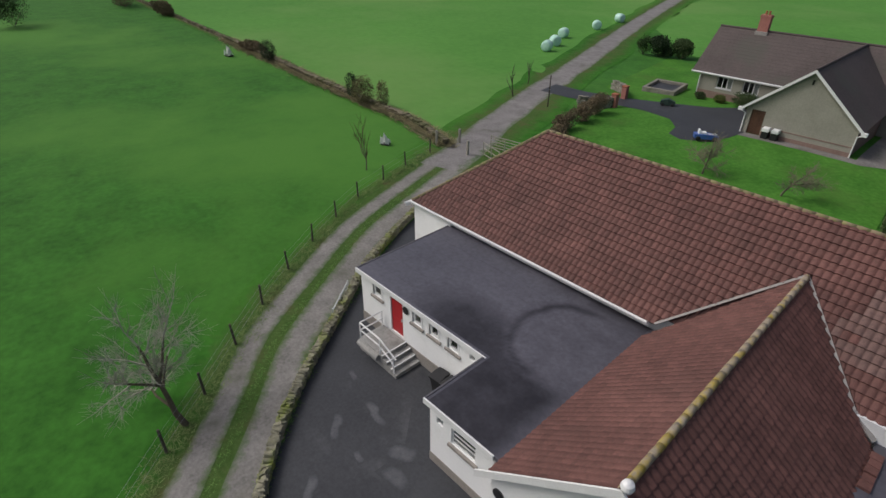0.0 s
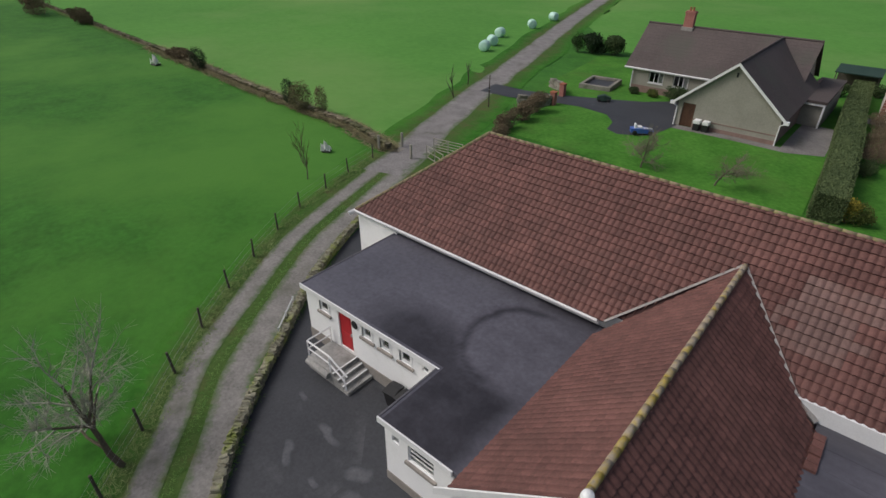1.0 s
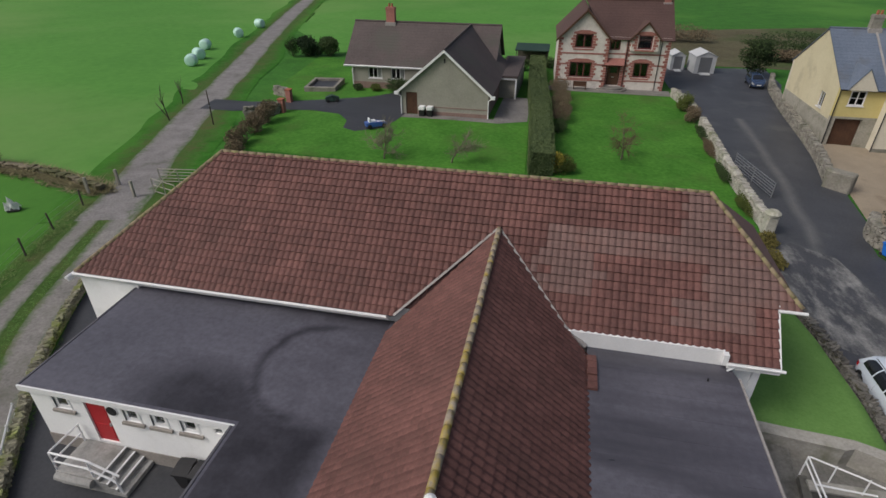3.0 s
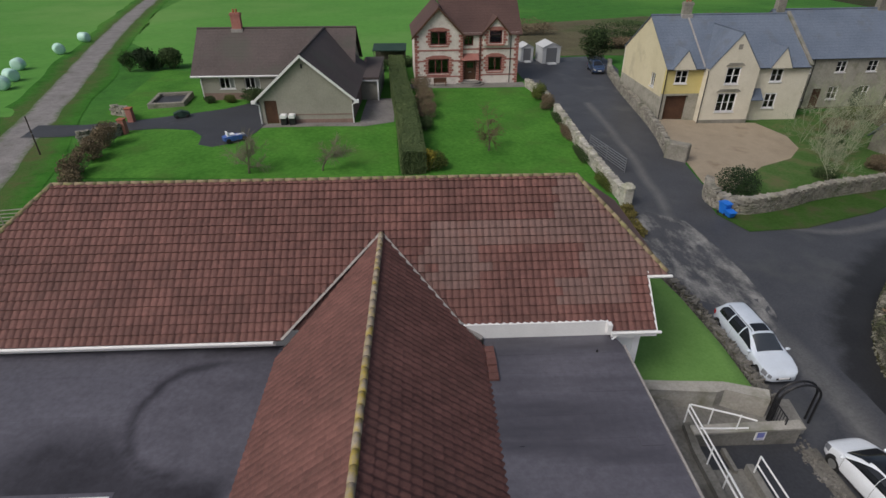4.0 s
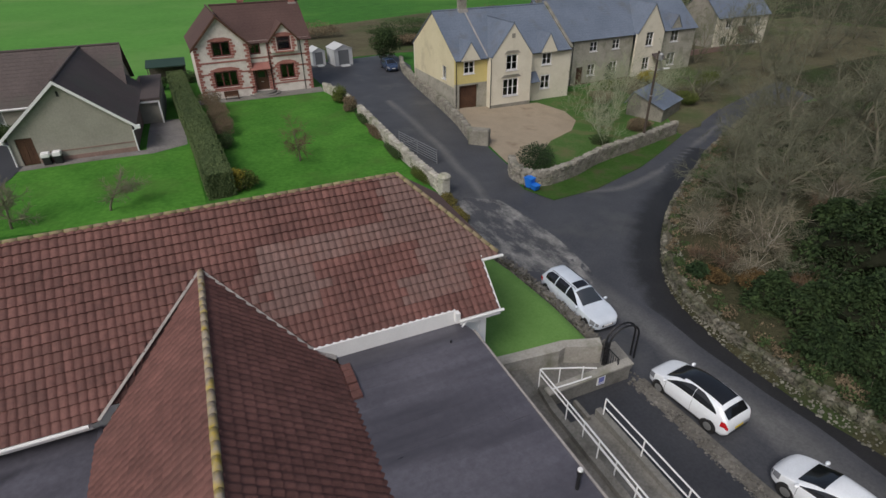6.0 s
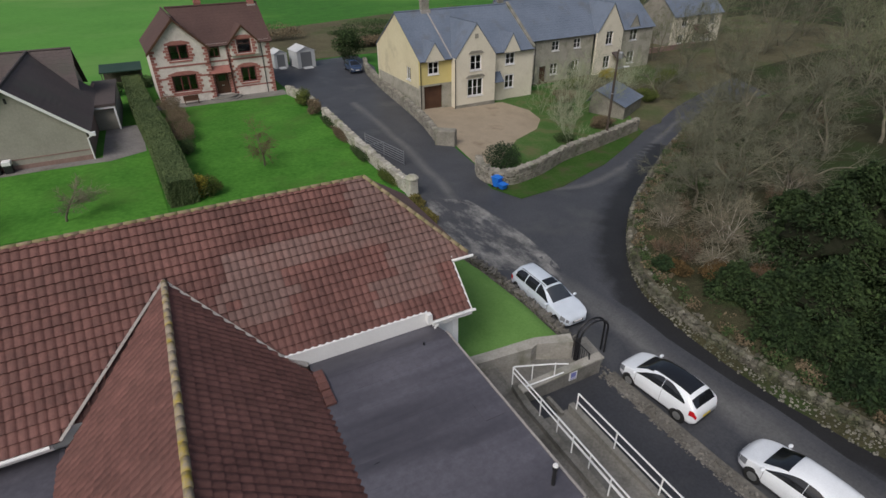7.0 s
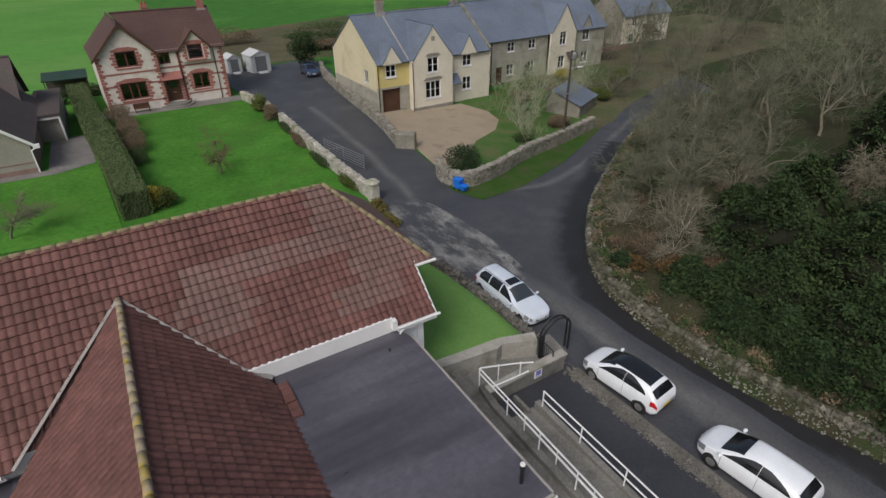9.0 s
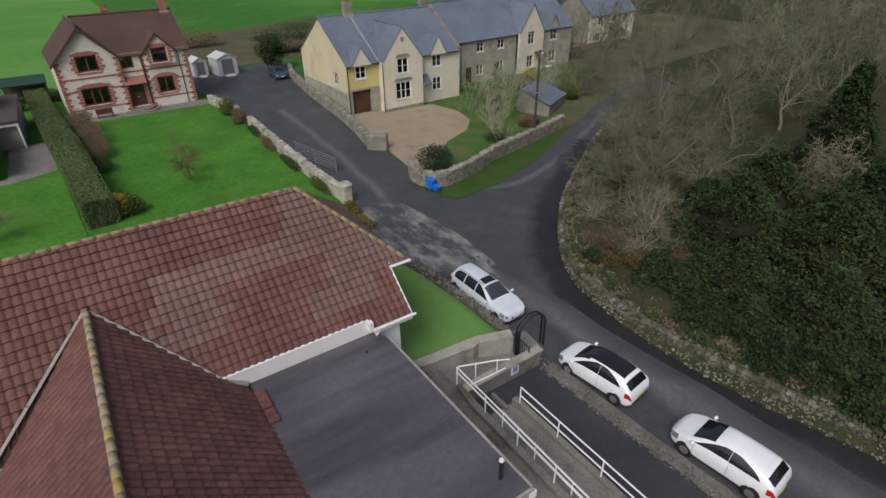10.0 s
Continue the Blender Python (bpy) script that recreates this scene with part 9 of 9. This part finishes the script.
for x in (-12.35, -11.55):
    r = thing("gas_bottle_box", "pale lidded bin standing at the bungalow gable", "bin", "bins at the bungalow gable", pose(x, 50.95, ground_z(x, 50.95) + 0.05))
    part("body", B((-0.28, 0.28, -0.25, 0.3, 0, 0.62), bevel=0.03), "black", r)
    part("lid", B((-0.31, 0.31, -0.3, 0.33, 0.62, 0.98), bevel=0.05), "white", r, "white lid")

r = thing("garden_chair", "white plastic garden chair on the terrace", "chair", m=pose(1.1, 67.6, ground_z(1.1, 67.6) + 0.06, 0, 0, 20))
part("seat", B((-0.25, 0.25, -0.25, 0.25, 0.4, 0.44), bevel=0.01), "white", r)
part("backrest", slab([(-0.25, 0.22, 0.44), (0.25, 0.22, 0.44), (0.25, 0.36, 0.98), (-0.25, 0.36, 0.98)], 0.04), "white", r)
for x in (-0.22, 0.22):
    for y in (-0.22, 0.22):
        part("leg", tube([(x, y, 0), (x, y, 0.4)], 0.025, 6), "white", r)
r = thing("garden_bench", "dark timber bench under the bay window", "bench", m=pose(3.2, 67.9, ground_z(3.2, 67.9) + 0.06, 0, 0, 2))
part("seat", B((-0.8, 0.8, -0.25, 0.2, 0.4, 0.45)), "oak", r)
part("backrest", B((-0.8, 0.8, 0.2, 0.25, 0.45, 0.9)), "oak", r)
for x in (-0.7, 0.7):
    part("leg", B((x - 0.04, x + 0.04, -0.22, 0.22, 0, 0.4)), "oak", r)
r = thing("daffodils", "clump of yellow daffodils at the rubble edging", "flowers", m=pose(16.15, 3.4, 0.1))
leaves("foliage", random.Random(8), [(0, 0, 0.14, 0.28, 0.3, 0.18)], 160, 0.16, "shrub", r)
leaves("petals", random.Random(9), [(0, 0, 0.32, 0.24, 0.28, 0.08)], 90, 0.08, "flower", r)
# scuffs on the road beside the parked cars
ribbon("road_mud", [(17.6, 22.5), (18.2, 18.5), (18.3, 14.5), (18.6, 9), (19.2, 3), (20.2, -7.5)], -1.3, 1.5, 0.042, "grit", "pale strip of grit along the road", "road patch", wobble=0.25)
ribbon("road_grit", [(19.6, 60), (19.3, 50), (18.9, 42), (18.2, 36), (17.8, 32)], -0.8, 0.8, 0.038, "grit", "pale worn wheel track along the lane", "road patch", wobble=0.3)
ribbon("road_grit", [(24.6, 31.0), (28.5, 30.0), (34.5, 32.2), (42, 36.0), (50, 39.8)], -0.6, 0.6, 0.038, "grit", "pale worn wheel track along the road", "road patch", wobble=0.3)
r = thing("garden_mower", "small dark green covered mower on the drive", "mower", m=pose(-23.6, 55.0, ground_z(-23.6, 55.0) + 0.05, 0, 0, 25))
part("body", loft([[(-0.75, -0.3, 0.12), (-0.75, -0.3, 0.5), (-0.75, 0.3, 0.5), (-0.75, 0.3, 0.12)], [(0.0, -0.42, 0.1), (0.0, -0.36, 0.72), (0.0, 0.36, 0.72), (0.0, 0.42, 0.1)], [(0.75, -0.32, 0.12), (0.75, -0.26, 0.45), (0.75, 0.26, 0.45), (0.75, 0.32, 0.12)]]), "greentarp", r)
for x in (-0.5, 0.5):
    for y in (-0.4, 0.4):
        part("wheel", lathe([(0.14, -0.06), (0.17, 0), (0.14, 0.06)], 12), "rubber", r, m=pose(x, y, 0.17, 90, 0, 0))


def fading_patch(line, w0, w1, z, material, label, parent=None, step=0.4):
    """A thin patch along a line at one level, ragged and fading towards its sides."""
    pts = spline(line, step)
    bm = bmesh.new()
    across = bm.verts.layers.float.new("across")
    rows = []
    n = len(pts)
    for i, p in enumerate(pts):
        d = (pts[min(i + 1, n - 1)] - pts[max(i - 1, 0)]).normalized()
        nrm = Vector((d.y, -d.x, 0))
        end = min(1.0, 4.0 * i / n, 4.0 * (n - 1 - i) / n)
        row = []
        for k in range(9):
            s = k / 8
            q = p + nrm * (w0 + (w1 - w0) * s + 0.12 * noise.noise(Vector((i * 0.3, k * 0.2, w1))))
            row.append(bm.verts.new((q.x, q.y, z)))
            row[-1][across] = min(1.0, 1.6 * (1 - abs(2 * s - 1))) * end
        rows.append(row)
    for u, w in zip(rows, rows[1:]):
        for k in range(8):
            bm.faces.new((u[k], u[k + 1], w[k + 1], w[k]))
    bm.normal_update()
    for f in bm.faces:
        if f.normal.z < 0:
            f.normal_flip()
    return part("fading_patch", bm, material, parent, label, smooth=True)


# the damp part of the western felt roof: dark towards the yard, round a paler dried-out puddle with a tide mark
def damp(x, y):
    wob = 0.22 * noise.noise(Vector((x * 0.8, y * 0.8, 3.0))) + 0.10 * noise.noise(Vector((x * 2.6, y * 2.6, 5.0)))
    d = math.hypot(x + 6.45, y - 12.65) - 2.45 + wob
    ease = lambda v, lo, hi: min(1.0, max(0.0, (v - lo) / (hi - lo))) ** 1.3
    rim = math.exp(-(d / 0.22) ** 2) * ease(-x, 5.2, 7.0) * 0.8
    south = (1 - ease(y + wob, 11.0, 12.6)) * ease(x + wob, -13.6, -11.2)
    south *= ease(d, -0.25, 0.35) * (1 - ease(x, -5.6, -4.8))
    # Two further terms: darker in the inner corner and along the eaves.
    corner = ease(-d, 0.0, 1.0) * 0.10 + 0.4 * ease(x, -5.9, -4.8) * ease(y, 13.0, 15.0)
    eaves = 0.6 * ease(y + wob, 14.9, 15.8) * ease(x, -9.0, -7.0)
    return min(1.0, max(rim, south * (0.85 + 0.4 * wob), corner, eaves))


def damp_film():
    bm = bmesh.new()
    across = bm.verts.layers.float.new("across")
    step = 0.16
    grid = {}
    for i in range(75):
        for j in range(59):
            x, y = -16.7 + i * step, 6.6 + j * step
            if x <= -4.75 and y <= 15.9 and (x >= -8.28 or y >= 9.68):
                grid[i, j] = bm.verts.new((x, y, 3.546))
                grid[i, j][across] = damp(x, y)
    for i, j in grid:
        q = [grid.get(k) for k in ((i, j), (i + 1, j), (i + 1, j + 1), (i, j + 1))]
        if None not in q and max(v[across] for v in q) > 0.02:
            bm.faces.new(q)
    bmesh.ops.delete(bm, geom=[v for v in bm.verts if not v.link_faces], context="VERTS")
    part("damp_film", bm, "feltwet", hall, "dark rainwater film with a curved tide mark", smooth=True)


damp_film()

# pale streaks on the yard: reflections in the wet tarmac painted as colour
for k, (a, b, w) in enumerate((((-12.6, 5.5), (-11.3, 4.3), 0.3), ((-12.3, 6.7), (-10.4, 6.3), 0.3), ((-14.2, 7.25), (-13.4, 6.9), 0.2), ((-9.8, 5.7), (-8.6, 6.5), 0.5), ((-9.2, 5.2), (-7.8, 5.4), 0.5), ((-10.5, 4.9), (-9.8, 4.6), 0.2), ((-8.6, 3.6), (-7.2, 2.8), 0.5), ((-10.8, 3.2), (-9.6, 2.0), 0.3))):
    mid = ((a[0] + b[0]) / 2 + 0.1, (a[1] + b[1]) / 2 - 0.1)
    tagged(fading_patch([a, mid, b], -w * 0.8, w * 0.8, ground_z(*a) + 0.040, "streak", "", None, 0.15), "pale painted reflection on the tarmac yard", "yard patch", kind="structure")
r = thing("hurdle", "pale timber hurdle leaning along the yard wall", "hurdle")
for z in (0.55, 0.95):
    part("rail", tube([(-17.75, 8.62, z), (-19.3, 10.6, z + 0.02)], 0.04, 6), "shedwhite", r)
for f in (0.0, 0.5, 1.0):
    x, y = -17.75 - 1.55 * f, 8.62 + 1.98 * f
    part("upright", tube([(x, y, ground_z(x, y)), (x, y, 1.05)], 0.04, 6), "shedwhite", r)
